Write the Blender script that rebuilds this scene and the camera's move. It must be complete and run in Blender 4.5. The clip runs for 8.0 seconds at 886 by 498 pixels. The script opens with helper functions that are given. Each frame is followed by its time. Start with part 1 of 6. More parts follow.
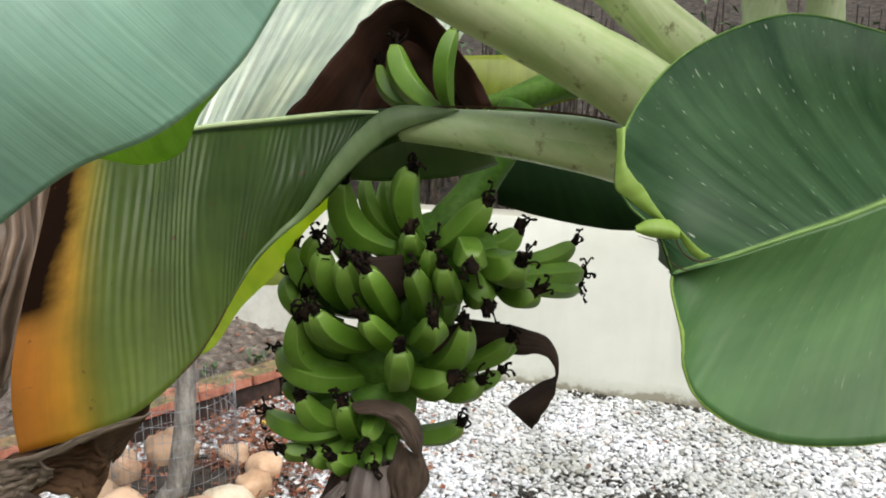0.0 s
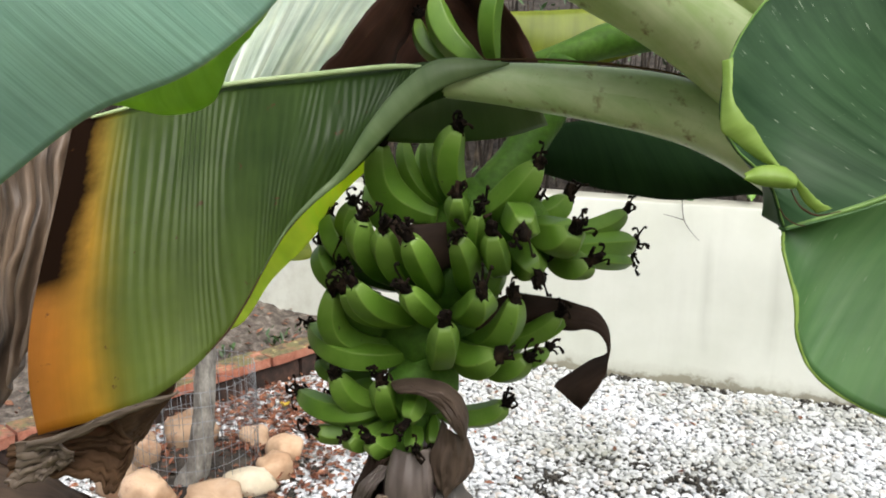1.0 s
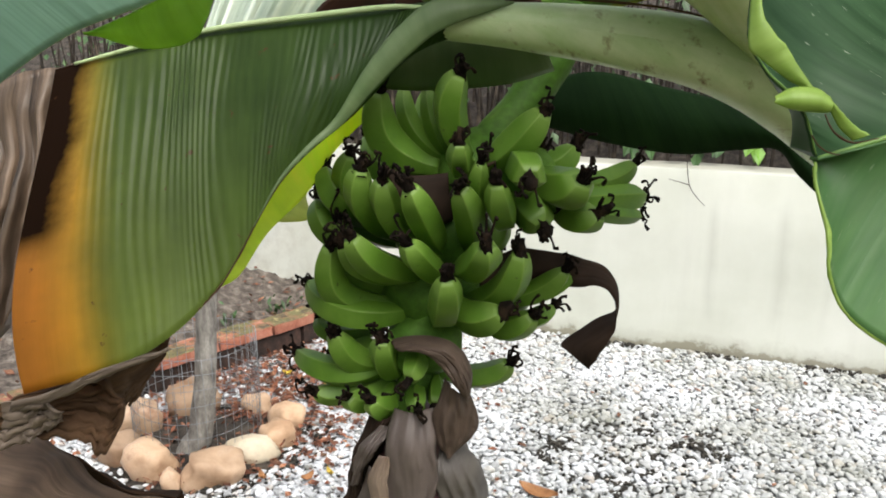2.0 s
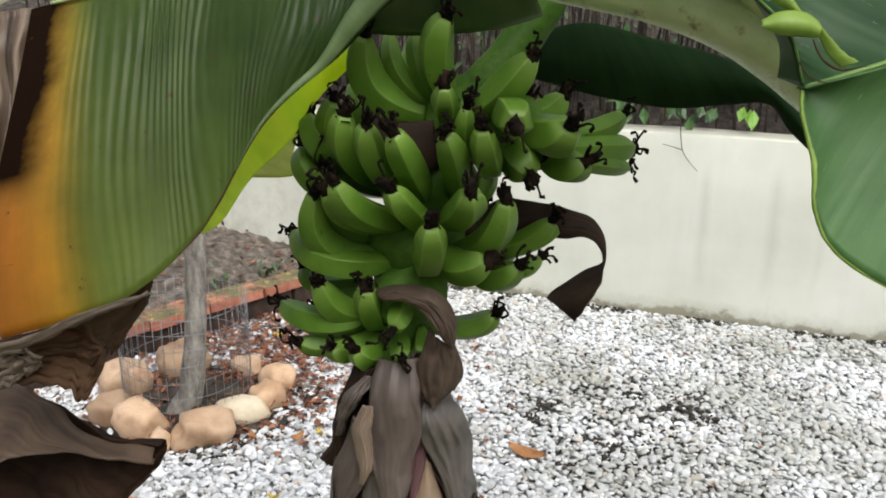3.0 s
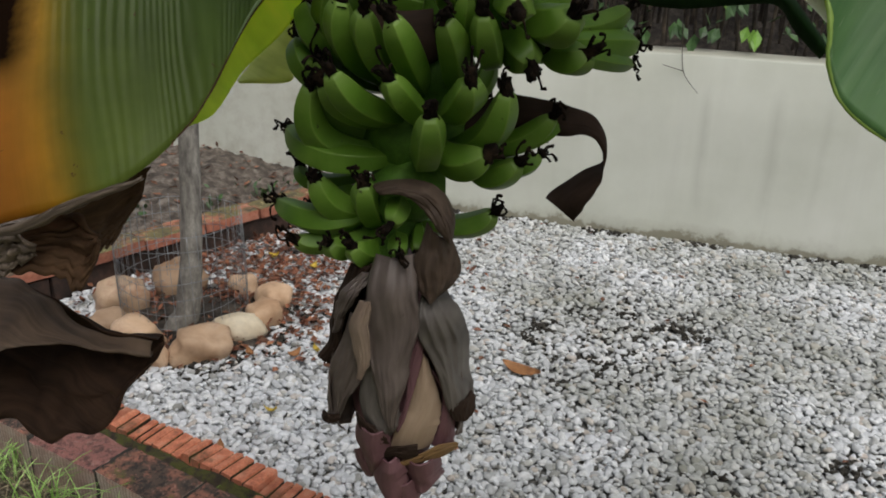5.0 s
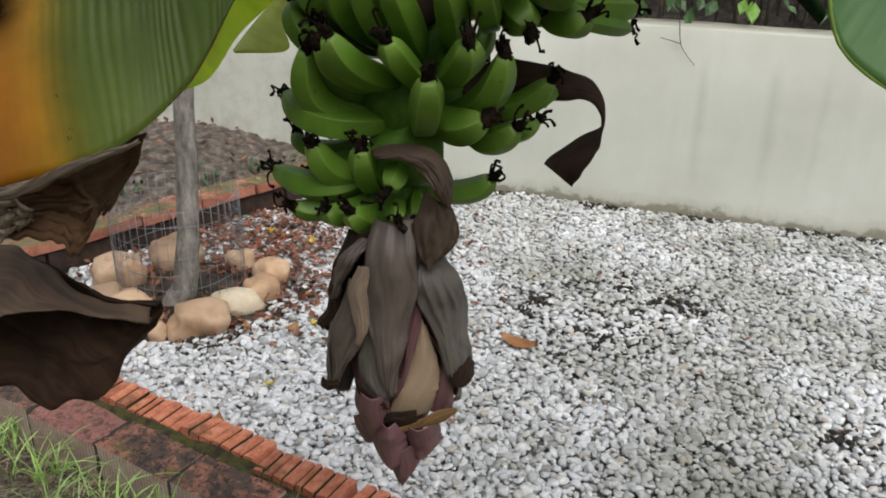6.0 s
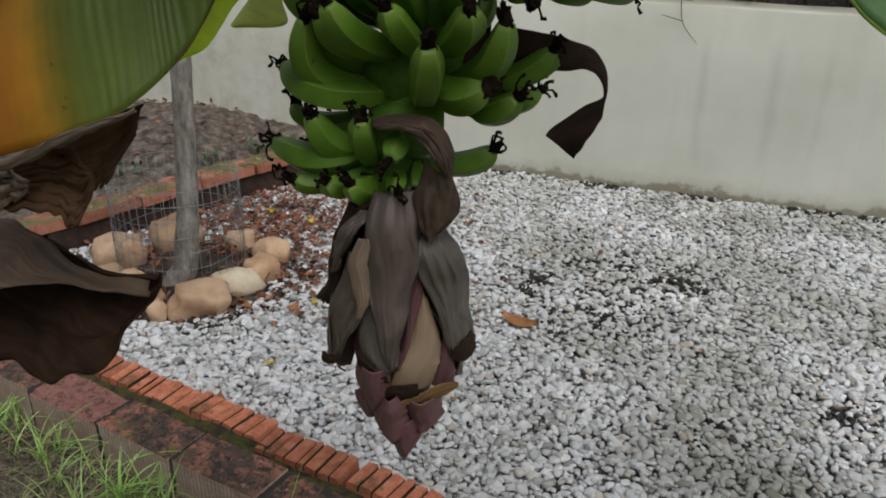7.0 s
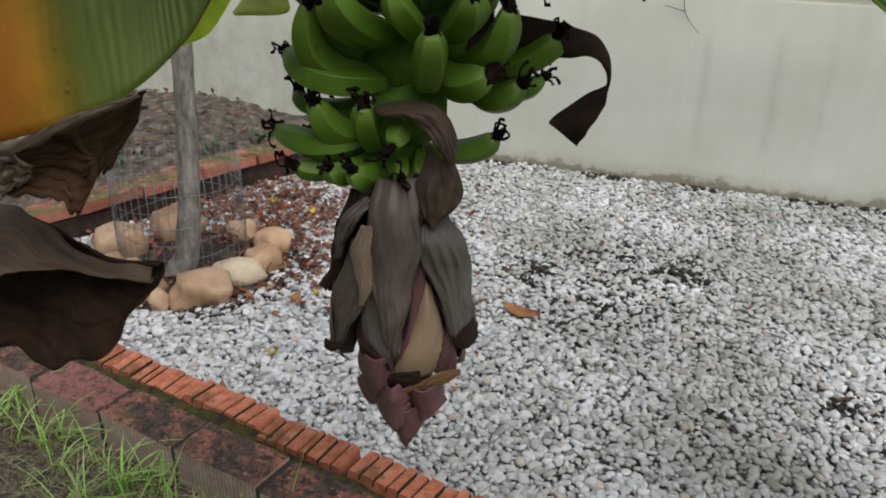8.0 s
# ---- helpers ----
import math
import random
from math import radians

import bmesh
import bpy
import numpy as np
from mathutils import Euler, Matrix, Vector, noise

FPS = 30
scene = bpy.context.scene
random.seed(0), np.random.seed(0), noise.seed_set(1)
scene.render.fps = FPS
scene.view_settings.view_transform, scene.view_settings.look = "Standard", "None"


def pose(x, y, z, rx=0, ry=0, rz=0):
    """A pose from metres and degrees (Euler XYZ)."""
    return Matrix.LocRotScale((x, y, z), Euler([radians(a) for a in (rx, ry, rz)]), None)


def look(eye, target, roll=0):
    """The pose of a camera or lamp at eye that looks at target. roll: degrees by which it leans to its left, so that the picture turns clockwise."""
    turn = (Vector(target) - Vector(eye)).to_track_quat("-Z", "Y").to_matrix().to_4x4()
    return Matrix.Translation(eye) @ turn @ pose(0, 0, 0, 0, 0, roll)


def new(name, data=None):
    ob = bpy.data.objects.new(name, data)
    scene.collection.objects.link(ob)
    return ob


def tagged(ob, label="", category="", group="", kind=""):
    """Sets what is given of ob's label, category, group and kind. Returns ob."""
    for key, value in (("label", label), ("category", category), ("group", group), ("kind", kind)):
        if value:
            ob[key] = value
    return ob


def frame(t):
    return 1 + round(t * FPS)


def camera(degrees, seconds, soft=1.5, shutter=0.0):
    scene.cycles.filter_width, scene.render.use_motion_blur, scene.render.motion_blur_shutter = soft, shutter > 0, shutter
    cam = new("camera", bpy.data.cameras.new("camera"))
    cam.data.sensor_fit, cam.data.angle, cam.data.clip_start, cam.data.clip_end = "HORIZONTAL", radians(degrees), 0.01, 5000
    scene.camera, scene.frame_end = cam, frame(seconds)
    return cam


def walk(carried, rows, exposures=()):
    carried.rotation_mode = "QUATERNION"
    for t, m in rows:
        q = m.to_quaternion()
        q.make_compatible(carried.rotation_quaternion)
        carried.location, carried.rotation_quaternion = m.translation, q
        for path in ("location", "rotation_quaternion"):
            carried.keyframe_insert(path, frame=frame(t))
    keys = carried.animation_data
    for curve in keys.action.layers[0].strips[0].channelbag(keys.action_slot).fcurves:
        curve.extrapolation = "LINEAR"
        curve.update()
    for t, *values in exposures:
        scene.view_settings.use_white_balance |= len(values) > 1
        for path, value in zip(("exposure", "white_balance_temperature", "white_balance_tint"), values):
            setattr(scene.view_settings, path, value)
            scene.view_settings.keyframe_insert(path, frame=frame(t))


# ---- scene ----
cam = camera(55.8, 8.0, 1.85)
PATH = [
    (0, (0.0238, -0.0915, 1.3410), (0.0338, 1.8634, 0.9190), 0.8),
    (0.5, (0.0132, -0.0636, 1.3310), (0.0124, 1.8875, 0.8930), 0.7),
    (1, (-0.0078, -0.0322, 1.3120), (-0.0286, 1.9131, 0.8500), 0.5),
    (1.5, (-0.0102, -0.0113, 1.2970), (-0.0389, 1.9261, 0.8020), 0.1),
    (3, (0.0000, 0.0000, 1.2670), (-0.0093, 1.9076, 0.6660), 0.7),
    (3.5, (0.0003, 0.0009, 1.2530), (-0.0015, 1.8933, 0.6070), 1.0),
    (4, (0.0000, 0.0000, 1.2440), (0.0000, 1.8759, 0.5490), 1.1),
    (4.5, (-0.0013, -0.0006, 1.2380), (-0.0004, 1.8623, 0.5100), 1.2),
    (6, (-0.0032, -0.0063, 1.2220), (0.0098, 1.8240, 0.4160), 1.1),
    (6.5, (-0.0048, -0.0047, 1.2140), (0.0079, 1.8183, 0.3920), 0.9),
    (7, (-0.0035, -0.0041, 1.2100), (0.0091, 1.8094, 0.3660), 0.9),
    (7.5, (-0.0041, -0.0060, 1.2060), (0.0106, 1.8015, 0.3500), 1.0),
    (8, (-0.0051, -0.0057, 1.2060), (0.0055, 1.7990, 0.3440), 1.0),
]
walk(cam, [(t, look(eye, target, roll)) for t, eye, target, roll in PATH],
     [(0.0, 0.56), (1.5, 0.68), (3.0, 0.45), (3.5, 0.06), (4.0, -0.29), (4.5, -0.5), (6.0, -0.02), (6.5, -0.38), (7.0, -0.50), (7.5, -0.38), (8.0, -0.33)])

# ---- light ----
world = bpy.data.worlds.new("world")
scene.world = world
world.use_nodes = True
wn, wl = world.node_tree.nodes, world.node_tree.links
sky = wn.new("ShaderNodeTexSky")
sky.sky_type = "NISHITA"
sky.sun_disc = False
sky.sun_elevation, sky.sun_rotation = radians(57), radians(152)
sky.dust_density, sky.air_density = 4.0, 1.0
pale = wn.new("ShaderNodeHueSaturation")
pale.inputs["Saturation"].default_value = 0.35
wl.new(sky.outputs[0], pale.inputs["Color"])
wl.new(pale.outputs[0], wn["Background"].inputs["Color"])
wn["Background"].inputs["Strength"].default_value = 0.125
sun = new("sun", bpy.data.lights.new("sun", "SUN"))
sun.data.energy, sun.data.angle, sun.data.color = 2.1, radians(55), (1.0, 0.97, 0.92)
sun.matrix_world = look((1.3, -1.5, 4.8), (0, 0.9, 0.6))


# ---- materials ----
def node_mat(name):
    m = bpy.data.materials.new(name)
    m.use_nodes = True
    n, l = m.node_tree.nodes, m.node_tree.links
    return m, n, l, n["Principled BSDF"]


def ramp(n, stops):
    r = n.new("ShaderNodeValToRGB")
    e = r.color_ramp.elements
    while len(e) < len(stops):
        e.new(0.5)
    for k, (p, c) in zip(e, stops):
        k.position, k.color = p, (*c, 1)
    return r


def noise_tex(n, l, vec, scale, detail=4.0, rough=0.6):
    t = n.new("ShaderNodeTexNoise")
    t.inputs["Scale"].default_value, t.inputs["Detail"].default_value = scale, detail
    t.inputs["Roughness"].default_value = rough
    if vec is not None:
        l.new(vec, t.inputs["Vector"])
    return t


def mixed(n, l, fac, a, b, kind="MIX"):
    x = n.new("ShaderNodeMix")
    x.data_type, x.blend_type = "RGBA", kind
    for sock, val in ((x.inputs[0], fac), (x.inputs[6], a), (x.inputs[7], b)):
        if isinstance(val, (int, float)):
            sock.default_value = val
        elif isinstance(val, tuple):
            sock.default_value = (*val, 1)
        else:
            l.new(val, sock)
    return x.outputs[2]


def bumped(n, l, bsdf, height, strength, dist=0.002):
    b = n.new("ShaderNodeBump")
    b.inputs["Strength"].default_value, b.inputs["Distance"].default_value = strength, dist
    l.new(height, b.inputs["Height"])
    l.new(b.outputs[0], bsdf.inputs["Normal"])


def plain(name, colours, scale=30.0, rough=0.6, bump=0.3, fine=400.0, dist=0.002, rand=0.0, island=False, stain=None, spec=0.5, stretch=(1, 1, 1), top=None, ribs=0.0, rib_tone=0.0, grain=0.28):
    """Mottled surface: colours along a noise, fine grain, variation from piece to piece, an optional stain."""
    m, n, l, b = node_mat(name)
    tc = n.new("ShaderNodeTexCoord")
    mp = n.new("ShaderNodeMapping")
    mp.inputs["Scale"].default_value = stretch
    l.new(tc.outputs["Object"], mp.inputs["Vector"])
    big = noise_tex(n, l, mp.outputs[0], scale)
    small = noise_tex(n, l, mp.outputs[0], fine, 6.0)
    k = len(colours)
    r = ramp(n, [(0.3 + 0.4 * i / max(1, k - 1), c) for i, c in enumerate(colours)])
    l.new(big.outputs[0], r.inputs[0])
    col = r.outputs[0]
    g = ramp(n, [(0.3, (1 - grain,) * 3), (0.7, (1 + grain * 0.55,) * 3)])
    l.new(small.outputs[0], g.inputs[0])
    col = mixed(n, l, 1.0, col, g.outputs[0], "MULTIPLY")
    if rand:
        if island:
            src = n.new("ShaderNodeNewGeometry").outputs["Random Per Island"]
        else:
            src = n.new("ShaderNodeObjectInfo").outputs["Random"]
        v = ramp(n, [(0.0, (1 - rand,) * 3), (1.0, (1 + rand * 0.6,) * 3)])
        l.new(src, v.inputs[0])
        col = mixed(n, l, 1.0, col, v.outputs[0], "MULTIPLY")
    if rib_tone:
        rt = n.new("ShaderNodeTexWave")
        rt.inputs["Scale"].default_value, rt.inputs["Distortion"].default_value = ribs, 2.5
        l.new(tc.outputs["Object"], rt.inputs["Vector"])
        rr = ramp(n, [(0.0, (1 - rib_tone,) * 3), (0.5, (1.05,) * 3)])
        l.new(rt.outputs[1], rr.inputs[0])
        col = mixed(n, l, 1.0, col, rr.outputs[0], "MULTIPLY")
    if stain:
        sc, lo, hi, c = stain
        st = noise_tex(n, l, tc.outputs["Object"], sc, 8.0, 0.7)
        f = ramp(n, [(lo, (0, 0, 0)), (hi, (1, 1, 1))])
        l.new(st.outputs[0], f.inputs[0])
        col = mixed(n, l, f.outputs[0], col, c)
    if top:
        # growth on upward faces: a list of (scale, low, high, colour)
        nz = n.new("ShaderNodeSeparateXYZ")
        l.new(n.new("ShaderNodeNewGeometry").outputs["Normal"], nz.inputs[0])
        for sc, lo, hi, c in top:
            st = noise_tex(n, l, tc.outputs["Object"], sc, 8.0, 0.7)
            rnd_off = n.new("ShaderNodeVectorMath")
            rnd_off.operation = "ADD"
            l.new(tc.outputs["Object"], rnd_off.inputs[0])
            oi = n.new("ShaderNodeObjectInfo")
            l.new(oi.outputs["Location"], rnd_off.inputs[1])
            l.new(rnd_off.outputs[0], st.inputs["Vector"])
            f = ramp(n, [(lo, (0, 0, 0)), (hi, (1, 1, 1))])
            l.new(st.outputs[0], f.inputs[0])
            up = n.new("ShaderNodeMath")
            up.operation, up.use_clamp = "MULTIPLY", True
            l.new(f.outputs[0], up.inputs[0])
            l.new(nz.outputs[2], up.inputs[1])
            col = mixed(n, l, up.outputs[0], col, c)
    l.new(col, b.inputs["Base Color"])
    b.inputs["Roughness"].default_value = rough
    b.inputs["Specular IOR Level"].default_value = spec
    h = n.new("ShaderNodeMath")
    h.operation = "ADD"
    l.new(big.outputs[0], h.inputs[0])
    l.new(small.outputs[0], h.inputs[1])
    if ribs and not rib_tone:
        rb = n.new("ShaderNodeTexWave")
        rb.inputs["Scale"].default_value, rb.inputs["Distortion"].default_value = ribs, 1.5
        l.new(tc.outputs["Object"], rb.inputs["Vector"])
        h2 = n.new("ShaderNodeMath")
        h2.operation = "ADD"
        l.new(h.outputs[0], h2.inputs[0])
        l.new(rb.outputs[1], h2.inputs[1])
        h = h2
    if bump:
        bumped(n, l, b, h.outputs[0], bump, dist)
    return m


def leaf_mat(name, dark, light, vein=0.012, rough=0.4, clear=0.25, along=None, vein_depth=0.5, specks=0.0, spec=0.5, spots=False, char=None, margin=None, mottle=(0.8, 1.15)):
    """Banana leaf: side veins across the blade by its uv (metres), mottling, light passing through. along: colours by place along the rib (uv.x)."""
    m, n, l, b = node_mat(name)
    uv = n.new("ShaderNodeUVMap")
    uv.uv_map = "leaf"
    vm = n.new("ShaderNodeMapping")
    vm.inputs["Scale"].default_value = (1.0 / vein, 2.5, 1)
    l.new(uv.outputs[0], vm.inputs["Vector"])
    w = noise_tex(n, l, vm.outputs[0], 1.0, 2.0, 0.5)
    vm2 = n.new("ShaderNodeMapping")
    vm2.inputs["Scale"].default_value = (4.5 / vein, 4.0, 1)
    l.new(uv.outputs[0], vm2.inputs["Vector"])
    w2 = noise_tex(n, l, vm2.outputs[0], 1.0, 2.0, 0.5)
    st = n.new("ShaderNodeMapping")
    st.inputs["Scale"].default_value = (14, 2.2, 1)
    l.new(uv.outputs[0], st.inputs["Vector"])
    streak = noise_tex(n, l, st.outputs[0], 3.0, 5.0)
    big = noise_tex(n, l, uv.outputs[0], 9.0, 4.0)
    f = n.new("ShaderNodeMath")
    f.operation = "MULTIPLY_ADD"
    l.new(w.outputs[0], f.inputs[0])
    f.inputs[1].default_value = 0.5
    l.new(streak.outputs[0], f.inputs[2])
    r = ramp(n, [(0.55, dark), (0.95, light)])
    l.new(f.outputs[0], r.inputs[0])
    col = r.outputs[0]
    if margin:
        # yellower and lighter from rib to free edge: shade near rib put into colour
        v0, v1, amount, tone = margin
        ms = n.new("ShaderNodeSeparateXYZ")
        l.new(uv.outputs[0], ms.inputs[0])
        mr = n.new("ShaderNodeMapRange")
        mr.inputs["From Min"].default_value, mr.inputs["From Max"].default_value, mr.inputs["To Max"].default_value = v0, v1, amount
        l.new(ms.outputs[1], mr.inputs["Value"])
        col = mixed(n, l, mr.outputs[0], col, tone)
    if along:
        sep = n.new("ShaderNodeSeparateXYZ")
        l.new(uv.outputs[0], sep.inputs[0])
        sc, tilt_v, wob, stops = along
        t = n.new("ShaderNodeMath")
        t.operation = "MULTIPLY_ADD"
        l.new(sep.outputs[1], t.inputs[0])
        t.inputs[1].default_value = tilt_v
        l.new(sep.outputs[0], t.inputs[2])
        a = n.new("ShaderNodeMath")
        a.operation = "MULTIPLY_ADD"
        l.new(big.outputs[0], a.inputs[0])
        a.inputs[1].default_value = wob
        l.new(t.outputs[0], a.inputs[2])
        a2 = n.new("ShaderNodeMath")
        a2.operation = "MULTIPLY"
        l.new(a.outputs[0], a2.inputs[0])
        a2.inputs[1].default_value = sc
        al = ramp(n, [(p, c) for p, c, k in stops])
        am = ramp(n, [(p, (k, k, k)) for p, c, k in stops])
        l.new(a2.outputs[0], al.inputs[0])
        l.new(a2.outputs[0], am.inputs[0])
        tint = mixed(n, l, 0.55, al.outputs[0], mixed(n, l, 1.0, al.outputs[0], mixed(n, l, streak.outputs[0], (0.5, 0.5, 0.5), (1.5, 1.5, 1.5)), "MULTIPLY"))
        col = mixed(n, l, am.outputs[0], col, tint)
    g = ramp(n, [(0.35, (mottle[0],) * 3), (0.7, (mottle[1],) * 3)])
    l.new(big.outputs[0], g.inputs[0])
    col = mixed(n, l, 1.0, col, g.outputs[0], "MULTIPLY")
    if char:
        # a dried dark patch from the end of the blade: from u on, down to the width v
        cs = n.new("ShaderNodeSeparateXYZ")
        l.new(uv.outputs[0], cs.inputs[0])
        u0, du, v0, dv, slant = char
        cn = noise_tex(n, l, uv.outputs[0], 22.0, 5.0, 0.6)
        fs = []
        for sock, lo, hi in ((0, u0, u0 + du), (1, v0 + dv, v0)):
            wob = n.new("ShaderNodeMath")
            wob.operation = "MULTIPLY_ADD"
            l.new(cn.outputs[0], wob.inputs[0])
            wob.inputs[1].default_value = 0.03
            if sock == 0:
                # the burnt edge leans outwards down the blade
                lean = n.new("ShaderNodeMath")
                lean.operation = "MULTIPLY_ADD"
                l.new(cs.outputs[1], lean.inputs[0])
                lean.inputs[1].default_value = -slant
                l.new(cs.outputs[0], lean.inputs[2])
                l.new(lean.outputs[0], wob.inputs[2])
            else:
                l.new(cs.outputs[sock], wob.inputs[2])
            mr = n.new("ShaderNodeMapRange")
            mr.inputs["From Min"].default_value, mr.inputs["From Max"].default_value = lo + 0.015, hi + 0.015
            l.new(wob.outputs[0], mr.inputs["Value"])
            fs.append(mr.outputs[0])
        cm = n.new("ShaderNodeMath")
        cm.operation = "MULTIPLY"
        l.new(fs[0], cm.inputs[0])
        l.new(fs[1], cm.inputs[1])
        col = mixed(n, l, cm.outputs[0], col, (0.016, 0.007, 0.003))
        dull = n.new("ShaderNodeMapRange")
        dull.inputs["To Min"].default_value, dull.inputs["To Max"].default_value = rough, 0.85
        l.new(cm.outputs[0], dull.inputs["Value"])
        flat_ = n.new("ShaderNodeMapRange")
        flat_.inputs["To Min"].default_value, flat_.inputs["To Max"].default_value = spec, 0.08
        l.new(cm.outputs[0], flat_.inputs["Value"])
        l.new(dull.outputs[0], b.inputs["Roughness"])
        l.new(flat_.outputs[0], b.inputs["Specular IOR Level"])
    if spots:
        sp = noise_tex(n, l, uv.outputs[0], 55.0, 6.0, 0.65)
        sr = ramp(n, [(0.655, (0, 0, 0)), (0.7, (0.85, 0.85, 0.85))])
        l.new(sp.outputs[0], sr.inputs[0])
        col = mixed(n, l, sr.outputs[0], col, (0.12, 0.055, 0.02))
    if specks:
        sm = n.new("ShaderNodeTexNoise")
        sm.inputs["Scale"].default_value, sm.inputs["Detail"].default_value = 34.0, 4.0
        l.new(st.outputs[0], sm.inputs["Vector"])
        sr = ramp(n, [(0.665, (0, 0, 0)), (0.73, (specks,) * 3)])
        l.new(sm.outputs[0], sr.inputs[0])
        col = mixed(n, l, sr.outputs[0], col, (0.55, 0.6, 0.5))
    l.new(col, b.inputs["Base Color"])
    b.inputs["Roughness"].default_value = rough
    b.inputs["Specular IOR Level"].default_value = spec
    h = n.new("ShaderNodeMath")
    h.operation = "MULTIPLY_ADD"
    l.new(w2.outputs[0], h.inputs[0])
    h.inputs[1].default_value = 0.25
    l.new(w.outputs[0], h.inputs[2])
    bumped(n, l, b, h.outputs[0], vein_depth, 0.003)
    if clear:
        tr = n.new("ShaderNodeBsdfTranslucent")
        warm = mixed(n, l, 1.0, col, (1.5, 1.35, 0.35), "MULTIPLY")
        l.new(warm, tr.inputs["Color"])
        mx = n.new("ShaderNodeMixShader")
        mx.inputs[0].default_value = clear
        l.new(b.outputs[0], mx.inputs[1])
        l.new(tr.outputs[0], mx.inputs[2])
        l.new(mx.outputs[0], n["Material Output"].inputs["Surface"])
    return m


def striped(name, a, b_, scale, rough=0.6, bump=0.4, spots=None, spec=0.4, grainy=(3, 60, 1)):
    """Fibrous surface with lengthwise streaks by the uv (x along, y round)."""
    m, n, l, b = node_mat(name)
    uv = n.new("ShaderNodeUVMap")
    uv.uv_map = "leaf"
    mp = n.new("ShaderNodeMapping")
    mp.inputs["Scale"].default_value = grainy
    l.new(uv.outputs[0], mp.inputs["Vector"])
    s1 = noise_tex(n, l, mp.outputs[0], scale, 5.0)
    s2 = noise_tex(n, l, uv.outputs[0], 25.0, 5.0)
    r = ramp(n, [(0.3, a), (0.7, b_)])
    mxn = n.new("ShaderNodeMath")
    mxn.operation = "MULTIPLY_ADD"
    l.new(s1.outputs[0], mxn.inputs[0])
    mxn.inputs[1].default_value = 0.6
    half = n.new("ShaderNodeMath")
    half.operation = "MULTIPLY"
    half.inputs[1].default_value = 0.4
    l.new(s2.outputs[0], half.inputs[0])
    l.new(half.outputs[0], mxn.inputs[2])
    l.new(mxn.outputs[0], r.inputs[0])
    col = r.outputs[0]
    if spots:
        lo, hi, c = spots
        s3 = noise_tex(n, l, uv.outputs[0], 40.0, 8.0, 0.7)
        f = ramp(n, [(lo, (0, 0, 0)), (hi, (1, 1, 1))])
        l.new(s3.outputs[0], f.inputs[0])
        col = mixed(n, l, f.outputs[0], col, c)
    l.new(col, b.inputs["Base Color"])
    b.inputs["Roughness"].default_value, b.inputs["Specular IOR Level"].default_value = rough, spec
    bumped(n, l, b, s1.outputs[0], bump, 0.002)
    return m




def banana_mat():
    """Unripe banana skin: paler along the ridges and towards the blunt tip, deeper green at the neck, small scars."""
    m, n, l, b = node_mat("banana_skin")
    uv = n.new("ShaderNodeUVMap")
    uv.uv_map = "leaf"
    sep = n.new("ShaderNodeSeparateXYZ")
    l.new(uv.outputs[0], sep.inputs[0])
    tc = n.new("ShaderNodeTexCoord")
    big = noise_tex(n, l, tc.outputs["Object"], 24.0, 4.0)
    r = ramp(n, [(0.3, (0.085, 0.185, 0.018)), (0.5, (0.11, 0.225, 0.023)), (0.7, (0.145, 0.27, 0.034))])
    l.new(big.outputs[0], r.inputs[0])
    col = r.outputs[0]
    fr = n.new("ShaderNodeMath")
    fr.operation = "FRACT"
    l.new(sep.outputs[1], fr.inputs[0])
    line = ramp(n, [(0.0, (0.5, 0.5, 0.5)), (0.07, (0, 0, 0)), (0.93, (0, 0, 0)), (1.0, (0.5, 0.5, 0.5))])
    l.new(fr.outputs[0], line.inputs[0])
    col = mixed(n, l, line.outputs[0], col, (0.21, 0.33, 0.06))
    ends = ramp(n, [(0.0, (0.5, 0.5, 0.5)), (0.3, (0, 0, 0))])
    l.new(sep.outputs[0], ends.inputs[0])
    col = mixed(n, l, ends.outputs[0], col, (0.05, 0.115, 0.014))
    tip = ramp(n, [(0.8, (0, 0, 0)), (1.0, (0.55, 0.55, 0.55))])
    l.new(sep.outputs[0], tip.inputs[0])
    col = mixed(n, l, tip.outputs[0], col, (0.21, 0.32, 0.07))
    v = ramp(n, [(0.0, (0.86, 0.86, 0.86)), (1.0, (1.12, 1.12, 1.12))])
    l.new(n.new("ShaderNodeObjectInfo").outputs["Random"], v.inputs[0])
    col = mixed(n, l, 1.0, col, v.outputs[0], "MULTIPLY")
    sc = noise_tex(n, l, tc.outputs["Object"], 150.0, 5.0, 0.65)
    f = ramp(n, [(0.655, (0, 0, 0)), (0.72, (0.8, 0.8, 0.8))])
    l.new(sc.outputs[0], f.inputs[0])
    col = mixed(n, l, f.outputs[0], col, (0.045, 0.045, 0.018))
    l.new(col, b.inputs["Base Color"])
    gl = ramp(n, [(0.3, (0.36, 0.36, 0.36)), (0.7, (0.52, 0.52, 0.52))])
    l.new(big.outputs[0], gl.inputs[0])
    l.new(gl.outputs[0], b.inputs["Roughness"])
    b.inputs["Specular IOR Level"].default_value = 0.35
    bumped(n, l, b, sc.outputs[0], 0.06, 0.0008)
    return m


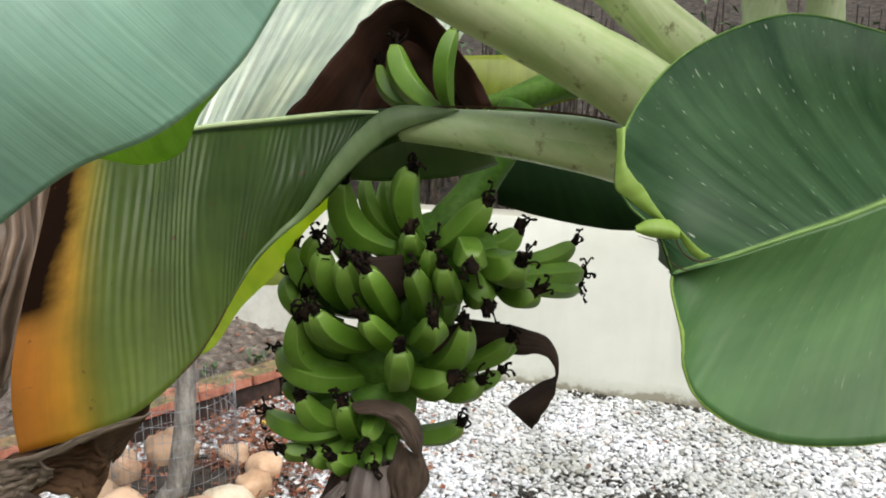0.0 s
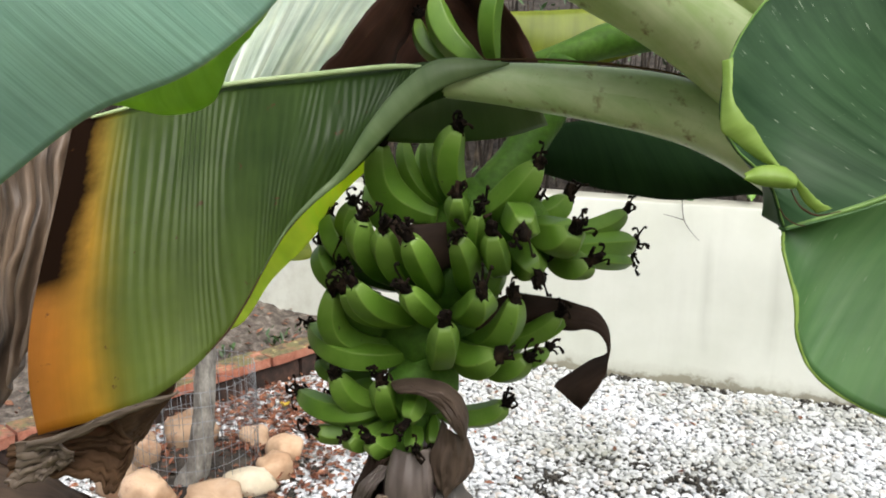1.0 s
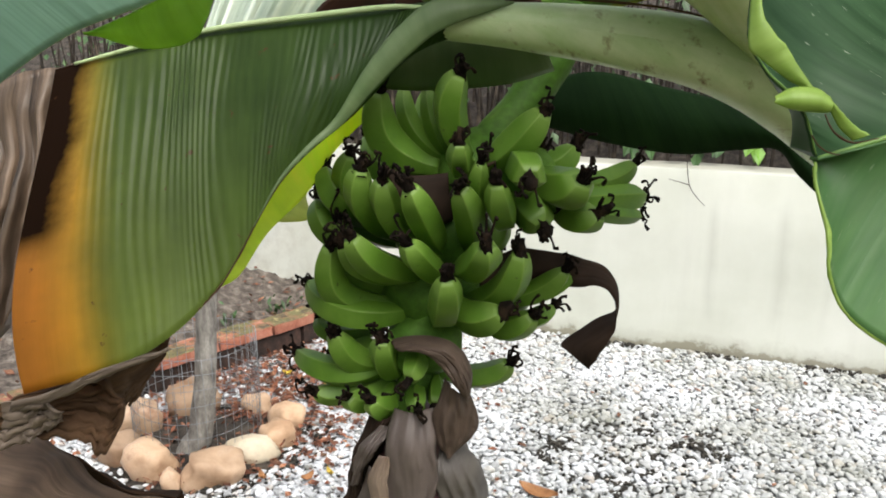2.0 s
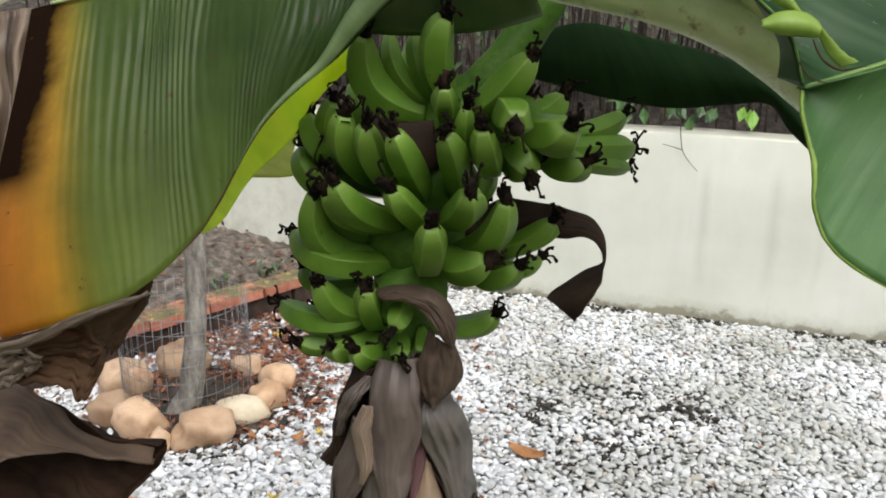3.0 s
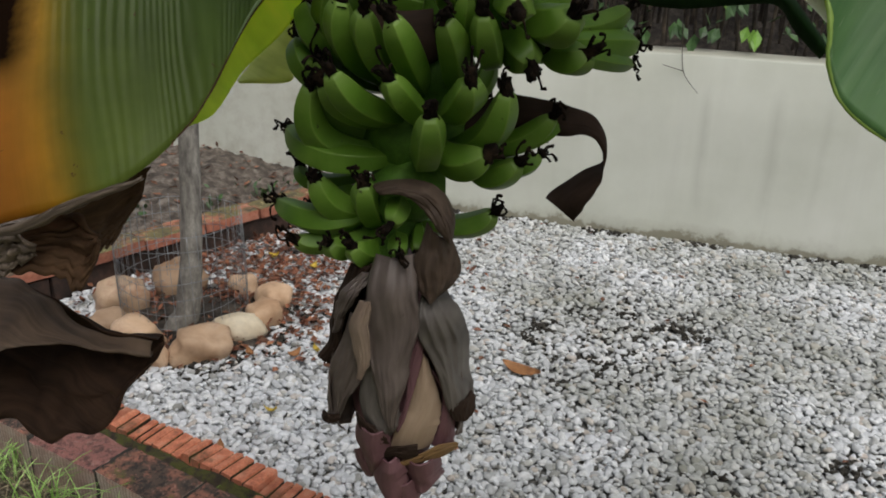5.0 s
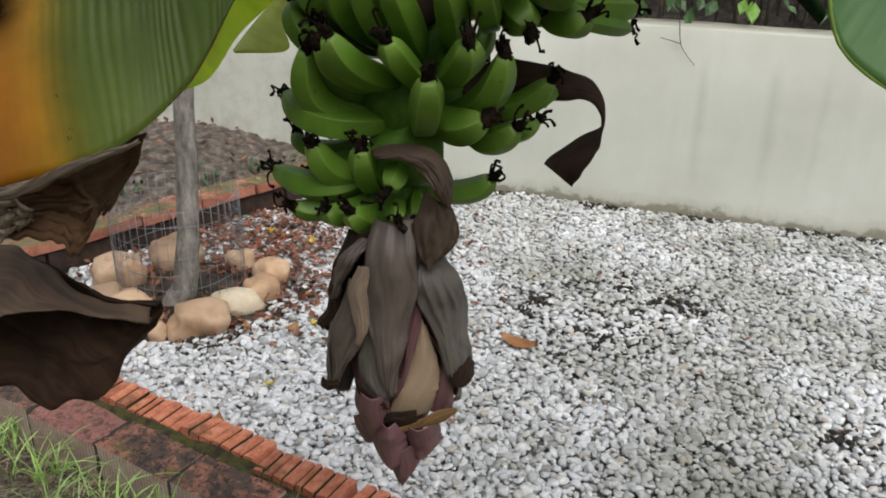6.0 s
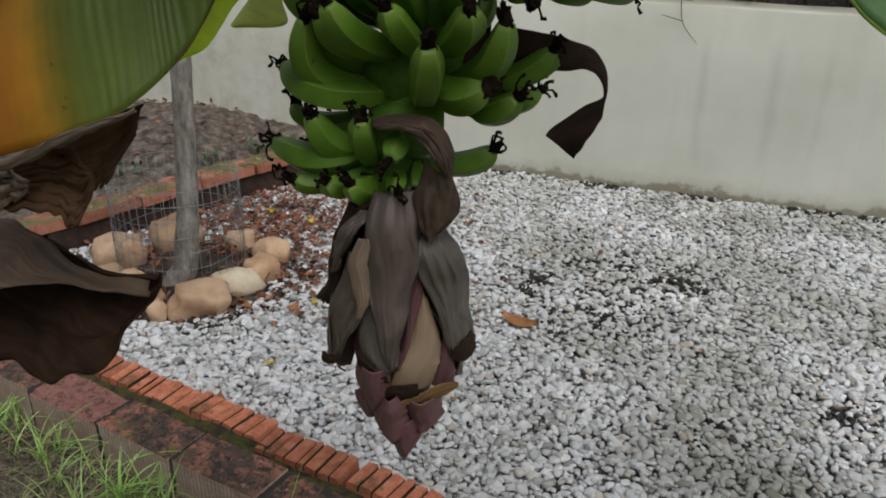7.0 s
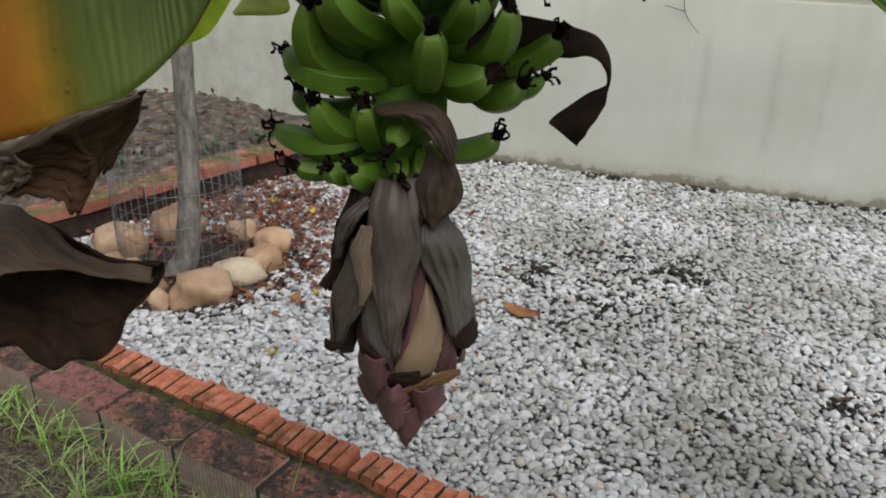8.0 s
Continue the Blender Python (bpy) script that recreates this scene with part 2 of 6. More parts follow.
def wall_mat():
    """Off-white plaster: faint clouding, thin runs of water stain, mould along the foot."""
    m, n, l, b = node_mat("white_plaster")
    tc = n.new("ShaderNodeTexCoord")
    mp = n.new("ShaderNodeMapping")
    mp.vector_type = "TEXTURE"
    mp.inputs["Location"].default_value = (0.767, 3.203, 0)
    mp.inputs["Rotation"].default_value = (0, 0, radians(-18.78))
    l.new(tc.outputs["Object"], mp.inputs["Vector"])
    sep = n.new("ShaderNodeSeparateXYZ")
    l.new(mp.outputs[0], sep.inputs[0])
    cloud = noise_tex(n, l, mp.outputs[0], 2.2, 5.0, 0.55)
    r = ramp(n, [(0.3, (0.60, 0.62, 0.535)), (0.55, (0.70, 0.718, 0.64)), (0.75, (0.755, 0.77, 0.70))])
    l.new(cloud.outputs[0], r.inputs[0])
    col = r.outputs[0]
    st = n.new("ShaderNodeMapping")
    st.inputs["Scale"].default_value = (7, 1, 0.5)
    l.new(mp.outputs[0], st.inputs["Vector"])
    runs = noise_tex(n, l, st.outputs[0], 1.6, 5.0, 0.6)
    rr = ramp(n, [(0.5, (0, 0, 0)), (0.8, (0.14, 0.14, 0.14))])
    l.new(runs.outputs[0], rr.inputs[0])
    col = mixed(n, l, rr.outputs[0], col, (0.42, 0.42, 0.36))
    for s0, half, much in ((0.238, 0.03, 0.3), (0.488, 0.035, 0.28), (0.66, 0.025, 0.16)):
        d = n.new("ShaderNodeMath")
        d.operation = "SUBTRACT"
        l.new(sep.outputs[0], d.inputs[0])
        d.inputs[1].default_value = s0
        wob = n.new("ShaderNodeMath")
        wob.operation = "MULTIPLY_ADD"
        l.new(cloud.outputs[0], wob.inputs[0])
        wob.inputs[1].default_value = 0.06
        l.new(d.outputs[0], wob.inputs[2])
        cen = n.new("ShaderNodeMath")
        cen.operation = "SUBTRACT"
        l.new(wob.outputs[0], cen.inputs[0])
        cen.inputs[1].default_value = 0.03
        ab = n.new("ShaderNodeMath")
        ab.operation = "ABSOLUTE"
        l.new(cen.outputs[0], ab.inputs[0])
        f = ramp(n, [(0.0, (much,) * 3), (half, (0, 0, 0))])
        l.new(ab.outputs[0], f.inputs[0])
        k = n.new("ShaderNodeMath")
        k.operation = "MULTIPLY"
        l.new(f.outputs[0], k.inputs[0])
        zr = ramp(n, [(0.1, (0, 0, 0)), (0.25, (0.8, 0.8, 0.8)), (0.55, (1, 1, 1)), (0.66, (0.1, 0.1, 0.1))])
        l.new(sep.outputs[2], zr.inputs[0])
        l.new(zr.outputs[0], k.inputs[1])
        col = mixed(n, l, k.outputs[0], col, (0.36, 0.37, 0.31))
    mould = noise_tex(n, l, mp.outputs[0], 9.0, 8.0, 0.7)
    hz = n.new("ShaderNodeMath")
    hz.operation = "MULTIPLY_ADD"
    l.new(mould.outputs[0], hz.inputs[0])
    hz.inputs[1].default_value = -0.16
    l.new(sep.outputs[2], hz.inputs[2])
    fr = ramp(n, [(0.0, (0.75, 0.75, 0.75)), (0.015, (0.22, 0.22, 0.22)), (0.06, (0, 0, 0))])
    off = n.new("ShaderNodeMath")
    off.operation = "ADD"
    l.new(hz.outputs[0], off.inputs[0])
    off.inputs[1].default_value = 0.055
    l.new(off.outputs[0], fr.inputs[0])
    col = mixed(n, l, fr.outputs[0], col, (0.2, 0.175, 0.105))
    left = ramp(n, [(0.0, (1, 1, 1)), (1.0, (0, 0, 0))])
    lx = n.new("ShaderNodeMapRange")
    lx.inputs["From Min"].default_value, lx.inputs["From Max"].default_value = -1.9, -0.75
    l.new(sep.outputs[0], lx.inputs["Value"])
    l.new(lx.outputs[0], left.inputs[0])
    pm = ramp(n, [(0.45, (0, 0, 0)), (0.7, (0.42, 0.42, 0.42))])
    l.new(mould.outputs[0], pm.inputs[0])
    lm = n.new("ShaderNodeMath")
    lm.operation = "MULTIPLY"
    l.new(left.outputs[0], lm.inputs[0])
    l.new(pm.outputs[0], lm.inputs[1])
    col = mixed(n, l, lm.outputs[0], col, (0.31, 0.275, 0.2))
    # darker tone on the wall's top edge
    top_tone = n.new("ShaderNodeMapRange")
    top_tone.inputs["From Min"].default_value, top_tone.inputs["From Max"].default_value, top_tone.inputs["To Max"].default_value = 0.738, 0.746, 0.75
    l.new(sep.outputs[2], top_tone.inputs["Value"])
    col = mixed(n, l, top_tone.outputs[0], col, (0.27, 0.26, 0.2))
    l.new(col, b.inputs["Base Color"])
    b.inputs["Roughness"].default_value = 0.85
    bumped(n, l, b, mould.outputs[0], 0.08, 0.003)
    return m


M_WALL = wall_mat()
M_BOUNCE = plain("cream_plaster", [(0.62, 0.59, 0.52), (0.7, 0.67, 0.6)], 3.0, 0.9, 0.3, 90.0, 0.003)
M_SOIL = plain("soil", [(0.018, 0.014, 0.011), (0.045, 0.036, 0.028), (0.11, 0.09, 0.07)], 22.0, 0.95, 1.0, 130.0, 0.01)
M_BED = plain("bed_soil", [(0.045, 0.037, 0.03), (0.135, 0.11, 0.09), (0.3, 0.262, 0.222)], 22.0, 0.95, 1.0, 130.0, 0.01)
M_GRIT = plain("gravel_ground", [(0.06, 0.057, 0.05), (0.15, 0.147, 0.135), (0.3, 0.295, 0.28)], 45.0, 0.95, 0.9, 160.0, 0.006)
M_BRICK = plain("clay_brick", [(0.44, 0.3, 0.24), (0.52, 0.4, 0.33), (0.58, 0.49, 0.42)], 18.0, 0.92, 0.7, 260.0, 0.003, rand=0.2, ribs=30.0, rib_tone=0.3,
                top=[(9.0, 0.1, 0.4, (0.36, 0.15, 0.1)), (14.0, 0.42, 0.56, (0.09, 0.062, 0.047)), (30.0, 0.5, 0.6, (0.04, 0.032, 0.027)), (75.0, 0.52, 0.6, (0.03, 0.024, 0.02)), (45.0, 0.6, 0.66, (0.42, 0.2, 0.15)), (10.0, 0.56, 0.66, (0.12, 0.125, 0.025)), (160.0, 0.62, 0.68, (0.34, 0.24, 0.18))])
M_BRICK_ROUGH = plain("spalled_brick", [(0.4, 0.27, 0.22), (0.47, 0.34, 0.28), (0.52, 0.42, 0.36)], 18.0, 0.95, 1.0, 260.0, 0.005, ribs=30.0, rib_tone=0.25, top=[(3.0, 0.0, 0.1, (0.33, 0.14, 0.12)), (60.0, 0.48, 0.6, (0.12, 0.065, 0.055)), (95.0, 0.56, 0.64, (0.42, 0.25, 0.21)), (14.0, 0.6, 0.68, (0.06, 0.045, 0.04))])
M_ORANGE = plain("orange_brick", [(0.42, 0.135, 0.075), (0.6, 0.21, 0.115), (0.64, 0.3, 0.19)], 40.0, 0.88, 0.4, 300.0, 0.002, rand=0.25, stain=(13.0, 0.5, 0.64, (0.13, 0.075, 0.04)))
# soil stains, with the front face's shadow put into a near-black colour
M_BRICK_DARK = plain("shaded_soiled_brick", [(0.014, 0.010, 0.008), (0.035, 0.02, 0.015), (0.075, 0.038, 0.026)], 18.0, 0.95, 0.6, 200.0, 0.003, rand=0.2)
M_MOSS = plain("moss", [(0.018, 0.015, 0.01), (0.05, 0.036, 0.024), (0.085, 0.09, 0.018), (0.03, 0.022, 0.016)], 26.0, 0.95, 0.8, 500.0, 0.003)
M_LAWN = plain("lawn_soil", [(0.035, 0.028, 0.02), (0.13, 0.105, 0.075), (0.36, 0.31, 0.23)], 90.0, 0.95, 1.0, 220.0, 0.008)
M_FIELD = plain("field", [(0.1, 0.11, 0.05), (0.17, 0.17, 0.09), (0.22, 0.2, 0.13)], 3.0, 0.95, 0.5, 40.0, 0.01)
M_FAR = plain("mossy_brick", [(0.24, 0.085, 0.055), (0.4, 0.15, 0.095), (0.46, 0.22, 0.15)], 22.0, 0.9, 0.6, 200.0, 0.004, rand=0.25, top=[(7.0, 0.4, 0.55, (0.15, 0.14, 0.06)), (20.0, 0.5, 0.6, (0.09, 0.07, 0.045)), (30.0, 0.58, 0.64, (0.4, 0.33, 0.15))])
M_STONE = plain("river_stone", [(0.34, 0.2, 0.11), (0.54, 0.37, 0.24), (0.69, 0.55, 0.41)], 7.0, 0.6, 0.3, 25.0, 0.004, rand=0.35, grain=0.1, stain=(7.0, 0.52, 0.66, (0.36, 0.19, 0.11)))
M_STONE_PALE = plain("pale_stone", [(0.58, 0.48, 0.33), (0.72, 0.64, 0.5)], 8.0, 0.6, 0.2, 60.0, 0.003, grain=0.12)
M_TRUNK = plain("sapling_bark", [(0.11, 0.10, 0.09), (0.24, 0.225, 0.2), (0.38, 0.36, 0.32)], 22.0, 0.9, 0.5, 120.0, 0.003, stretch=(1.6, 1.6, 0.6))
M_WIRE = plain("galvanised_wire", [(0.2, 0.22, 0.24), (0.34, 0.36, 0.38)], 40.0, 0.5, 0.0)
M_WIRE.node_tree.nodes["Principled BSDF"].inputs["Metallic"].default_value = 0.7
M_BANANA = banana_mat()
M_BLACK = plain("dried_flower", [(0.004, 0.003, 0.002), (0.010, 0.007, 0.005), (0.035, 0.022, 0.013)], 90.0, 0.9, 0.5, 500.0, spec=0.1)
M_RACHIS = plain("green_stalk", [(0.045, 0.11, 0.012), (0.065, 0.15, 0.017), (0.095, 0.19, 0.026)], 20.0, 0.6, 0.25, 140.0, spec=0.2)
M_PETIOLE = striped("petiole_green", (0.3, 0.44, 0.17), (0.6, 0.68, 0.41), 2.0, rough=0.4, spots=(0.56, 0.7, (0.16, 0.105, 0.045)), grainy=(5, 16, 1), bump=0.25)
M_PETIOLE_MID = striped("petiole_mid", (0.25, 0.38, 0.11), (0.58, 0.64, 0.38), 1.4, rough=0.42, spots=(0.58, 0.7, (0.15, 0.11, 0.05)), grainy=(3, 30, 1))
M_PETIOLE_PALE = striped("petiole_pale", (0.32, 0.42, 0.16), (0.62, 0.67, 0.42), 2.0, rough=0.45, spots=(0.58, 0.7, (0.12, 0.09, 0.05)))
M_DRY = striped("dead_leaf", (0.02, 0.011, 0.006), (0.15, 0.084, 0.044), 2.2, rough=0.75, bump=0.9, spec=0.15)
# curled leaf's inside, shade put into the brown; M_DRY_MID is its lit fold
M_DRY_DARK = striped("dead_leaf_dark", (0.010, 0.005, 0.003), (0.05, 0.027, 0.015), 2.2, rough=0.8, bump=0.9, spec=0.15)
M_DRY_PALE = striped("dead_leaf_pale", (0.045, 0.031, 0.022), (0.32, 0.25, 0.19), 2.2, rough=0.5, bump=0.9)
M_DRY_MID = striped("dead_leaf_mid", (0.025, 0.016, 0.010), (0.15, 0.10, 0.066), 2.2, rough=0.6, bump=0.8, spec=0.3)
# dark and light streaks put the pleats' folds and sheen into the colour
M_PLEAT = leaf_mat("dead_leaf_pleated", (0.014, 0.009, 0.006), (0.28, 0.2, 0.14), 0.009, 0.4, 0.1, vein_depth=1.0)
M_RED = striped("dead_leaf_red", (0.011, 0.005, 0.003), (0.06, 0.024, 0.014), 2.2, rough=0.7, bump=0.5, spec=0.15)
M_BRACT = striped("grey_bract", (0.07, 0.054, 0.048), (0.19, 0.152, 0.132), 0.8, rough=0.48, bump=0.5, spots=(0.62, 0.7, (0.03, 0.02, 0.016)), grainy=(12, 40, 1))
M_BRACT_STEEL = striped("steel_bract", (0.075, 0.066, 0.06), (0.19, 0.168, 0.148), 0.8, rough=0.45, bump=0.45, spots=(0.64, 0.72, (0.03, 0.022, 0.018)), grainy=(12, 40, 1))
M_BRACT_BROWN = striped("brown_bract", (0.03, 0.02, 0.015), (0.13, 0.088, 0.062), 2.0, rough=0.65, bump=0.8)
M_BRACT_DARK = striped("dark_bract", (0.014, 0.009, 0.007), (0.06, 0.036, 0.025), 2.0, rough=0.7, bump=0.35, spec=0.15, grainy=(6, 24, 1))
M_BRACT_PINK = striped("purple_bract", (0.115, 0.05, 0.06), (0.22, 0.115, 0.125), 1.6, rough=0.45, bump=0.3)
M_BRACT_OCHRE = striped("ochre_bract", (0.15, 0.08, 0.03), (0.31, 0.19, 0.08), 1.6, rough=0.6, bump=0.5)
M_BRACT_CREAM = striped("cream_bract", (0.32, 0.22, 0.15), (0.46, 0.35, 0.25), 2.0, rough=0.55, bump=0.3)
M_BRACT_TAN = striped("tan_bract", (0.17, 0.12, 0.1), (0.38, 0.29, 0.21), 1.6, rough=0.55, bump=0.6)
M_LEAF_PALE = leaf_mat("leaf_pale_underside", (0.21, 0.39, 0.305), (0.275, 0.465, 0.37), 0.006, 0.42, 0.3, vein_depth=0.3, specks=0.15)
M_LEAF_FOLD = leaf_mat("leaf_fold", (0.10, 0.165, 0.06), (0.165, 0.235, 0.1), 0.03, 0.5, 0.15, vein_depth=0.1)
# whitish base colour adds the sky's glare on top of the real gloss
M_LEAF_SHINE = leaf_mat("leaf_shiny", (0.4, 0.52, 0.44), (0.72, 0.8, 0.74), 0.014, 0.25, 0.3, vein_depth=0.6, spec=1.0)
# one leaf's light put into two greens: shaded upper half here, lighter M_LEAF_LOW below
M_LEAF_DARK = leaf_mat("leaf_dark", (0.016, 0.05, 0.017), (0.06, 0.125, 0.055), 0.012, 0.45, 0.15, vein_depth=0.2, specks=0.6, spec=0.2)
M_LEAF_MID = leaf_mat("leaf_mid", (0.09, 0.225, 0.075), (0.165, 0.32, 0.125), 0.013, 0.42, 0.35, vein_depth=0.15, specks=0.3, spec=0.45)
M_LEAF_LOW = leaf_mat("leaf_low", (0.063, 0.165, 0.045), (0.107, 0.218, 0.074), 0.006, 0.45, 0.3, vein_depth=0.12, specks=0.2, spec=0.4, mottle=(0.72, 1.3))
M_LEAF_EDGE = leaf_mat("leaf_edge", (0.14, 0.28, 0.055), (0.23, 0.39, 0.1), 0.02, 0.45, 0.25, vein_depth=0.2)
M_LEAF_CURL = leaf_mat("leaf_curl", (0.26, 0.42, 0.07), (0.42, 0.6, 0.14), 0.008, 0.45, 0.35, vein_depth=0.25)
# near-black green and low gloss hold the deep shade over this leaf
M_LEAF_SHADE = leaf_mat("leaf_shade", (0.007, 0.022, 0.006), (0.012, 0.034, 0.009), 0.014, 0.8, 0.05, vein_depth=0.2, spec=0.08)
# light from behind: partly real translucency, partly put into this bright base colour
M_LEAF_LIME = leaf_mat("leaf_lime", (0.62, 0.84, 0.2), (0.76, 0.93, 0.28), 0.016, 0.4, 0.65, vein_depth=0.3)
M_LEAF_OLIVE = leaf_mat("leaf_olive", (0.2, 0.26, 0.02), (0.33, 0.39, 0.04), 0.016, 0.45, 0.3, vein_depth=0.3)
M_LEAF_FLAP = leaf_mat("leaf_flap", (0.28, 0.52, 0.06), (0.4, 0.66, 0.11), 0.014, 0.4, 0.55, vein_depth=0.5)
M_LEAF_DULL = leaf_mat("leaf_dull", (0.4, 0.5, 0.2), (0.56, 0.64, 0.34), 0.016, 0.45, 0.6, vein_depth=0.3)
# the first, dark green stops put the overhead leaf's shade into the colour
M_LEAF_HANG = leaf_mat("leaf_hanging", (0.046, 0.092, 0.016), (0.105, 0.165, 0.036), 0.009, 0.36, 0.45, vein_depth=0.22, spec=0.35, spots=True, margin=(0.07, 0.25, 0.65, (0.27, 0.36, 0.07)), char=(0.394, 0.02, 0.150, 0.03, 0.035),
                       along=(1.0, 0.090, 0.02, [(0.000, (0.03, 0.07, 0.012), 0.95), (0.150, (0.035, 0.08, 0.013), 0.90), (0.240, (0.05, 0.1, 0.016), 0.70), (0.338, (0.08, 0.14, 0.025), 0.30), (0.384, (0.15, 0.19, 0.03), 0.20), (0.404, (0.24, 0.22, 0.022), 0.90), (0.424, (0.5, 0.29, 0.026), 1.00), (0.449, (0.5, 0.22, 0.022), 1.00), (0.484, (0.42, 0.15, 0.02), 1.00)]))
M_GRASS = plain("grass", [(0.2, 0.39, 0.06), (0.31, 0.54, 0.12), (0.47, 0.62, 0.25)], 6.0, 0.5, 0.0, rand=0.4, island=True)
M_STRAW = plain("straw", [(0.22, 0.17, 0.1), (0.46, 0.39, 0.26)], 20.0, 0.8, 0.0, rand=0.4, island=True)
M_CRUMB = plain("earth_crumb", [(0.02, 0.018, 0.014), (0.06, 0.053, 0.042)], 30.0, 0.95, 0.3, rand=0.4, island=True)
M_LITTER = plain("leaf_litter", [(0.08, 0.03, 0.018), (0.23, 0.085, 0.045), (0.4, 0.21, 0.115)], 30.0, 0.8, 0.3, rand=0.6, island=True)
M_TANLEAF = plain("fallen_leaf", [(0.24, 0.1, 0.035), (0.4, 0.19, 0.07)], 30.0, 0.65, 0.3)
M_YELLOW = plain("yellow_leaf", [(0.5, 0.34, 0.03), (0.6, 0.45, 0.06)], 30.0, 0.6, 0.2)
M_IVY = plain("hedge_leaf", [(0.025, 0.065, 0.016), (0.055, 0.125, 0.035), (0.10, 0.2, 0.055)], 12.0, 0.45, 0.2, rand=0.5, island=True)
M_CREEPER = plain("creeper_lime", [(0.12, 0.26, 0.03), (0.2, 0.4, 0.05)], 30.0, 0.45, 0.1, rand=0.3, island=True)
M_STEM = plain("hedge_stem", [(0.012, 0.009, 0.006), (0.035, 0.026, 0.018), (0.11, 0.085, 0.06)], 16.0, 0.9, 0.5, rand=0.4, island=True)


def pebble_mat():
    m, n, l, b = node_mat("white_pebble")
    geo = n.new("ShaderNodeNewGeometry")
    inf = n.new("ShaderNodeObjectInfo")
    add = n.new("ShaderNodeMath")
    add.operation = "ADD"
    l.new(geo.outputs["Random Per Island"], add.inputs[0])
    l.new(inf.outputs["Random"], add.inputs[1])
    fr = n.new("ShaderNodeMath")
    fr.operation = "FRACT"
    l.new(add.outputs[0], fr.inputs[0])
    r = ramp(n, [(0.0, (0.28, 0.28, 0.26)), (0.08, (0.45, 0.46, 0.465)), (0.3, (0.605, 0.625, 0.65)), (0.62, (0.70, 0.72, 0.745)), (0.9, (0.755, 0.765, 0.765)), (0.96, (0.52, 0.46, 0.41)), (1.0, (0.6, 0.6, 0.57))])
    l.new(fr.outputs[0], r.inputs[0])
    tc = n.new("ShaderNodeTexCoord")
    ns = noise_tex(n, l, tc.outputs["Object"], 60.0, 5.0)
    g = ramp(n, [(0.3, (0.78, 0.78, 0.78)), (0.65, (1.1, 1.1, 1.1))])
    l.new(ns.outputs[0], g.inputs[0])
    col = mixed(n, l, 1.0, r.outputs[0], g.outputs[0], "MULTIPLY")
    dirt = noise_tex(n, l, tc.outputs["Object"], 2.2, 6.0, 0.65)
    dr = ramp(n, [(0.4, (0, 0, 0)), (0.64, (0.66, 0.66, 0.66))])
    l.new(dirt.outputs[0], dr.inputs[0])
    place = n.new("ShaderNodeSeparateXYZ")
    l.new(tc.outputs["Object"], place.inputs[0])
    away = n.new("ShaderNodeMapRange")
    away.inputs["From Min"].default_value, away.inputs["From Max"].default_value = -0.3, 0.4
    l.new(place.outputs[0], away.inputs["Value"])
    soiled = n.new("ShaderNodeMath")
    soiled.operation = "MULTIPLY"
    l.new(dr.outputs[0], soiled.inputs[0])
    l.new(away.outputs[0], soiled.inputs[1])
    col = mixed(n, l, soiled.outputs[0], col, (0.2, 0.205, 0.15))
    l.new(col, b.inputs["Base Color"])
    b.inputs["Roughness"].default_value = 0.75
    b.inputs["Specular IOR Level"].default_value = 0.3
    bumped(n, l, b, ns.outputs[0], 0.2, 0.002)
    return m


M_PEBBLE = pebble_mat()


# ---- building helpers ----
def thing(name, at, label, category, group="", kind=""):
    e = new(name)
    e.empty_display_size = 0.05
    e.location = at
    return tagged(e, label, category, group, kind)


def world_of(ob):
    if ob.type == "EMPTY":
        return Matrix.Translation(ob.location)
    return Matrix.Identity(4)


def part(name, bm, material, parent, label=""):
    """One mesh under a thing or a part; the bmesh is in world metres."""
    me = bpy.data.meshes.new(name)
    bm.normal_update()
    bm.to_mesh(me)
    bm.free()
    for m in (material if isinstance(material, (list, tuple)) else [material]):
        me.materials.append(m)
    me.shade_smooth()
    ob = new(name, me)
    if parent is not None:
        ob.parent = parent
        ob.matrix_parent_inverse = world_of(parent).inverted()
    if label:
        tagged(ob, label)
    return ob


def piece(name, me, m, parent):
    """A repeat that shares a mesh, at the pose m."""
    ob = new(name, me)
    ob.parent = parent
    ob.matrix_parent_inverse = world_of(parent).inverted()
    ob.matrix_basis = m
    return ob


def spline(pts, t):
    """Point at t in 0..1 on a smooth curve through the points."""
    pts = [Vector(p) for p in pts]
    k = len(pts) - 1
    if k == 1:
        return pts[0].lerp(pts[1], t)
    s = min(max(t, 0.0), 1.0) * k
    i = min(int(s), k - 1)
    f = s - i
    p1, p2 = pts[i], pts[i + 1]
    p0 = pts[i - 1] if i > 0 else p1 * 2 - p2
    p3 = pts[i + 2] if i + 2 <= k else p2 * 2 - p1
    return 0.5 * (2 * p1 + (p2 - p0) * f + (2 * p0 - 5 * p1 + 4 * p2 - p3) * f * f + (3 * p1 - p0 - 3 * p2 + p3) * f ** 3)


def value(vals, t):
    k = len(vals) - 1
    s = min(max(t, 0.0), 1.0) * k
    i = min(int(s), k - 1)
    return vals[i] + (vals[i + 1] - vals[i]) * (s - i)


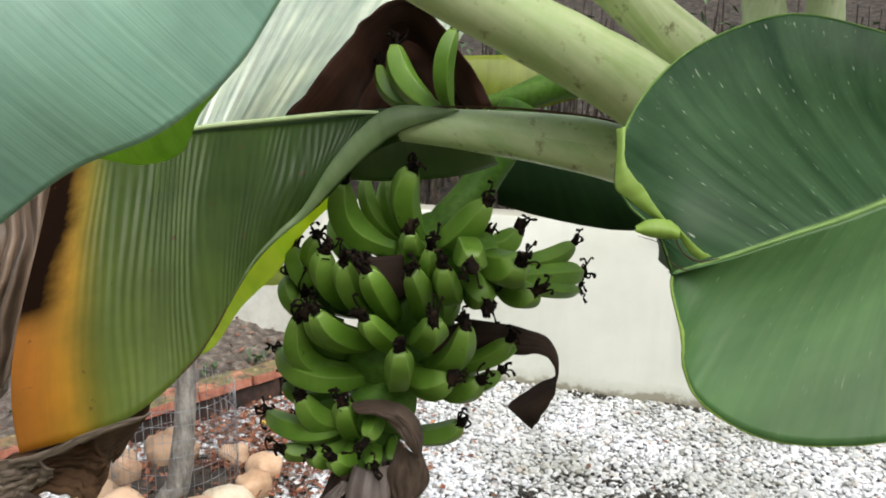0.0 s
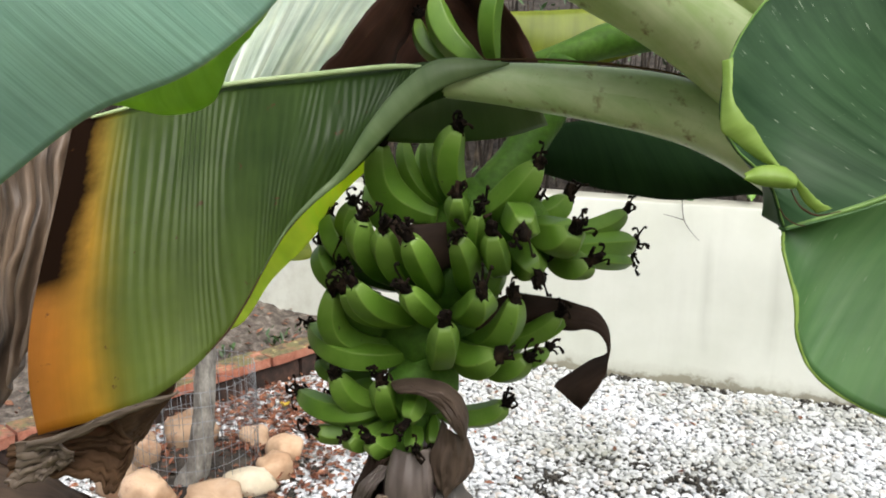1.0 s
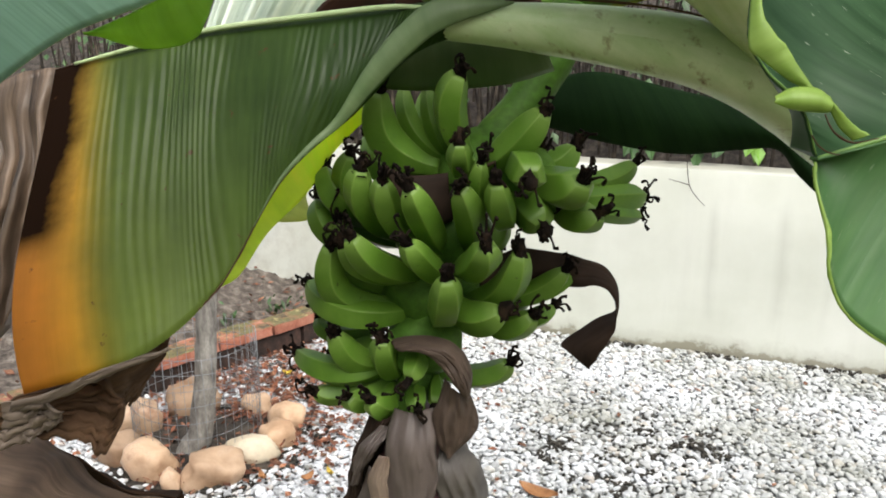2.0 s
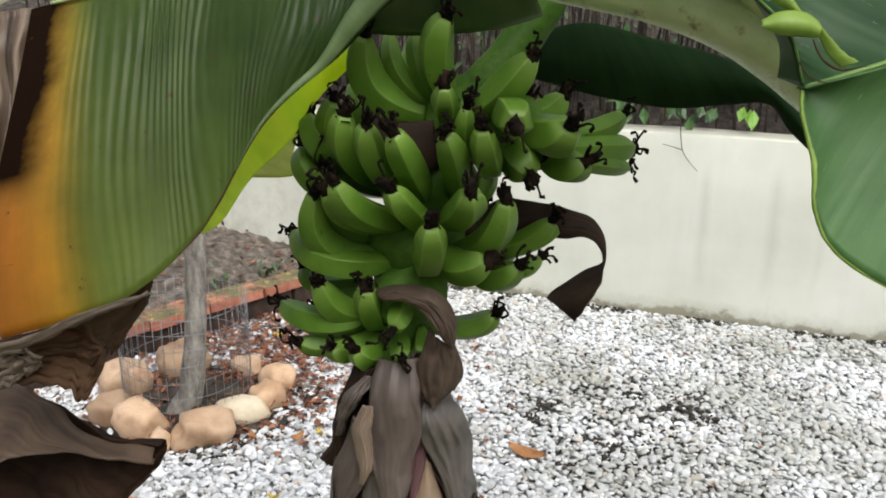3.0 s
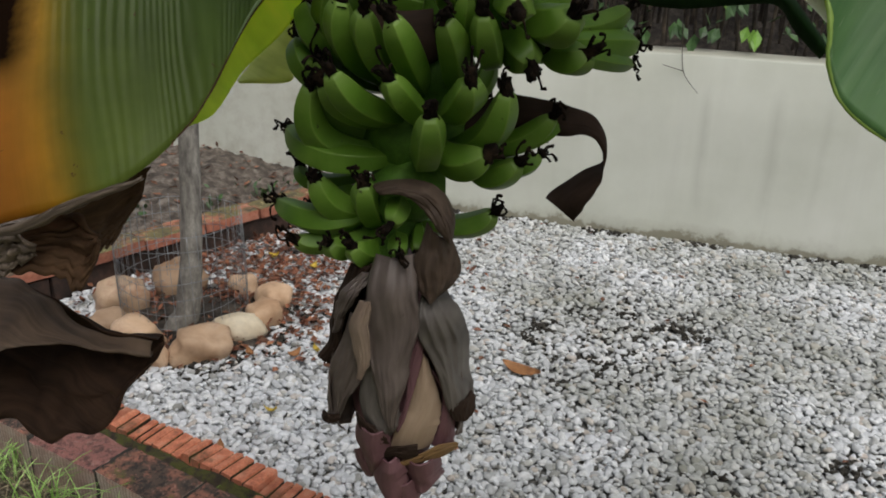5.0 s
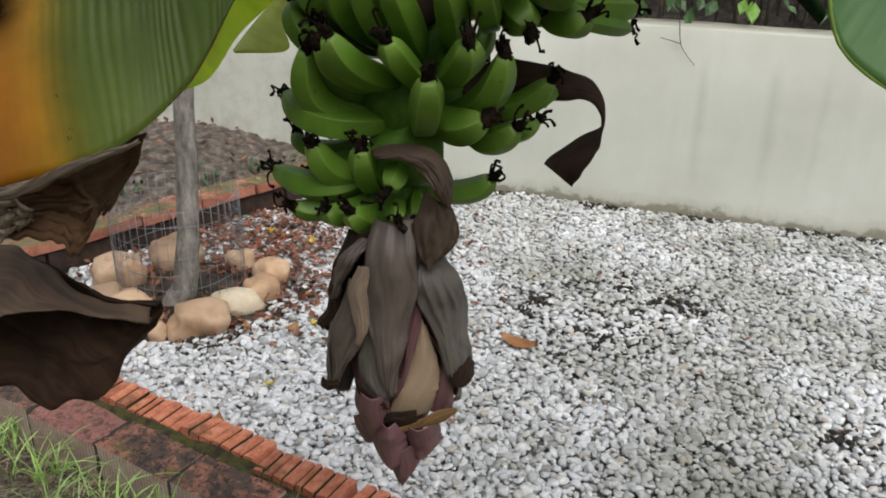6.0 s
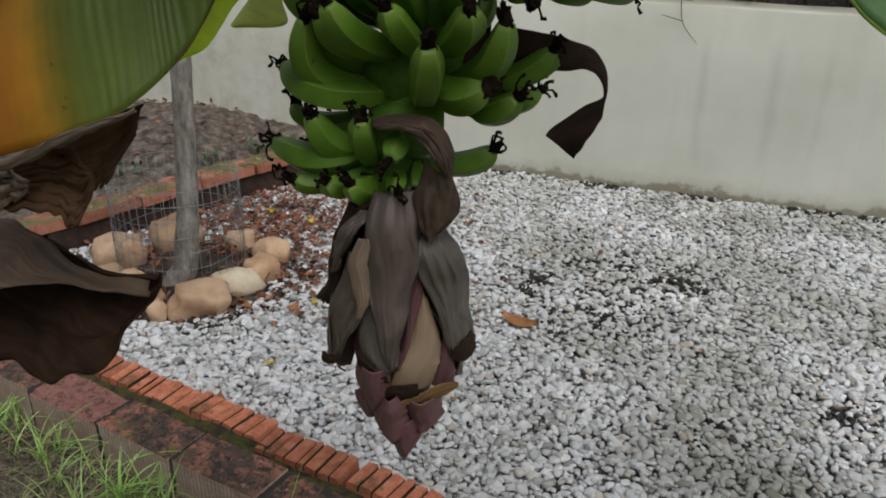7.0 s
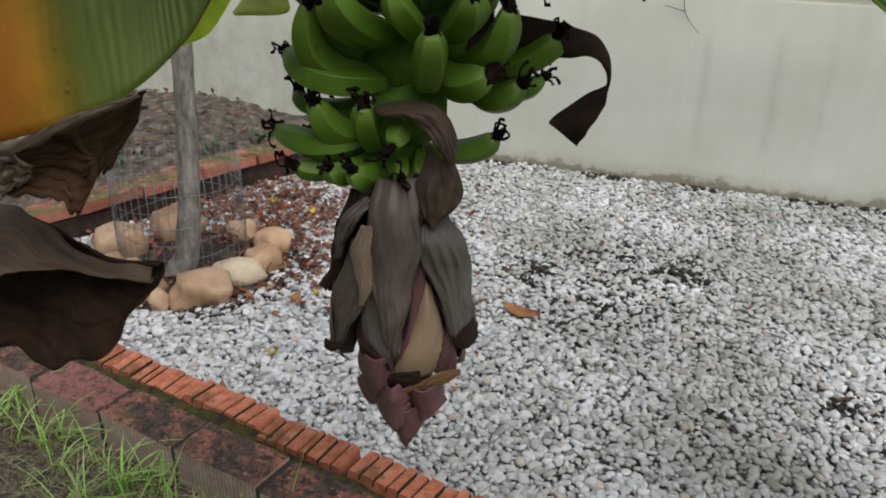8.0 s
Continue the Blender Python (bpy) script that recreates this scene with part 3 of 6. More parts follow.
def skin(bm, rings, uvs=None, caps=True, closed=True):
    """Faces over rows of points. uvs: the same rows of (u, v)."""
    lay = bm.loops.layers.uv.get("leaf") or bm.loops.layers.uv.new("leaf")
    vs = [[bm.verts.new(p) for p in ring] for ring in rings]
    n = len(rings[0])
    for i in range(len(vs) - 1):
        for j in range(n if closed else n - 1):
            k = (j + 1) % n
            f = bm.faces.new((vs[i][j], vs[i][k], vs[i + 1][k], vs[i + 1][j]))
            if uvs:
                for lp, (a, b) in zip(f.loops, ((i, j), (i, j + 1), (i + 1, j + 1), (i + 1, j))):
                    u = uvs[a][min(b, len(uvs[a]) - 1)]
                    lp[lay].uv = u
    if caps and closed:
        bm.faces.new(vs[0][::-1])
        bm.faces.new(vs[-1])
    return vs


def tube(bm, pts, radii, n=10, steps=20, flat=1.0, up=(0, 0, 1), shape=None, wobble=0.0):
    """A round or shaped rod along a smooth curve. flat: height to width. shape: radius factor by angle."""
    rings, uvs, run, last = [], [], 0.0, None
    for i in range(steps + 1):
        t = i / steps
        p = spline(pts, t)
        d = (spline(pts, min(1, t + 0.02)) - spline(pts, max(0, t - 0.02))).normalized()
        side = d.cross(Vector(up))
        side = side.normalized() if side.length > 1e-4 else Vector((1, 0, 0))
        top = side.cross(d)
        r = value(radii, t)
        if last is not None:
            run += (p - last).length
        last = p
        ring, uvr = [], []
        for j in range(n):
            a = 2 * math.pi * j / n
            k = r * (shape(a) if shape else 1.0)
            if wobble:
                k *= 1 + wobble * noise.noise((p + side * math.cos(a) * 0.3 + top * math.sin(a) * 0.3) * 25)
            ring.append(p + side * (k * math.cos(a)) + top * (k * flat * math.sin(a)))
            uvr.append((run, r * a))
        uvr.append((run, r * 2 * math.pi))
        rings.append(ring)
        uvs.append(uvr)
    skin(bm, rings, uvs)


def sheet(bm, edge_a, edge_b, nu=60, nv=20, belly=0.0, out=(0, -1, 0), ripple=0.0, waves=20, thick=0.0012, crumple=0.0, seed=0.0, two=False, ragged=0.0, bow=(0, 0, 0), wrinkle=0.0, fade=(0.25, 0.75, 2.0), taper=0.0):
    """A thin blade between two smooth edges, with a belly, side ripples and crumpling; both faces and a rim."""
    out = Vector(out).normalized()
    grid, uvs, run, last = [], [], 0.0, None
    for i in range(nu + 1):
        u = i / nu
        a, b = spline(edge_a, u), spline(edge_b, u)
        mid = a.lerp(b, 0.5)
        if last is not None:
            run += (mid - last).length
        last = mid
        w = (b - a).length
        swell = min(1.0, w / taper) if taper else 1.0
        row, uvr = [], []
        for j in range(nv + 1):
            v = j / nv
            q = a.lerp(b, v * (1 + ragged * noise.noise(Vector((u * 14 + seed, 7.7, seed))) * v))
            q = q + out * (belly * swell * math.sin(math.pi * v)) + Vector(bow) * (max(0.0, (u - 0.7) / 0.3) ** 2 * math.sin(math.pi * v ** 2))
            if wrinkle:
                q = q + out * (wrinkle * (noise.noise(Vector((u * 3, v * 9, seed))) + 0.5 * noise.noise(Vector((u * 6, v * 22, seed + 5)))))
            if ripple:
                q = q + out * (ripple * min(1.0, 6 * v) * math.sin(waves * 2 * math.pi * (u + 0.03 * noise.noise(Vector((u * 11, v * 1.5, seed))))) * (fade[0] + fade[1] * v) * min(1.0, max(0.0, (fade[2] - u) / 0.12)) * (0.55 + 1.5 * noise.noise(Vector((u * 13, seed + v * 1.5, 1.3)))))
            if crumple:
                s = q * 16 + Vector((seed, seed * 0.7, 0))
                q = q + Vector((noise.noise(s), noise.noise(s + Vector((9, 0, 0))), noise.noise(s + Vector((0, 9, 0))))) * crumple
                s = q * 45
                q = q + Vector((noise.noise(s), noise.noise(s + Vector((5, 0, 0))), noise.noise(s + Vector((0, 5, 0))))) * (crumple * 0.3)
            row.append(q)
            uvr.append((run, v * w))
        grid.append(row)
        uvs.append(uvr)
    lay = bm.loops.layers.uv.get("leaf") or bm.loops.layers.uv.new("leaf")

    def normal(i, j):
        du = grid[min(i + 1, nu)][j] - grid[max(i - 1, 0)][j]
        dv = grid[i][min(j + 1, nv)] - grid[i][max(j - 1, 0)]
        k = du.cross(dv)
        return k.normalized() if k.length > 1e-9 else out
    f_ = [[bm.verts.new(grid[i][j]) for j in range(nv + 1)] for i in range(nu + 1)]
    b_ = [[bm.verts.new(grid[i][j] - normal(i, j) * thick) for j in range(nv + 1)] for i in range(nu + 1)]

    def quad(vs, ix, m=0):
        try:
            f = bm.faces.new(vs)
        except ValueError:
            return
        f.material_index = m
        for lp, (i, j) in zip(f.loops, ix):
            lp[lay].uv = uvs[i][j]
    for i in range(nu):
        for j in range(nv):
            ix = ((i, j), (i + 1, j), (i + 1, j + 1), (i, j + 1))
            quad([f_[a][b] for a, b in ix], ix)
            quad([b_[a][b] for a, b in ix[::-1]], ix[::-1], 1 if two else 0)
    rim = [(i, 0) for i in range(nu + 1)] + [(nu, j) for j in range(1, nv + 1)] + [(i, nv) for i in range(nu - 1, -1, -1)] + [(0, j) for j in range(nv - 1, 0, -1)]
    for k in range(len(rim)):
        (i, j), (p, q) = rim[k], rim[(k + 1) % len(rim)]
        quad([f_[i][j], b_[i][j], b_[p][q], f_[p][q]], ((i, j), (i, j), (p, q), (p, q)))


def box(bm, x0, x1, y0, y1, z0, z1, bevel=0.0, m=None):
    r = bmesh.ops.create_cube(bm, size=1.0, matrix=Matrix.Translation(((x0 + x1) / 2, (y0 + y1) / 2, (z0 + z1) / 2)) @ Matrix.Diagonal((x1 - x0, y1 - y0, z1 - z0, 1)))
    if bevel:
        bmesh.ops.bevel(bm, geom=list({e for v in r["verts"] for e in v.link_edges}), offset=bevel, segments=1, affect="EDGES")
    if m is not None:
        bmesh.ops.transform(bm, matrix=m, verts=bm.verts)


def rough_ball(bm, m, seed, sub=2, amount=0.2, freq=1.3, square=0.0):
    vs = bmesh.ops.create_icosphere(bm, subdivisions=sub, radius=1.0)["verts"]
    for v in vs:
        p = v.co.copy()
        k = 1 + amount * noise.noise(p * freq + Vector((seed * 3.1, seed * 1.7, seed))) + amount * 0.4 * noise.noise(p * freq * 2.7 + Vector((seed, 4, 1)))
        if square:
            k *= 1 + square * (max(abs(p.x), abs(p.y), abs(p.z)) ** -1 - 1)
        v.co = m @ (p * k)


# ---- setting ----
# the wall runs along WALL_DIR, which turns 18.8 degrees from the x axis
WALL_P = Vector((0.767, 3.203, 0))
WALL_DIR = Vector((0.9467, -0.3220, 0))
WALL_OUT = Vector((0.3220, 0.9467, 0))   # away from the camera


def on_wall(s, d=0.0, z=0.0):
    return WALL_P + WALL_DIR * s + WALL_OUT * d + Vector((0, 0, z))


def grid_sheet(name, x0, x1, y0, y1, nx, ny, height, material, label, category):
    bm = bmesh.new()
    vs = [[bm.verts.new((x0 + (x1 - x0) * i / nx, y0 + (y1 - y0) * j / ny, 0)) for j in range(ny + 1)] for i in range(nx + 1)]
    for row in vs:
        for v in row:
            v.co.z = height(v.co.x, v.co.y)
    for i in range(nx):
        for j in range(ny):
            bm.faces.new((vs[i][j], vs[i + 1][j], vs[i + 1][j + 1], vs[i][j + 1]))
    return tagged(part(name, bm, material, None), label, category, kind="structure")


# brick edging: direction and near corner line
EDGE_A, EDGE_B = Vector((-0.897, 1.560, 0)), Vector((-0.343, 1.226, 0))
EDGE_DIR = (EDGE_B - EDGE_A).normalized()
EDGE_OUT = Vector((-EDGE_DIR.y, EDGE_DIR.x, 0))  # towards the gravel


def over_edge(x, y):
    return (Vector((x, y, 0)) - EDGE_A).dot(EDGE_OUT)


# far border line of the raised bed
BED_A, BED_B = Vector((-1.265, 2.50, 0)), Vector((-0.628, 3.174, 0))
BED_DIR = (BED_B - BED_A).normalized()
BED_OUT = Vector((-BED_DIR.y, BED_DIR.x, 0))     # into the bed


def bumps(x, y, f, a):
    return a * noise.noise(Vector((x * f, y * f, 3.3)))


bm = bmesh.new()
ring = [bm.verts.new((800 * math.cos(a * math.pi / 16), 800 * math.sin(a * math.pi / 16), -0.06)) for a in range(32)]
bm.faces.new(ring)
tagged(part("ground", bm, M_FIELD, None), "grassy earth ground reaching the horizon", "ground", kind="structure")

# gravel bed under the pebbles
grid_sheet("gravel_bed", -2.2, 2.6, 0.2, 4.4, 90, 70,
           lambda x, y: (-0.004 + bumps(x, y, 4, 0.008)) if over_edge(x, y) > 0.17 and (Vector((x, y, 0)) - WALL_P).dot(WALL_OUT) < 0.1 else -0.075, M_GRIT, "grey grit under white garden pebbles", "gravel")
# lawn soil in front of the edging
grid_sheet("lawn_soil", -2.2, 0.9, 0.2, 2.6, 110, 90,
           lambda x, y: (0.015 + bumps(x, y, 9, 0.018) + bumps(x, y, 30, 0.006)) if over_edge(x, y) < 0.02 and math.hypot(x + 0.65, (y - 1.3) * 1.3) < 1.05 + bumps(x, y, 2, 0.35) else -0.075, M_LAWN, "dark crumbly soil below the brick edging", "soil")


def bed_height(x, y):
    q = Vector((x, y, 0)) - BED_A
    d, s = q.dot(BED_OUT), q.dot(BED_DIR)
    if d < 0.05 or (q + BED_A - WALL_P).dot(WALL_OUT) > 0.1 or x < -2.3 + bumps(x, y, 2, 0.5):
        return -0.09
    mound = 0.10 * math.exp(-((x + 1.25) ** 2 + (y - 3.55) ** 2) / 0.22)
    return 0.085 + mound + bumps(x, y, 8, 0.02) + bumps(x, y, 19, 0.02) + bumps(x, y, 43, 0.014)


grid_sheet("bed_soil", -3.4, -0.2, 2.2, 4.8, 150, 120, bed_height, M_BED, "dark mulched soil of the raised bed", "soil")

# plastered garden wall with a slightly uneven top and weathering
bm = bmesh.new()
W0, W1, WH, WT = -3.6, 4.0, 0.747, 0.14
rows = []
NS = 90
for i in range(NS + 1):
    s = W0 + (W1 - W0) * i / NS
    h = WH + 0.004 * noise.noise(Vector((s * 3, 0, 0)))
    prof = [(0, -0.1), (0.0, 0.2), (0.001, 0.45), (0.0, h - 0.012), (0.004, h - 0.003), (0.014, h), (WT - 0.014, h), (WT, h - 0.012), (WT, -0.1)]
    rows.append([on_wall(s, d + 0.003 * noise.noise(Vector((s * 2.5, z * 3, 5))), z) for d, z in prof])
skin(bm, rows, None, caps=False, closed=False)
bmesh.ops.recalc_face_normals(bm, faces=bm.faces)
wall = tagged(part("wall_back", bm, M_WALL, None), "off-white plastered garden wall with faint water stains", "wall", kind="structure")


bm = bmesh.new()
rows = []
for i in range(61):
    s = -4.5 + 9.0 * i / 60
    rows.append([on_wall(s, WT - 0.01 + d, 0.62 + d * 0.4 + 0.05 * noise.noise(Vector((s * 4, d * 4, 1)))) for d in (0, 0.1, 0.25, 0.5, 0.9, 1.5, 2.5, 4.0)])
skin(bm, rows, None, caps=False, closed=False)
tagged(part("bank", bm, M_SOIL, None), "dark earth bank rising behind the wall", "bank", kind="structure")


# unseen wall added behind the camera: closes the garden, blocks sky, bounces light
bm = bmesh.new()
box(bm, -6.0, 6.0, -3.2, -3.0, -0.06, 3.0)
tagged(part("wall_house", bm, M_BOUNCE, None), "unseen plain cream wall added to shape the light", "wall", kind="structure")


# ---- brick edging in front ----
def brick_mesh(name, lx, ly, lz, material, seed, broken=0.0, chips=0.0024):
    """A fired brick with worn, chipped edges; broken: how deep its upper face has spalled."""
    bm = bmesh.new()
    box(bm, -lx / 2, lx / 2, -ly / 2, ly / 2, 0, lz)
    bmesh.ops.subdivide_edges(bm, edges=bm.edges[:], cuts=9, use_grid_fill=True)
    for v in bm.verts:
        c = v.co.copy()
        ex, ey, ez = abs(c.x) > lx / 2 - 0.0005, abs(c.y) > ly / 2 - 0.0005, c.z > lz - 0.0005
        wear = chips * (0.35 + max(0.0, noise.noise(c * 38 + Vector((seed, seed * 2, 0))) * 1.8))
        if ex and (ey or ez):
            v.co.x -= math.copysign(wear, c.x)
        if ey and (ex or ez):
            v.co.y -= math.copysign(wear, c.y)
        if ez:
            v.co.z += 0.0014 * noise.noise(c * 60 + Vector((0, seed, 0))) - broken * max(0.0, noise.noise(c * 30 + Vector((0, seed, 0))) + 0.35)
            if ex or ey:
                v.co.z -= wear
    me = bpy.data.meshes.new(name)
    bm.normal_update()
    bm.to_mesh(me)
    bm.free()
    me.materials.append(material)
    return me


edging = thing("brick_edging", (EDGE_A.x, EDGE_A.y, 0), "mossy weathered clay brick edging between grass and white gravel", "brick edging")
BRICKS = [brick_mesh("brick", 0.219, 0.104, 0.135, M_BRICK_ROUGH if i == 1 else M_BRICK, 3.0 + i, 0.012 if i == 1 else 0.0015) for i in range(4)]
ang = math.atan2(EDGE_DIR.y, EDGE_DIR.x)
PITCH_E = 0.228
for i in range(-5, 7):
    c = EDGE_A + EDGE_DIR * (PITCH_E * (i + 0.5) + 0.192) + EDGE_OUT * 0.052
    j = random.uniform
    piece("brick", BRICKS[1 if i == -1 else (0, 2, 3)[i % 3]], Matrix.Translation((c.x + j(-0.003, 0.003), c.y + j(-0.003, 0.003), -0.025 + j(-0.003, 0.003))) @ Euler((radians(j(-1.5, 1.5)), radians(j(-1, 1)), ang + radians(j(-1.2, 1.2)))).to_matrix().to_4x4(), edging)


def grooved_brick(name, seed):
    """A ribbed clay brick laid on edge: slats run across its top with dirty grooves between."""
    rn = random.Random(seed)
    bm = bmesh.new()
    lx, ly, lz = 0.222, 0.074, 0.11
    n = 7 + seed % 2
    cuts = [-lx / 2] + sorted(-lx / 2 + lx * (k + rn.uniform(-0.18, 0.18)) / n for k in range(1, n)) + [lx / 2]
    pts, dirt = [(-lx / 2 + 0.004, 0)], []
    for k in range(n):
        a, b = cuts[k], cuts[k + 1]
        t = lz + rn.uniform(-0.004, 0.002)
        g = rn.uniform(0.0016, 0.0028)
        lean = rn.uniform(-0.002, 0.004)
        pts += [(a + g, t - 0.018), (a + g + 0.0004, t - 0.004 - lean), (a + g + 0.003, t - lean), (b - g - 0.002, t + lean * 0.5), (b - g + 0.0002, t - 0.004), (b - g + 0.0002, t - 0.018)]
        if k < n - 1:
            dirt += [len(pts) - 2, len(pts) - 1, len(pts)]
    pts.append((lx / 2 - 0.004, 0))
    a = [bm.verts.new((x, -ly / 2 + 0.002 * noise.noise(Vector((x * 60, seed, z * 30))), z)) for x, z in pts]
    b = [bm.verts.new((x, ly / 2 + 0.002 * noise.noise(Vector((x * 60, seed, z * 30 + 7))), z)) for x, z in pts]
    for k in range(len(pts) - 1):
        f = bm.faces.new((a[k], a[k + 1], b[k + 1], b[k]))
        f.material_index = 1 if k in dirt else 0
    bm.faces.new(a[::-1])
    bm.faces.new(b)
    bmesh.ops.recalc_face_normals(bm, faces=bm.faces)
    me = bpy.data.meshes.new(name)
    bm.to_mesh(me)
    bm.free()
    me.materials.append(M_ORANGE)
    me.materials.append(M_MOSS)
    return me


RIBBED = [grooved_brick("grooved_brick", s) for s in (1, 4, 9, 12)]
for i in range(-5, 10):
    c = EDGE_A + EDGE_DIR * (0.230 * i + 0.155) + EDGE_OUT * 0.193
    j = random.uniform
    piece("grooved_brick", RIBBED[i % 4], Matrix.Translation((c.x, c.y, -0.025 + j(-0.003, 0.003))) @ Euler((radians(j(-4, 4)), radians(j(-2.5, 2.5)), ang + radians(j(-2.5, 2.5)))).to_matrix().to_4x4(), edging)
bm = bmesh.new()
rows = []
for i in range(141):
    c = EDGE_A + EDGE_DIR * (-1.2 + 3.4 * i / 140)
    row = []
    for k, w in enumerate((0.098, 0.112, 0.126, 0.142, 0.160)):
        row.append(c + EDGE_OUT * w + Vector((0, 0, 0.068 + 0.024 * noise.noise(Vector((i * 0.21, k * 0.9, 0))) + 0.006 * noise.noise(Vector((i * 1.3, k, 4))))))
    rows.append(row)
skin(bm, rows, None, caps=False, closed=False)
part("moss_joint", bm, M_MOSS, edging, "green moss and dirt in the joint")
for i in range(-5, 8):
    bm = bmesh.new()
    c = EDGE_A + EDGE_DIR * (PITCH_E * i + 0.192) + EDGE_OUT * 0.052
    box(bm, -0.008, 0.008, -0.050, 0.05, -0.03, 0.106, 0.002, Matrix.Translation(c) @ Matrix.Rotation(ang, 4, "Z"))
    part("dirt_joint", bm, M_CRUMB, edging, "dark earth in the joint between bricks")

# ---- far brick border ----
border = thing("brick_border", (BED_A.x, BED_A.y, 0), "old red brick border holding a raised soil bed", "brick border")
ang2 = math.atan2(BED_DIR.y, BED_DIR.x)
FAR = [brick_mesh("brick", 0.232, 0.112, 0.04, M_FAR, 20.0 + i, 0.006) for i in range(3)]
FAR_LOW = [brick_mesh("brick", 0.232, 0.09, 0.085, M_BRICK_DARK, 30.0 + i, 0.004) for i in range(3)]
for i in range(-5, 5):
    for course, z in ((0, 0.0), (1, 0.086)):
        c = BED_A + BED_DIR * (0.24 * i + 0.1 + 0.1 * course) + BED_OUT * (0.052 + random.uniform(-0.006, 0.006))
        if (c - WALL_P).dot(WALL_OUT) > -0.12:
            continue
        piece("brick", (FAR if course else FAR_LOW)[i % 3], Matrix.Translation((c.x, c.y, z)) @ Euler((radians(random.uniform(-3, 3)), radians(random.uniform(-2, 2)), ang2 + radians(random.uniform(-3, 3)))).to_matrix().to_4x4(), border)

# ---- stones round the sapling ----
STONES = [  # x, y, half sizes, turn, pale, squareness
    (-0.690, 2.135, 0.082, 0.054, 0.052, 20, 0, 0.7), (-0.612, 2.255, 0.084, 0.050, 0.046, 8, 1, 0.15), (-0.548, 2.345, 0.054, 0.050, 0.055, 40, 0, 0.3),
    (-0.545, 2.480, 0.062, 0.052, 0.046, -30, 0, 0.15), (-1.030, 2.430, 0.084, 0.066, 0.064, 28, 0, 0.4), (-0.885, 2.565, 0.085, 0.060, 0.070, 0, 0, 0.3),
    (-1.010, 2.250, 0.064, 0.055, 0.052, 50, 0, 0.2), (-0.885, 2.165, 0.068, 0.055, 0.060, -20, 0, 0.5), (-0.800, 2.082, 0.027, 0.028, 0.040, 20, 0, 0.2),
    (-0.672, 2.575, 0.052, 0.045, 0.040, 15, 0, 0.2)]
for i, (x, y, a, b, c, rz, p, sq) in enumerate(STONES):
    bm = bmesh.new()
    rough_ball(bm, pose(x, y, c * 0.72, random.uniform(-8, 8), random.uniform(-8, 8), rz) @ Matrix.Diagonal((a, b, c, 1)), i * 2.3 + 1, 3, 0.3, 1.2, sq)
    tagged(part("boulder", bm, M_STONE_PALE if p else M_STONE, None), "smooth cream white river boulder on the gravel" if p else "rounded tan river boulder ringing the sapling", "stone", "boulders round the sapling")

# ---- sapling and its cage ----
sap = thing("sapling", (-0.800, 2.335, 0), "thin grey-barked young tree inside a wire guard", "tree")
bm = bmesh.new()
tube(bm, [(-0.830, 2.28, -0.03), (-0.795, 2.285, 0.03), (-0.768, 2.29, 0.10), (-0.738, 2.295, 0.35), (-0.718, 2.30, 0.7), (-0.71, 2.31, 1.1), (-0.70, 2.32, 1.45)], [0.048, 0.043, 0.037, 0.031, 0.029, 0.026, 0.018], 14, 50, wobble=0.12)
trunk = part("trunk", bm, M_TRUNK, sap)
for pts in ([(-0.709, 2.31, 1.15), (-0.86, 2.42, 1.35), (-0.95, 2.5, 1.6)], [(-0.706, 2.315, 1.25), (-0.66, 2.45, 1.45), (-0.66, 2.5, 1.7)]):
    bm = bmesh.new()
    tube(bm, pts, [0.016, 0.008], 8, 10)
    part("limb", bm, M_TRUNK, sap)
cage = thing("wire_cage", (-0.825, 2.40, 0), "rusty galvanised wire mesh guard round the sapling", "wire guard")
CX, CY, CR, CH = -0.800, 2.36, 0.190, 0.36
for k in range(44):
    a = 2 * math.pi * k / 44
    bm = bmesh.new()
    h = CH + random.uniform(-0.012, 0.012)
    tube(bm, [(CX + CR * math.cos(a), CY + CR * math.sin(a), -0.01), (CX + (CR + 0.003) * math.cos(a + 0.01), CY + (CR + 0.003) * math.sin(a + 0.01), h * 0.5), (CX + CR * math.cos(a), CY + CR * math.sin(a), h)], [0.0008, 0.0008], 5, 4, up=(1, 0.3, 0))
    part("upright_wire", bm, M_WIRE, cage)
for k in range(8):
    z = 0.02 + 0.048 * k
    bm = bmesh.new()
    rings = []
    for i in range(49):
        a = 2 * math.pi * i / 48
        c = Vector((CX + CR * math.cos(a), CY + CR * math.sin(a), z + 0.004 * math.sin(3 * a + k)))
        o = Vector((math.cos(a), math.sin(a), 0))
        rings.append([c + o * (0.0010 * math.cos(b)) + Vector((0, 0, 0.0010 * math.sin(b))) for b in (0, 1.57, 3.14, 4.71)])
    skin(bm, rings, None, caps=False)
    part("hoop_wire", bm, M_WIRE, cage)


# ---- banana plant: petioles and leaves ----
plant = thing("banana_plant", (0.93, 0.95, 0), "tall banana plant with broad green leaves, some browned", "banana plant")
bm = bmesh.new()
tube(bm, [(0.93, 0.95, -0.05), (0.89, 0.93, 0.5), (0.82, 0.90, 1.0), (0.70, 0.88, 1.42)], [0.11, 0.10, 0.085, 0.06], 20, 30, wobble=0.06)
part("pseudostem", bm, M_PETIOLE_PALE, plant)


def channel(a):
    """Cross-section of a petiole: rounded below, flattened on its upper side."""
    return 1.0 - 0.22 * max(0.0, math.sin(a)) ** 2


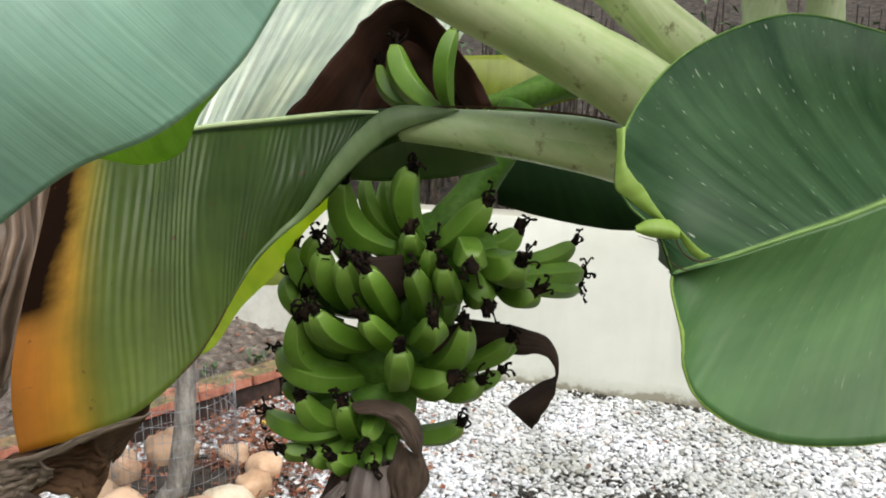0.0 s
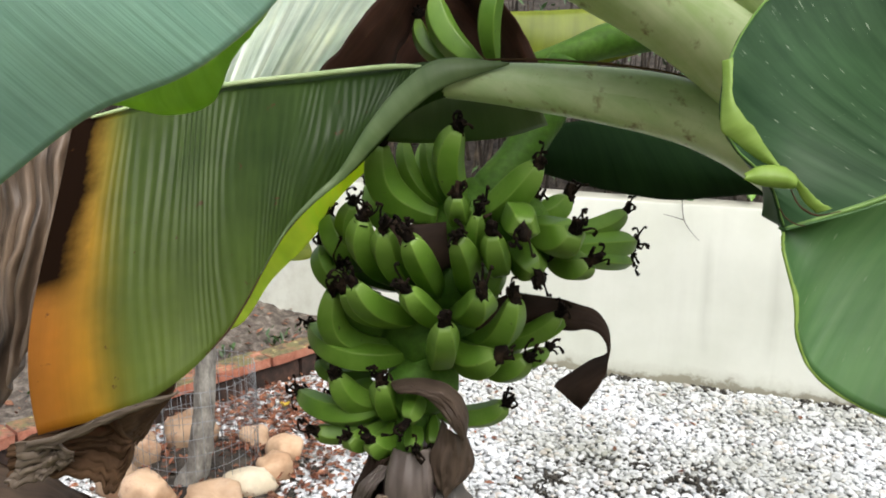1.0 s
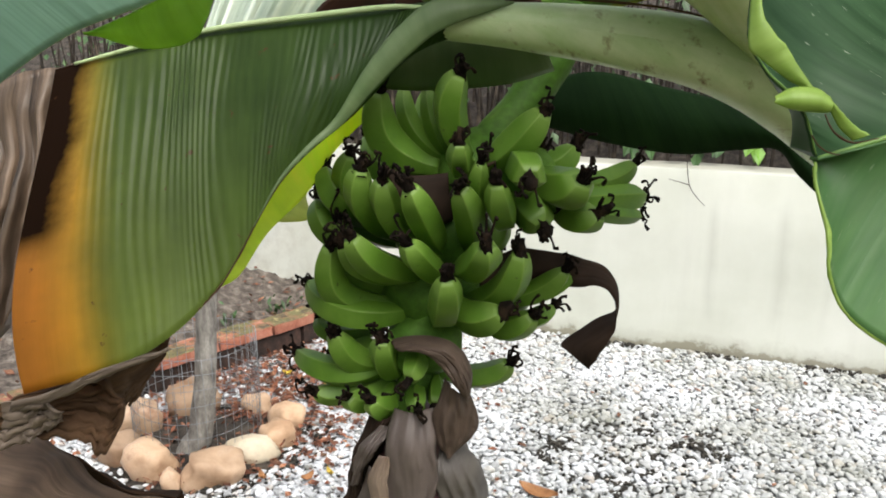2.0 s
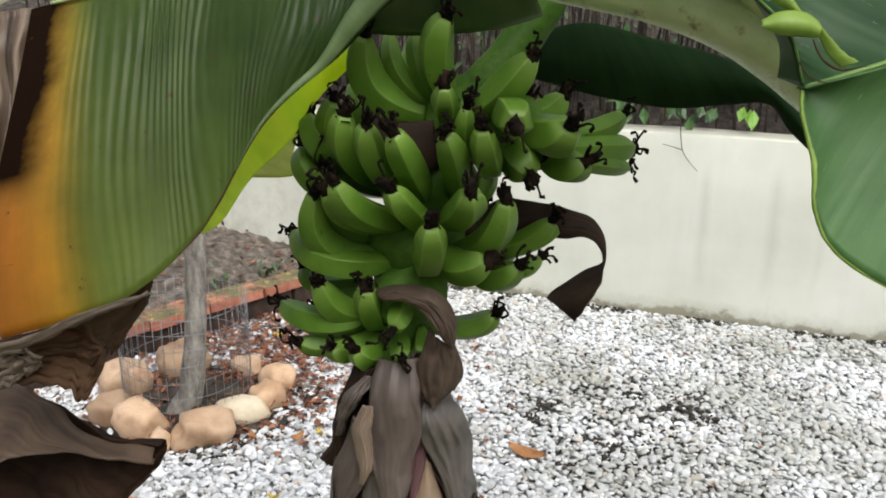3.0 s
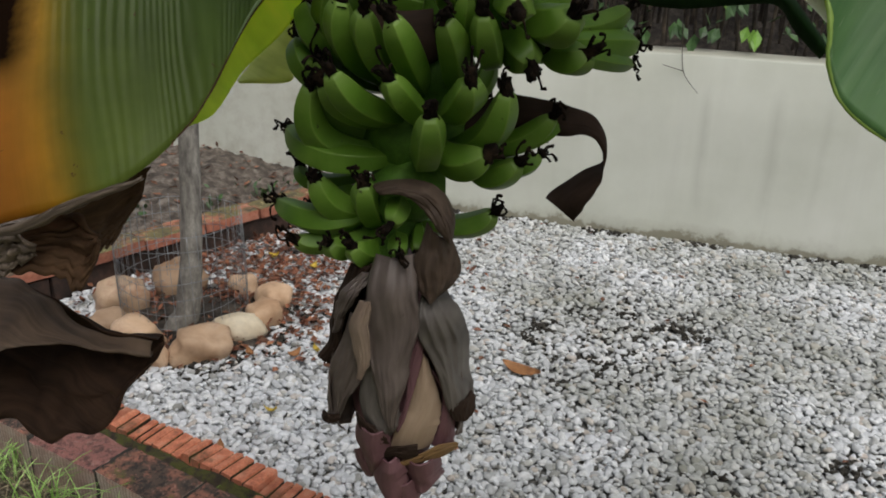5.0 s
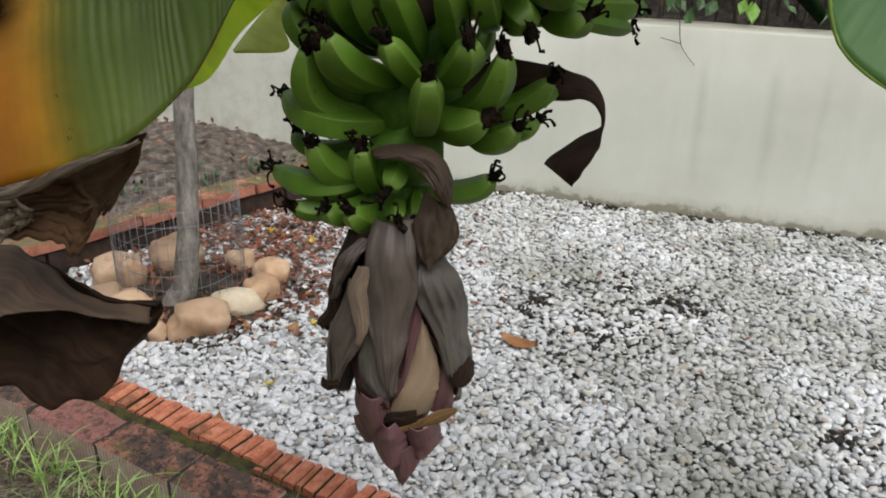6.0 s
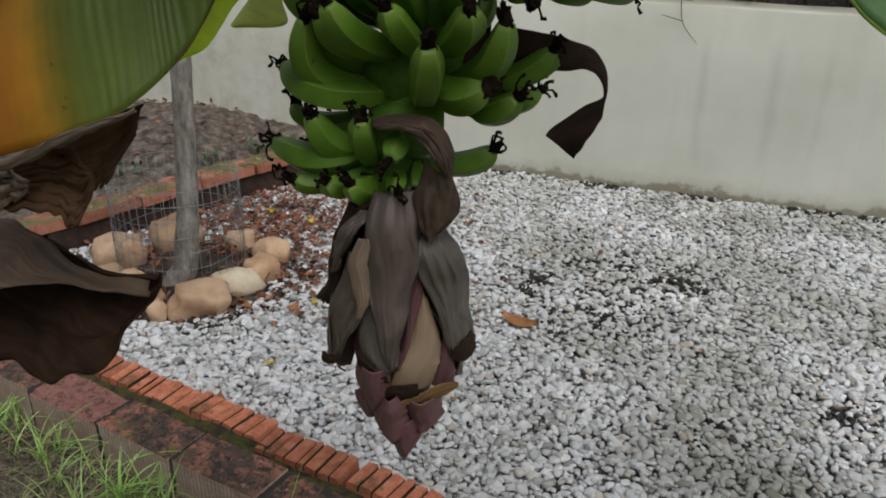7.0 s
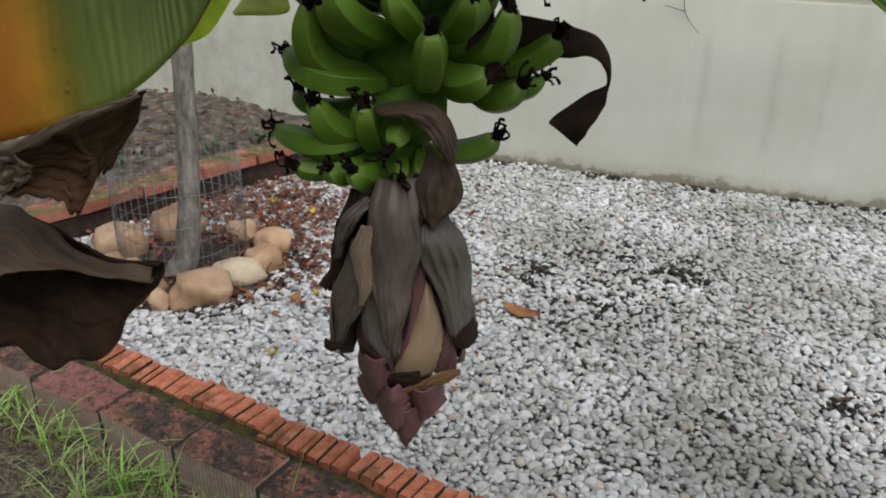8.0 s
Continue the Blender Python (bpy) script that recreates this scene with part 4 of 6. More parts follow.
def petiole(pts, radii, material=M_PETIOLE, flat=1.0, name="petiole", label=""):
    bm = bmesh.new()
    tube(bm, pts, radii, 18, 60, flat, shape=channel, wobble=0.03)
    return part(name, bm, material, plant, label)


def blade(name, a, b, material, parent=plant, label="", **kw):
    bm = bmesh.new()
    sheet(bm, a, b, two=isinstance(material, (list, tuple)), **kw)
    return part(name, bm, material, parent, label)


def midrib(pts, radii, material, parent, n=10):
    bm = bmesh.new()
    tube(bm, pts, radii, n, 50)
    return part("midrib", bm, material, parent)


petiole([(-0.019, 0.748, 1.288), (0.036, 0.748, 1.285), (0.112, 0.752, 1.278), (0.188, 0.755, 1.267), (0.252, 0.760, 1.247), (0.310, 0.770, 1.216), (0.368, 0.785, 1.179), (0.447, 0.810, 1.125), (0.584, 0.860, 1.028)], [0.018, 0.0215, 0.028, 0.033, 0.036, 0.038, 0.042, 0.05, 0.06])
petiole([(-0.055, 0.660, 1.458), (0.022, 0.660, 1.417), (0.092, 0.665, 1.384), (0.166, 0.680, 1.349), (0.238, 0.710, 1.308), (0.343, 0.760, 1.233), (0.486, 0.820, 1.099)], [0.03, 0.031, 0.033, 0.036, 0.04, 0.045, 0.055], M_PETIOLE_MID, label="broad pale green leaf stalk with brown edges")
petiole([(0.083, 0.720, 1.484), (0.163, 0.720, 1.436), (0.232, 0.730, 1.386), (0.314, 0.750, 1.329), (0.420, 0.780, 1.243)], [0.022, 0.024, 0.027, 0.03, 0.035], M_PETIOLE_PALE)
petiole([(0.396, 0.950, 1.522), (0.406, 0.940, 1.426), (0.411, 0.920, 1.347), (0.441, 0.900, 1.229)], [0.025, 0.026, 0.028, 0.04], M_PETIOLE_PALE)
petiole([(0.479, 0.950, 1.523), (0.479, 0.940, 1.427), (0.474, 0.920, 1.348), (0.475, 0.900, 1.230)], [0.02, 0.022, 0.025, 0.04], M_PETIOLE_PALE)

# unseen blades added on the rising stalks to shade bunch and broad leaf
SHADING_LEAVES = [  # root, way, length, half width, droop
    ((0.07, 0.72, 1.50), (-0.08, -0.3, 0.75), 0.9, 0.15, 0.4), ((0.395, 0.95, 1.55), (-0.1, -0.2, 0.8), 1.0, 0.12, 0.5), ((0.48, 0.95, 1.55), (0.05, -0.7, 0.45), 1.2, 0.2, 0.25)]
for root, way, length, half, droop in SHADING_LEAVES:
    root, way = Vector(root), Vector(way).normalized()
    side = way.cross(Vector((0, 0, 1))).normalized()
    rib = [root + way * (length * t) - Vector((0, 0, droop * length * t * t * 0.5)) for t in (0.0, 0.2, 0.4, 0.6, 0.8, 1.0)]
    wide = [half * w for w in (0.12, 0.85, 1.0, 0.95, 0.7, 0.1)]
    crown_leaf = midrib(rib, [0.016, 0.012, 0.008, 0.003], M_PETIOLE, plant)
    crown_leaf.name = "crown_leaf"
    for sgn in (-1, 1):
        blade("leaf_half", rib, [p + side * (sgn * w) - Vector((0, 0, w * 0.35)) for p, w in zip(rib, wide)], M_LEAF_MID, crown_leaf, nu=60, nv=8, belly=0.02, out=(0, 0, 1), ripple=0.004, waves=24, seed=sgn + length)

for pts, rr in (([(0.015, 0.738, 1.304), (0.059, 0.735, 1.305), (0.122, 0.732, 1.302), (0.181, 0.735, 1.295), (0.242, 0.740, 1.280)], 0.0011), ([(-0.016, 0.645, 1.415), (0.047, 0.645, 1.385), (0.111, 0.650, 1.351), (0.169, 0.665, 1.322), (0.223, 0.690, 1.292)], 0.0016)):
    bm = bmesh.new()
    tube(bm, pts, [rr * 0.6, rr, rr], 6, 60, wobble=0.9)
    part("dry_margin", bm, M_DRY, plant, "dry brown margin of the leaf stalk")
HANG_LOW = [(0.026, 0.742, 1.282), (-0.041, 0.740, 1.259), (-0.093, 0.722, 1.209), (-0.152, 0.690, 1.157), (-0.204, 0.655, 1.070), (-0.264, 0.620, 1.022), (-0.354, 0.612, 0.994)]
leaf_c = blade("hanging_leaf", [(0.035, 0.742, 1.298), (-0.024, 0.745, 1.302), (-0.064, 0.748, 1.297), (-0.140, 0.757, 1.287), (-0.220, 0.770, 1.278), (-0.289, 0.770, 1.264), (-0.365, 0.755, 1.243)],
               HANG_LOW, M_LEAF_HANG, label="hanging green leaf turning orange at its tip", nu=520, nv=30, belly=0.012, ripple=0.0014, waves=60, seed=2.0, bow=(-0.013, 0, 0), fade=(1.0, -0.8, 0.93))
midrib([(-0.034, 0.745, 1.297), (-0.068, 0.742, 1.297), (-0.139, 0.750, 1.289), (-0.219, 0.765, 1.279), (-0.287, 0.765, 1.264), (-0.347, 0.755, 1.248)], [0.002, 0.0026, 0.0028, 0.0026, 0.0022, 0.0014], M_PETIOLE, leaf_c)
fold_end = [(spline(HANG_LOW, u) + Vector((0, -0.006, 0)), w) for u, w in ((0.36, 0.010), (0.43, 0.006), (0.50, 0.003), (0.57, 0.0004))]
fold_low = [(0.041, 0.729, 1.300), (-0.014, 0.718, 1.281), (-0.044, 0.716, 1.260), (-0.071, 0.714, 1.234)] + [p for p, w in fold_end]
fold_up = [(0.042, 0.730, 1.302), (-0.019, 0.722, 1.305), (-0.055, 0.720, 1.282), (-0.084, 0.715, 1.247)] + [p + Vector((-w * 0.7, 0, w * 0.6)) for p, w in fold_end]
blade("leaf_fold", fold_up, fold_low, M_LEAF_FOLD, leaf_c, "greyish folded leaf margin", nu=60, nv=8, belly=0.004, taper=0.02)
bm = bmesh.new()
tube(bm, HANG_LOW[2:6], [0.0003, 0.0007, 0.0008, 0.0003], 6, 90, wobble=0.5)
part("leaf_rim", bm, M_DRY, leaf_c, "thin dry brown leaf rim")
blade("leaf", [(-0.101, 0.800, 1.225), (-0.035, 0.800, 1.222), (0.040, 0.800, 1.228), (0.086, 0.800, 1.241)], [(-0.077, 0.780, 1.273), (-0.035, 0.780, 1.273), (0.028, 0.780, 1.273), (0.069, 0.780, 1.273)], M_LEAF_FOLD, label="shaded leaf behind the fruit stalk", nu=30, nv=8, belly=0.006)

RIB_R = [(0.163, 0.389, 1.225), (0.179, 0.392, 1.229), (0.204, 0.396, 1.236), (0.235, 0.400, 1.246), (0.270, 0.405, 1.257), (0.308, 0.410, 1.272), (0.340, 0.415, 1.285), (0.392, 0.420, 1.306)]
MARGIN_UP = [(0.162, 0.389, 1.226), (0.151, 0.385, 1.249), (0.133, 0.386, 1.266), (0.126, 0.392, 1.285), (0.145, 0.430, 1.321), (0.195, 0.490, 1.357), (0.274, 0.540, 1.383), (0.337, 0.540, 1.374), (0.383, 0.500, 1.351), (0.418, 0.460, 1.318)]
MARGIN_LOW = [(0.162, 0.389, 1.223), (0.162, 0.386, 1.213), (0.167, 0.378, 1.191), (0.169, 0.373, 1.170), (0.179, 0.366, 1.152), (0.210, 0.360, 1.135), (0.251, 0.356, 1.131), (0.297, 0.353, 1.140), (0.366, 0.352, 1.172)]
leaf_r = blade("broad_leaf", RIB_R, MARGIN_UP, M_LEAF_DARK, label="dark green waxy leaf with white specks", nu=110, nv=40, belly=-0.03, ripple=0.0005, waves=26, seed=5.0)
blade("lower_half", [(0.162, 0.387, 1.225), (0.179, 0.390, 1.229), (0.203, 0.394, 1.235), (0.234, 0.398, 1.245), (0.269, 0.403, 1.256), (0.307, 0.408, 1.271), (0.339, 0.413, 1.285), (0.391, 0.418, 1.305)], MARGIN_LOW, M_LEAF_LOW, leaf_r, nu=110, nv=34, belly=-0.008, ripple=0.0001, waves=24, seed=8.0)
midrib(RIB_R, [0.0008, 0.0012, 0.0018, 0.0022, 0.003, 0.004], M_LEAF_EDGE, leaf_r)
for rim, radii, rim_mat in ((MARGIN_LOW, [0.0007, 0.0013, 0.0010, 0.0006, 0.0005], M_LEAF_CURL), (MARGIN_UP, [0.0005, 0.0007, 0.0005], M_LEAF_EDGE)):
    bm = bmesh.new()
    tube(bm, rim, radii, 6, 90, wobble=0.6)
    part("leaf_rim", bm, rim_mat, leaf_r, "thin yellowish leaf rim")
blade("curled_margin", [(0.126, 0.398, 1.308), (0.126, 0.394, 1.298), (0.125, 0.390, 1.288), (0.125, 0.387, 1.275), (0.132, 0.386, 1.269), (0.143, 0.384, 1.261), (0.153, 0.383, 1.256)],
      [(0.131, 0.396, 1.310), (0.130, 0.391, 1.300), (0.130, 0.387, 1.290), (0.135, 0.384, 1.282), (0.142, 0.383, 1.274), (0.148, 0.382, 1.265), (0.156, 0.382, 1.256)], M_LEAF_CURL, leaf_r, "bright green curled margin", nu=80, nv=12, belly=0.0015, ragged=0.05)
blade("curled_tip", [(0.137, 0.381, 1.253), (0.144, 0.381, 1.257), (0.154, 0.381, 1.257), (0.161, 0.381, 1.253)], [(0.136, 0.379, 1.252), (0.145, 0.379, 1.249), (0.156, 0.379, 1.248), (0.161, 0.379, 1.248)], M_LEAF_CURL, leaf_r, "bright green curled tip", nu=30, nv=10, belly=0.004, taper=0.01)
blade("pale_margin", [(0.155, 0.383, 1.257), (0.162, 0.383, 1.249), (0.168, 0.383, 1.240), (0.175, 0.383, 1.234)], [(0.160, 0.381, 1.255), (0.169, 0.381, 1.246), (0.176, 0.381, 1.240), (0.182, 0.381, 1.237)], M_LEAF_CURL, leaf_r, "pale green notched margin beside the midrib", nu=30, nv=8, belly=0.001, ragged=0.08)
bm = bmesh.new()
tube(bm, [(0.161, 0.383, 1.246), (0.166, 0.383, 1.238), (0.175, 0.383, 1.233), (0.187, 0.383, 1.235)], [0.0003, 0.0006, 0.0003], 6, 20, wobble=0.8)
part("torn_edge", bm, M_DRY, leaf_r, "brown torn edge at the midrib")
bm = bmesh.new()
tube(bm, [(0.157, 0.385, 1.236), (0.161, 0.385, 1.231), (0.166, 0.385, 1.228), (0.171, 0.385, 1.227)], [0.0004, 0.0003], 5, 16, wobble=0.5)
part("loose_fibre", bm, M_DRY, leaf_r, "thin dry fibre hanging from the torn edge")

leaf_a = blade("overhanging_leaf", [(-0.073, 0.500, 1.407), (-0.092, 0.480, 1.369), (-0.105, 0.465, 1.345), (-0.124, 0.450, 1.322), (-0.154, 0.430, 1.298), (-0.196, 0.410, 1.279), (-0.233, 0.390, 1.249), (-0.274, 0.370, 1.211)],
               [(-0.141, 0.520, 1.530), (-0.185, 0.480, 1.485), (-0.209, 0.450, 1.461), (-0.230, 0.420, 1.439), (-0.256, 0.380, 1.417), (-0.269, 0.350, 1.393), (-0.285, 0.330, 1.369), (-0.311, 0.320, 1.329)], M_LEAF_PALE, label="broad pale blue-green leaf underside close overhead", nu=80, nv=40, belly=0.02, ripple=0.0006, waves=20, seed=11.0)
blade("turned_margin", [(-0.111, 0.530, 1.364), (-0.139, 0.520, 1.332), (-0.161, 0.505, 1.311), (-0.186, 0.490, 1.293), (-0.212, 0.475, 1.280)], [(-0.112, 0.545, 1.363), (-0.137, 0.545, 1.329), (-0.157, 0.545, 1.305), (-0.171, 0.540, 1.276), (-0.194, 0.520, 1.269), (-0.214, 0.490, 1.277)], M_LEAF_FLAP, leaf_a, "bright green turned-up margin", nu=50, nv=14, belly=0.01, ripple=0.002, waves=10)
bm = bmesh.new()
tube(bm, [(-0.073, 0.500, 1.407), (-0.092, 0.480, 1.369), (-0.105, 0.465, 1.345), (-0.124, 0.450, 1.322), (-0.154, 0.430, 1.298), (-0.196, 0.410, 1.279), (-0.233, 0.390, 1.249), (-0.274, 0.370, 1.211)], [0.0008, 0.001, 0.0008], 6, 80, wobble=0.4)
part("leaf_rim", bm, M_PETIOLE_MID, leaf_a, "thin pale leaf rim")
blade("shiny_leaf", [(-0.197, 1.050, 1.537), (-0.106, 1.150, 1.556), (0.020, 1.220, 1.562), (0.179, 1.300, 1.578)], [(-0.245, 0.800, 1.268), (-0.213, 0.840, 1.262), (-0.169, 0.940, 1.258), (-0.038, 1.080, 1.249)], M_LEAF_SHINE, label="shiny leaf with sky glare whitened into its colour", nu=60, nv=30, belly=0.01, ripple=0.002, waves=20)
blade("dead_leaf", [(-0.140, 0.800, 1.290), (-0.108, 0.815, 1.328), (-0.083, 0.830, 1.361), (-0.054, 0.850, 1.395), (-0.018, 0.870, 1.410), (0.020, 0.880, 1.390), (0.056, 0.890, 1.349), (0.083, 0.890, 1.298)], [(-0.097, 0.860, 1.275), (-0.079, 0.870, 1.293), (-0.061, 0.890, 1.328), (-0.043, 0.920, 1.357), (-0.018, 0.940, 1.371), (0.010, 0.940, 1.358), (0.037, 0.930, 1.325), (0.064, 0.910, 1.290)], M_RED, label="dark reddish-brown dead leaf arching over the fruit", nu=50, nv=14, belly=0.01, crumple=0.008, seed=3.0)
blade("dead_leaf", [(-0.127, 0.935, 1.293), (-0.084, 0.935, 1.357), (-0.030, 0.935, 1.405), (0.017, 0.935, 1.380), (0.061, 0.935, 1.299)], [(-0.094, 0.950, 1.286), (-0.063, 0.950, 1.286), (-0.028, 0.950, 1.287), (0.014, 0.950, 1.287), (0.055, 0.950, 1.288)], M_RED, label="dark dead leaf hood behind the upper fruit", nu=60, nv=24, belly=-0.01, crumple=0.01, seed=33.0)
blade("leaf", [(0.030, 1.000, 1.356), (0.095, 1.000, 1.358), (0.152, 1.000, 1.361), (0.210, 1.000, 1.365)], [(0.031, 1.000, 1.285), (0.088, 0.980, 1.287), (0.152, 0.980, 1.295), (0.209, 0.980, 1.310)], M_LEAF_OLIVE, label="yellow-green leaf behind the stalks", nu=30, nv=10, belly=0.01)
petiole([(0.078, 0.930, 1.299), (0.119, 0.930, 1.310), (0.167, 0.940, 1.327), (0.230, 0.950, 1.338), (0.301, 0.960, 1.346)], [0.012, 0.018, 0.022, 0.024, 0.026], M_RACHIS, name="rolled_leaf", label="rolled young green leaf")
blade("shaded_leaf", [(0.100, 1.070, 1.212), (0.172, 1.070, 1.224), (0.259, 1.070, 1.205), (0.339, 1.070, 1.186), (0.403, 1.070, 1.157), (0.464, 1.070, 1.096)], [(0.104, 1.050, 1.159), (0.187, 1.050, 1.138), (0.274, 1.050, 1.125), (0.345, 1.050, 1.130), (0.398, 1.050, 1.131), (0.427, 1.050, 1.100), (0.463, 1.050, 1.068)], M_LEAF_SHADE, label="dark green leaf with deep shade put into its colour", nu=60, nv=16, belly=0.02, ripple=0.001, waves=14)
blade("lime_leaf", [(-0.228, 0.700, 1.055), (-0.220, 0.712, 1.080), (-0.197, 0.740, 1.129), (-0.169, 0.770, 1.166), (-0.125, 0.810, 1.201), (-0.088, 0.840, 1.229)], [(-0.225, 0.708, 1.053), (-0.203, 0.720, 1.063), (-0.182, 0.748, 1.095), (-0.149, 0.778, 1.127), (-0.125, 0.818, 1.164), (-0.078, 0.848, 1.208)], M_LEAF_LIME, label="thin lime green leaf with back light in its colour", nu=60, nv=16, belly=0.006, ripple=0.0012, waves=16)
blade("leaf_tip", [(-0.324, 1.300, 0.976), (-0.300, 1.300, 1.006), (-0.272, 1.300, 1.037), (-0.244, 1.300, 1.072)], [(-0.319, 1.300, 0.973), (-0.241, 1.300, 0.978), (-0.243, 1.300, 1.016), (-0.227, 1.300, 1.060)], M_LEAF_DULL, label="pale leaf tip with a yellowed edge", nu=30, nv=10, belly=0.004)
blade("dead_leaf", [(-0.537, 0.800, 1.207), (-0.458, 0.790, 1.219), (-0.402, 0.780, 1.233), (-0.342, 0.765, 1.250)], [(-0.540, 0.750, 0.986), (-0.465, 0.720, 0.964), (-0.416, 0.700, 1.007), (-0.377, 0.715, 1.089)], M_PLEAT, label="dry grey-brown pleated part of a dead leaf", nu=110, nv=30, crumple=0.009, seed=4.0, ripple=0.014, waves=8)
blade("dry_margin", [(-0.361, 0.604, 0.988), (-0.323, 0.604, 1.001), (-0.295, 0.604, 1.014), (-0.268, 0.604, 1.024), (-0.243, 0.604, 1.032), (-0.228, 0.604, 1.038)], [(-0.367, 0.612, 0.977), (-0.329, 0.612, 0.990), (-0.301, 0.612, 1.001), (-0.273, 0.612, 1.014), (-0.247, 0.612, 1.025), (-0.230, 0.612, 1.034)], M_DRY_PALE, leaf_c, "dry grey folded margin of the leaf", nu=80, nv=10, belly=0.004, crumple=0.004, seed=31.0, ragged=0.3, wrinkle=0.004)
blade("dead_leaf", [(-0.319, 0.660, 1.001), (-0.306, 0.700, 0.998), (-0.295, 0.730, 0.997), (-0.278, 0.746, 0.999)], [(-0.327, 0.680, 0.960), (-0.325, 0.710, 0.936), (-0.318, 0.740, 0.931), (-0.298, 0.750, 0.961)], M_DRY, label="brown dead leaf flap hanging under the green leaf", nu=50, nv=30, belly=0.006, crumple=0.008, seed=24.0, ragged=0.2, wrinkle=0.005)
blade("dead_leaf", [(-0.408, 0.650, 0.963), (-0.368, 0.650, 0.977), (-0.338, 0.650, 0.986), (-0.314, 0.650, 0.990), (-0.298, 0.650, 0.987), (-0.290, 0.650, 0.969)], [(-0.410, 0.640, 0.928), (-0.370, 0.640, 0.942), (-0.341, 0.640, 0.946), (-0.318, 0.640, 0.940), (-0.305, 0.640, 0.935), (-0.285, 0.640, 0.965)], M_DRY, label="crumpled dark brown dead leaf", nu=90, nv=40, crumple=0.010, seed=6.0, ragged=0.1, wrinkle=0.008)
blade("dead_leaf", [(-0.384, 0.620, 0.979), (-0.356, 0.620, 0.984), (-0.338, 0.620, 0.983), (-0.328, 0.620, 0.972)], [(-0.398, 0.630, 0.938), (-0.369, 0.630, 0.945), (-0.352, 0.630, 0.951), (-0.336, 0.630, 0.956)], M_DRY_PALE, label="grey frayed dead leaf shreds", nu=60, nv=24, crumple=0.010, seed=26.0, ragged=0.2, wrinkle=0.008)
blade("dead_leaf", [(-0.536, 0.740, 0.920), (-0.450, 0.735, 0.897), (-0.390, 0.720, 0.887), (-0.332, 0.700, 0.860), (-0.270, 0.690, 0.854)], [(-0.559, 0.740, 0.814), (-0.454, 0.700, 0.776), (-0.382, 0.670, 0.756), (-0.311, 0.660, 0.778), (-0.275, 0.680, 0.824)], M_DRY_DARK, label="large curled dark brown dead leaf", nu=60, nv=30, belly=-0.03, crumple=0.012, seed=8.0, ragged=0.06, wrinkle=0.01)
blade("dead_leaf", [(-0.536, 0.740, 0.920), (-0.450, 0.735, 0.897), (-0.390, 0.720, 0.887), (-0.332, 0.700, 0.860), (-0.270, 0.690, 0.854)], [(-0.481, 0.640, 0.883), (-0.413, 0.635, 0.865), (-0.361, 0.650, 0.869), (-0.316, 0.670, 0.853), (-0.271, 0.688, 0.847)], M_DRY_MID, label="grey-brown fold of a dead leaf", nu=60, nv=20, belly=0.01, crumple=0.012, seed=9.0)


# ---- fruit bunch ----
bunch = thing("banana_bunch", (0.04, 0.80, 0.95), "bunch of unripe green bananas with black dried flower tips", "banana bunch")
bm = bmesh.new()
tube(bm, [(0.116, 0.900, 1.299), (0.095, 0.885, 1.253), (0.062, 0.860, 1.202), (0.020, 0.820, 1.156), (-0.013, 0.810, 1.094), (-0.030, 0.800, 1.031), (-0.038, 0.785, 0.988), (-0.044, 0.770, 0.945), (-0.058, 0.760, 0.893)], [0.024, 0.023, 0.021, 0.024, 0.023, 0.021, 0.019, 0.017, 0.015], 14, 60, wobble=0.08)
part("stalk", bm, M_RACHIS, bunch)
STALK = [(0.116, 0.900, 1.299), (0.095, 0.885, 1.253), (0.062, 0.860, 1.202), (0.020, 0.820, 1.156), (-0.013, 0.810, 1.094), (-0.030, 0.800, 1.031), (-0.038, 0.785, 0.988), (-0.044, 0.770, 0.945), (-0.058, 0.760, 0.893)]
for k, (t, rx, rz) in enumerate(((0.40, 0.048, 0.040), (0.52, 0.052, 0.040), (0.64, 0.052, 0.042), (0.79, 0.044, 0.036))):
    bm = bmesh.new()
    q = spline(STALK, t)
    rough_ball(bm, Matrix.Translation(q) @ Matrix.Diagonal((rx, rx * 0.85, rz, 1)), 40.0 + k, 2, 0.3, 2.0)
    part("crown", bm, M_RACHIS, bunch, "green crown where the fruit joins the stalk")
bm = bmesh.new()
rough_ball(bm, Matrix.Translation((0.056, 0.800, 1.140)) @ Matrix.Diagonal((0.042, 0.034, 0.034, 1)), 46.0, 2, 0.3, 2.0)
part("crown", bm, M_RACHIS, bunch, "green crown where the fruit joins the stalk")


def ridged(a):
    """Five nearly flat faces between softened ridges."""
    w = 2 * math.pi / 5
    edge = math.cos(w / 2) / math.cos((a % w) - w / 2)
    return 0.96 * edge - 0.02 * max(0.0, 1 - min(a % w, w - a % w) / 0.12) + 0.06


ANGLES = [(k + f) * 2 * math.pi / 5 for k in range(5) for f in (0.0, 0.05, 0.12, 0.5, 0.88, 0.95)]
finger_count = [0]


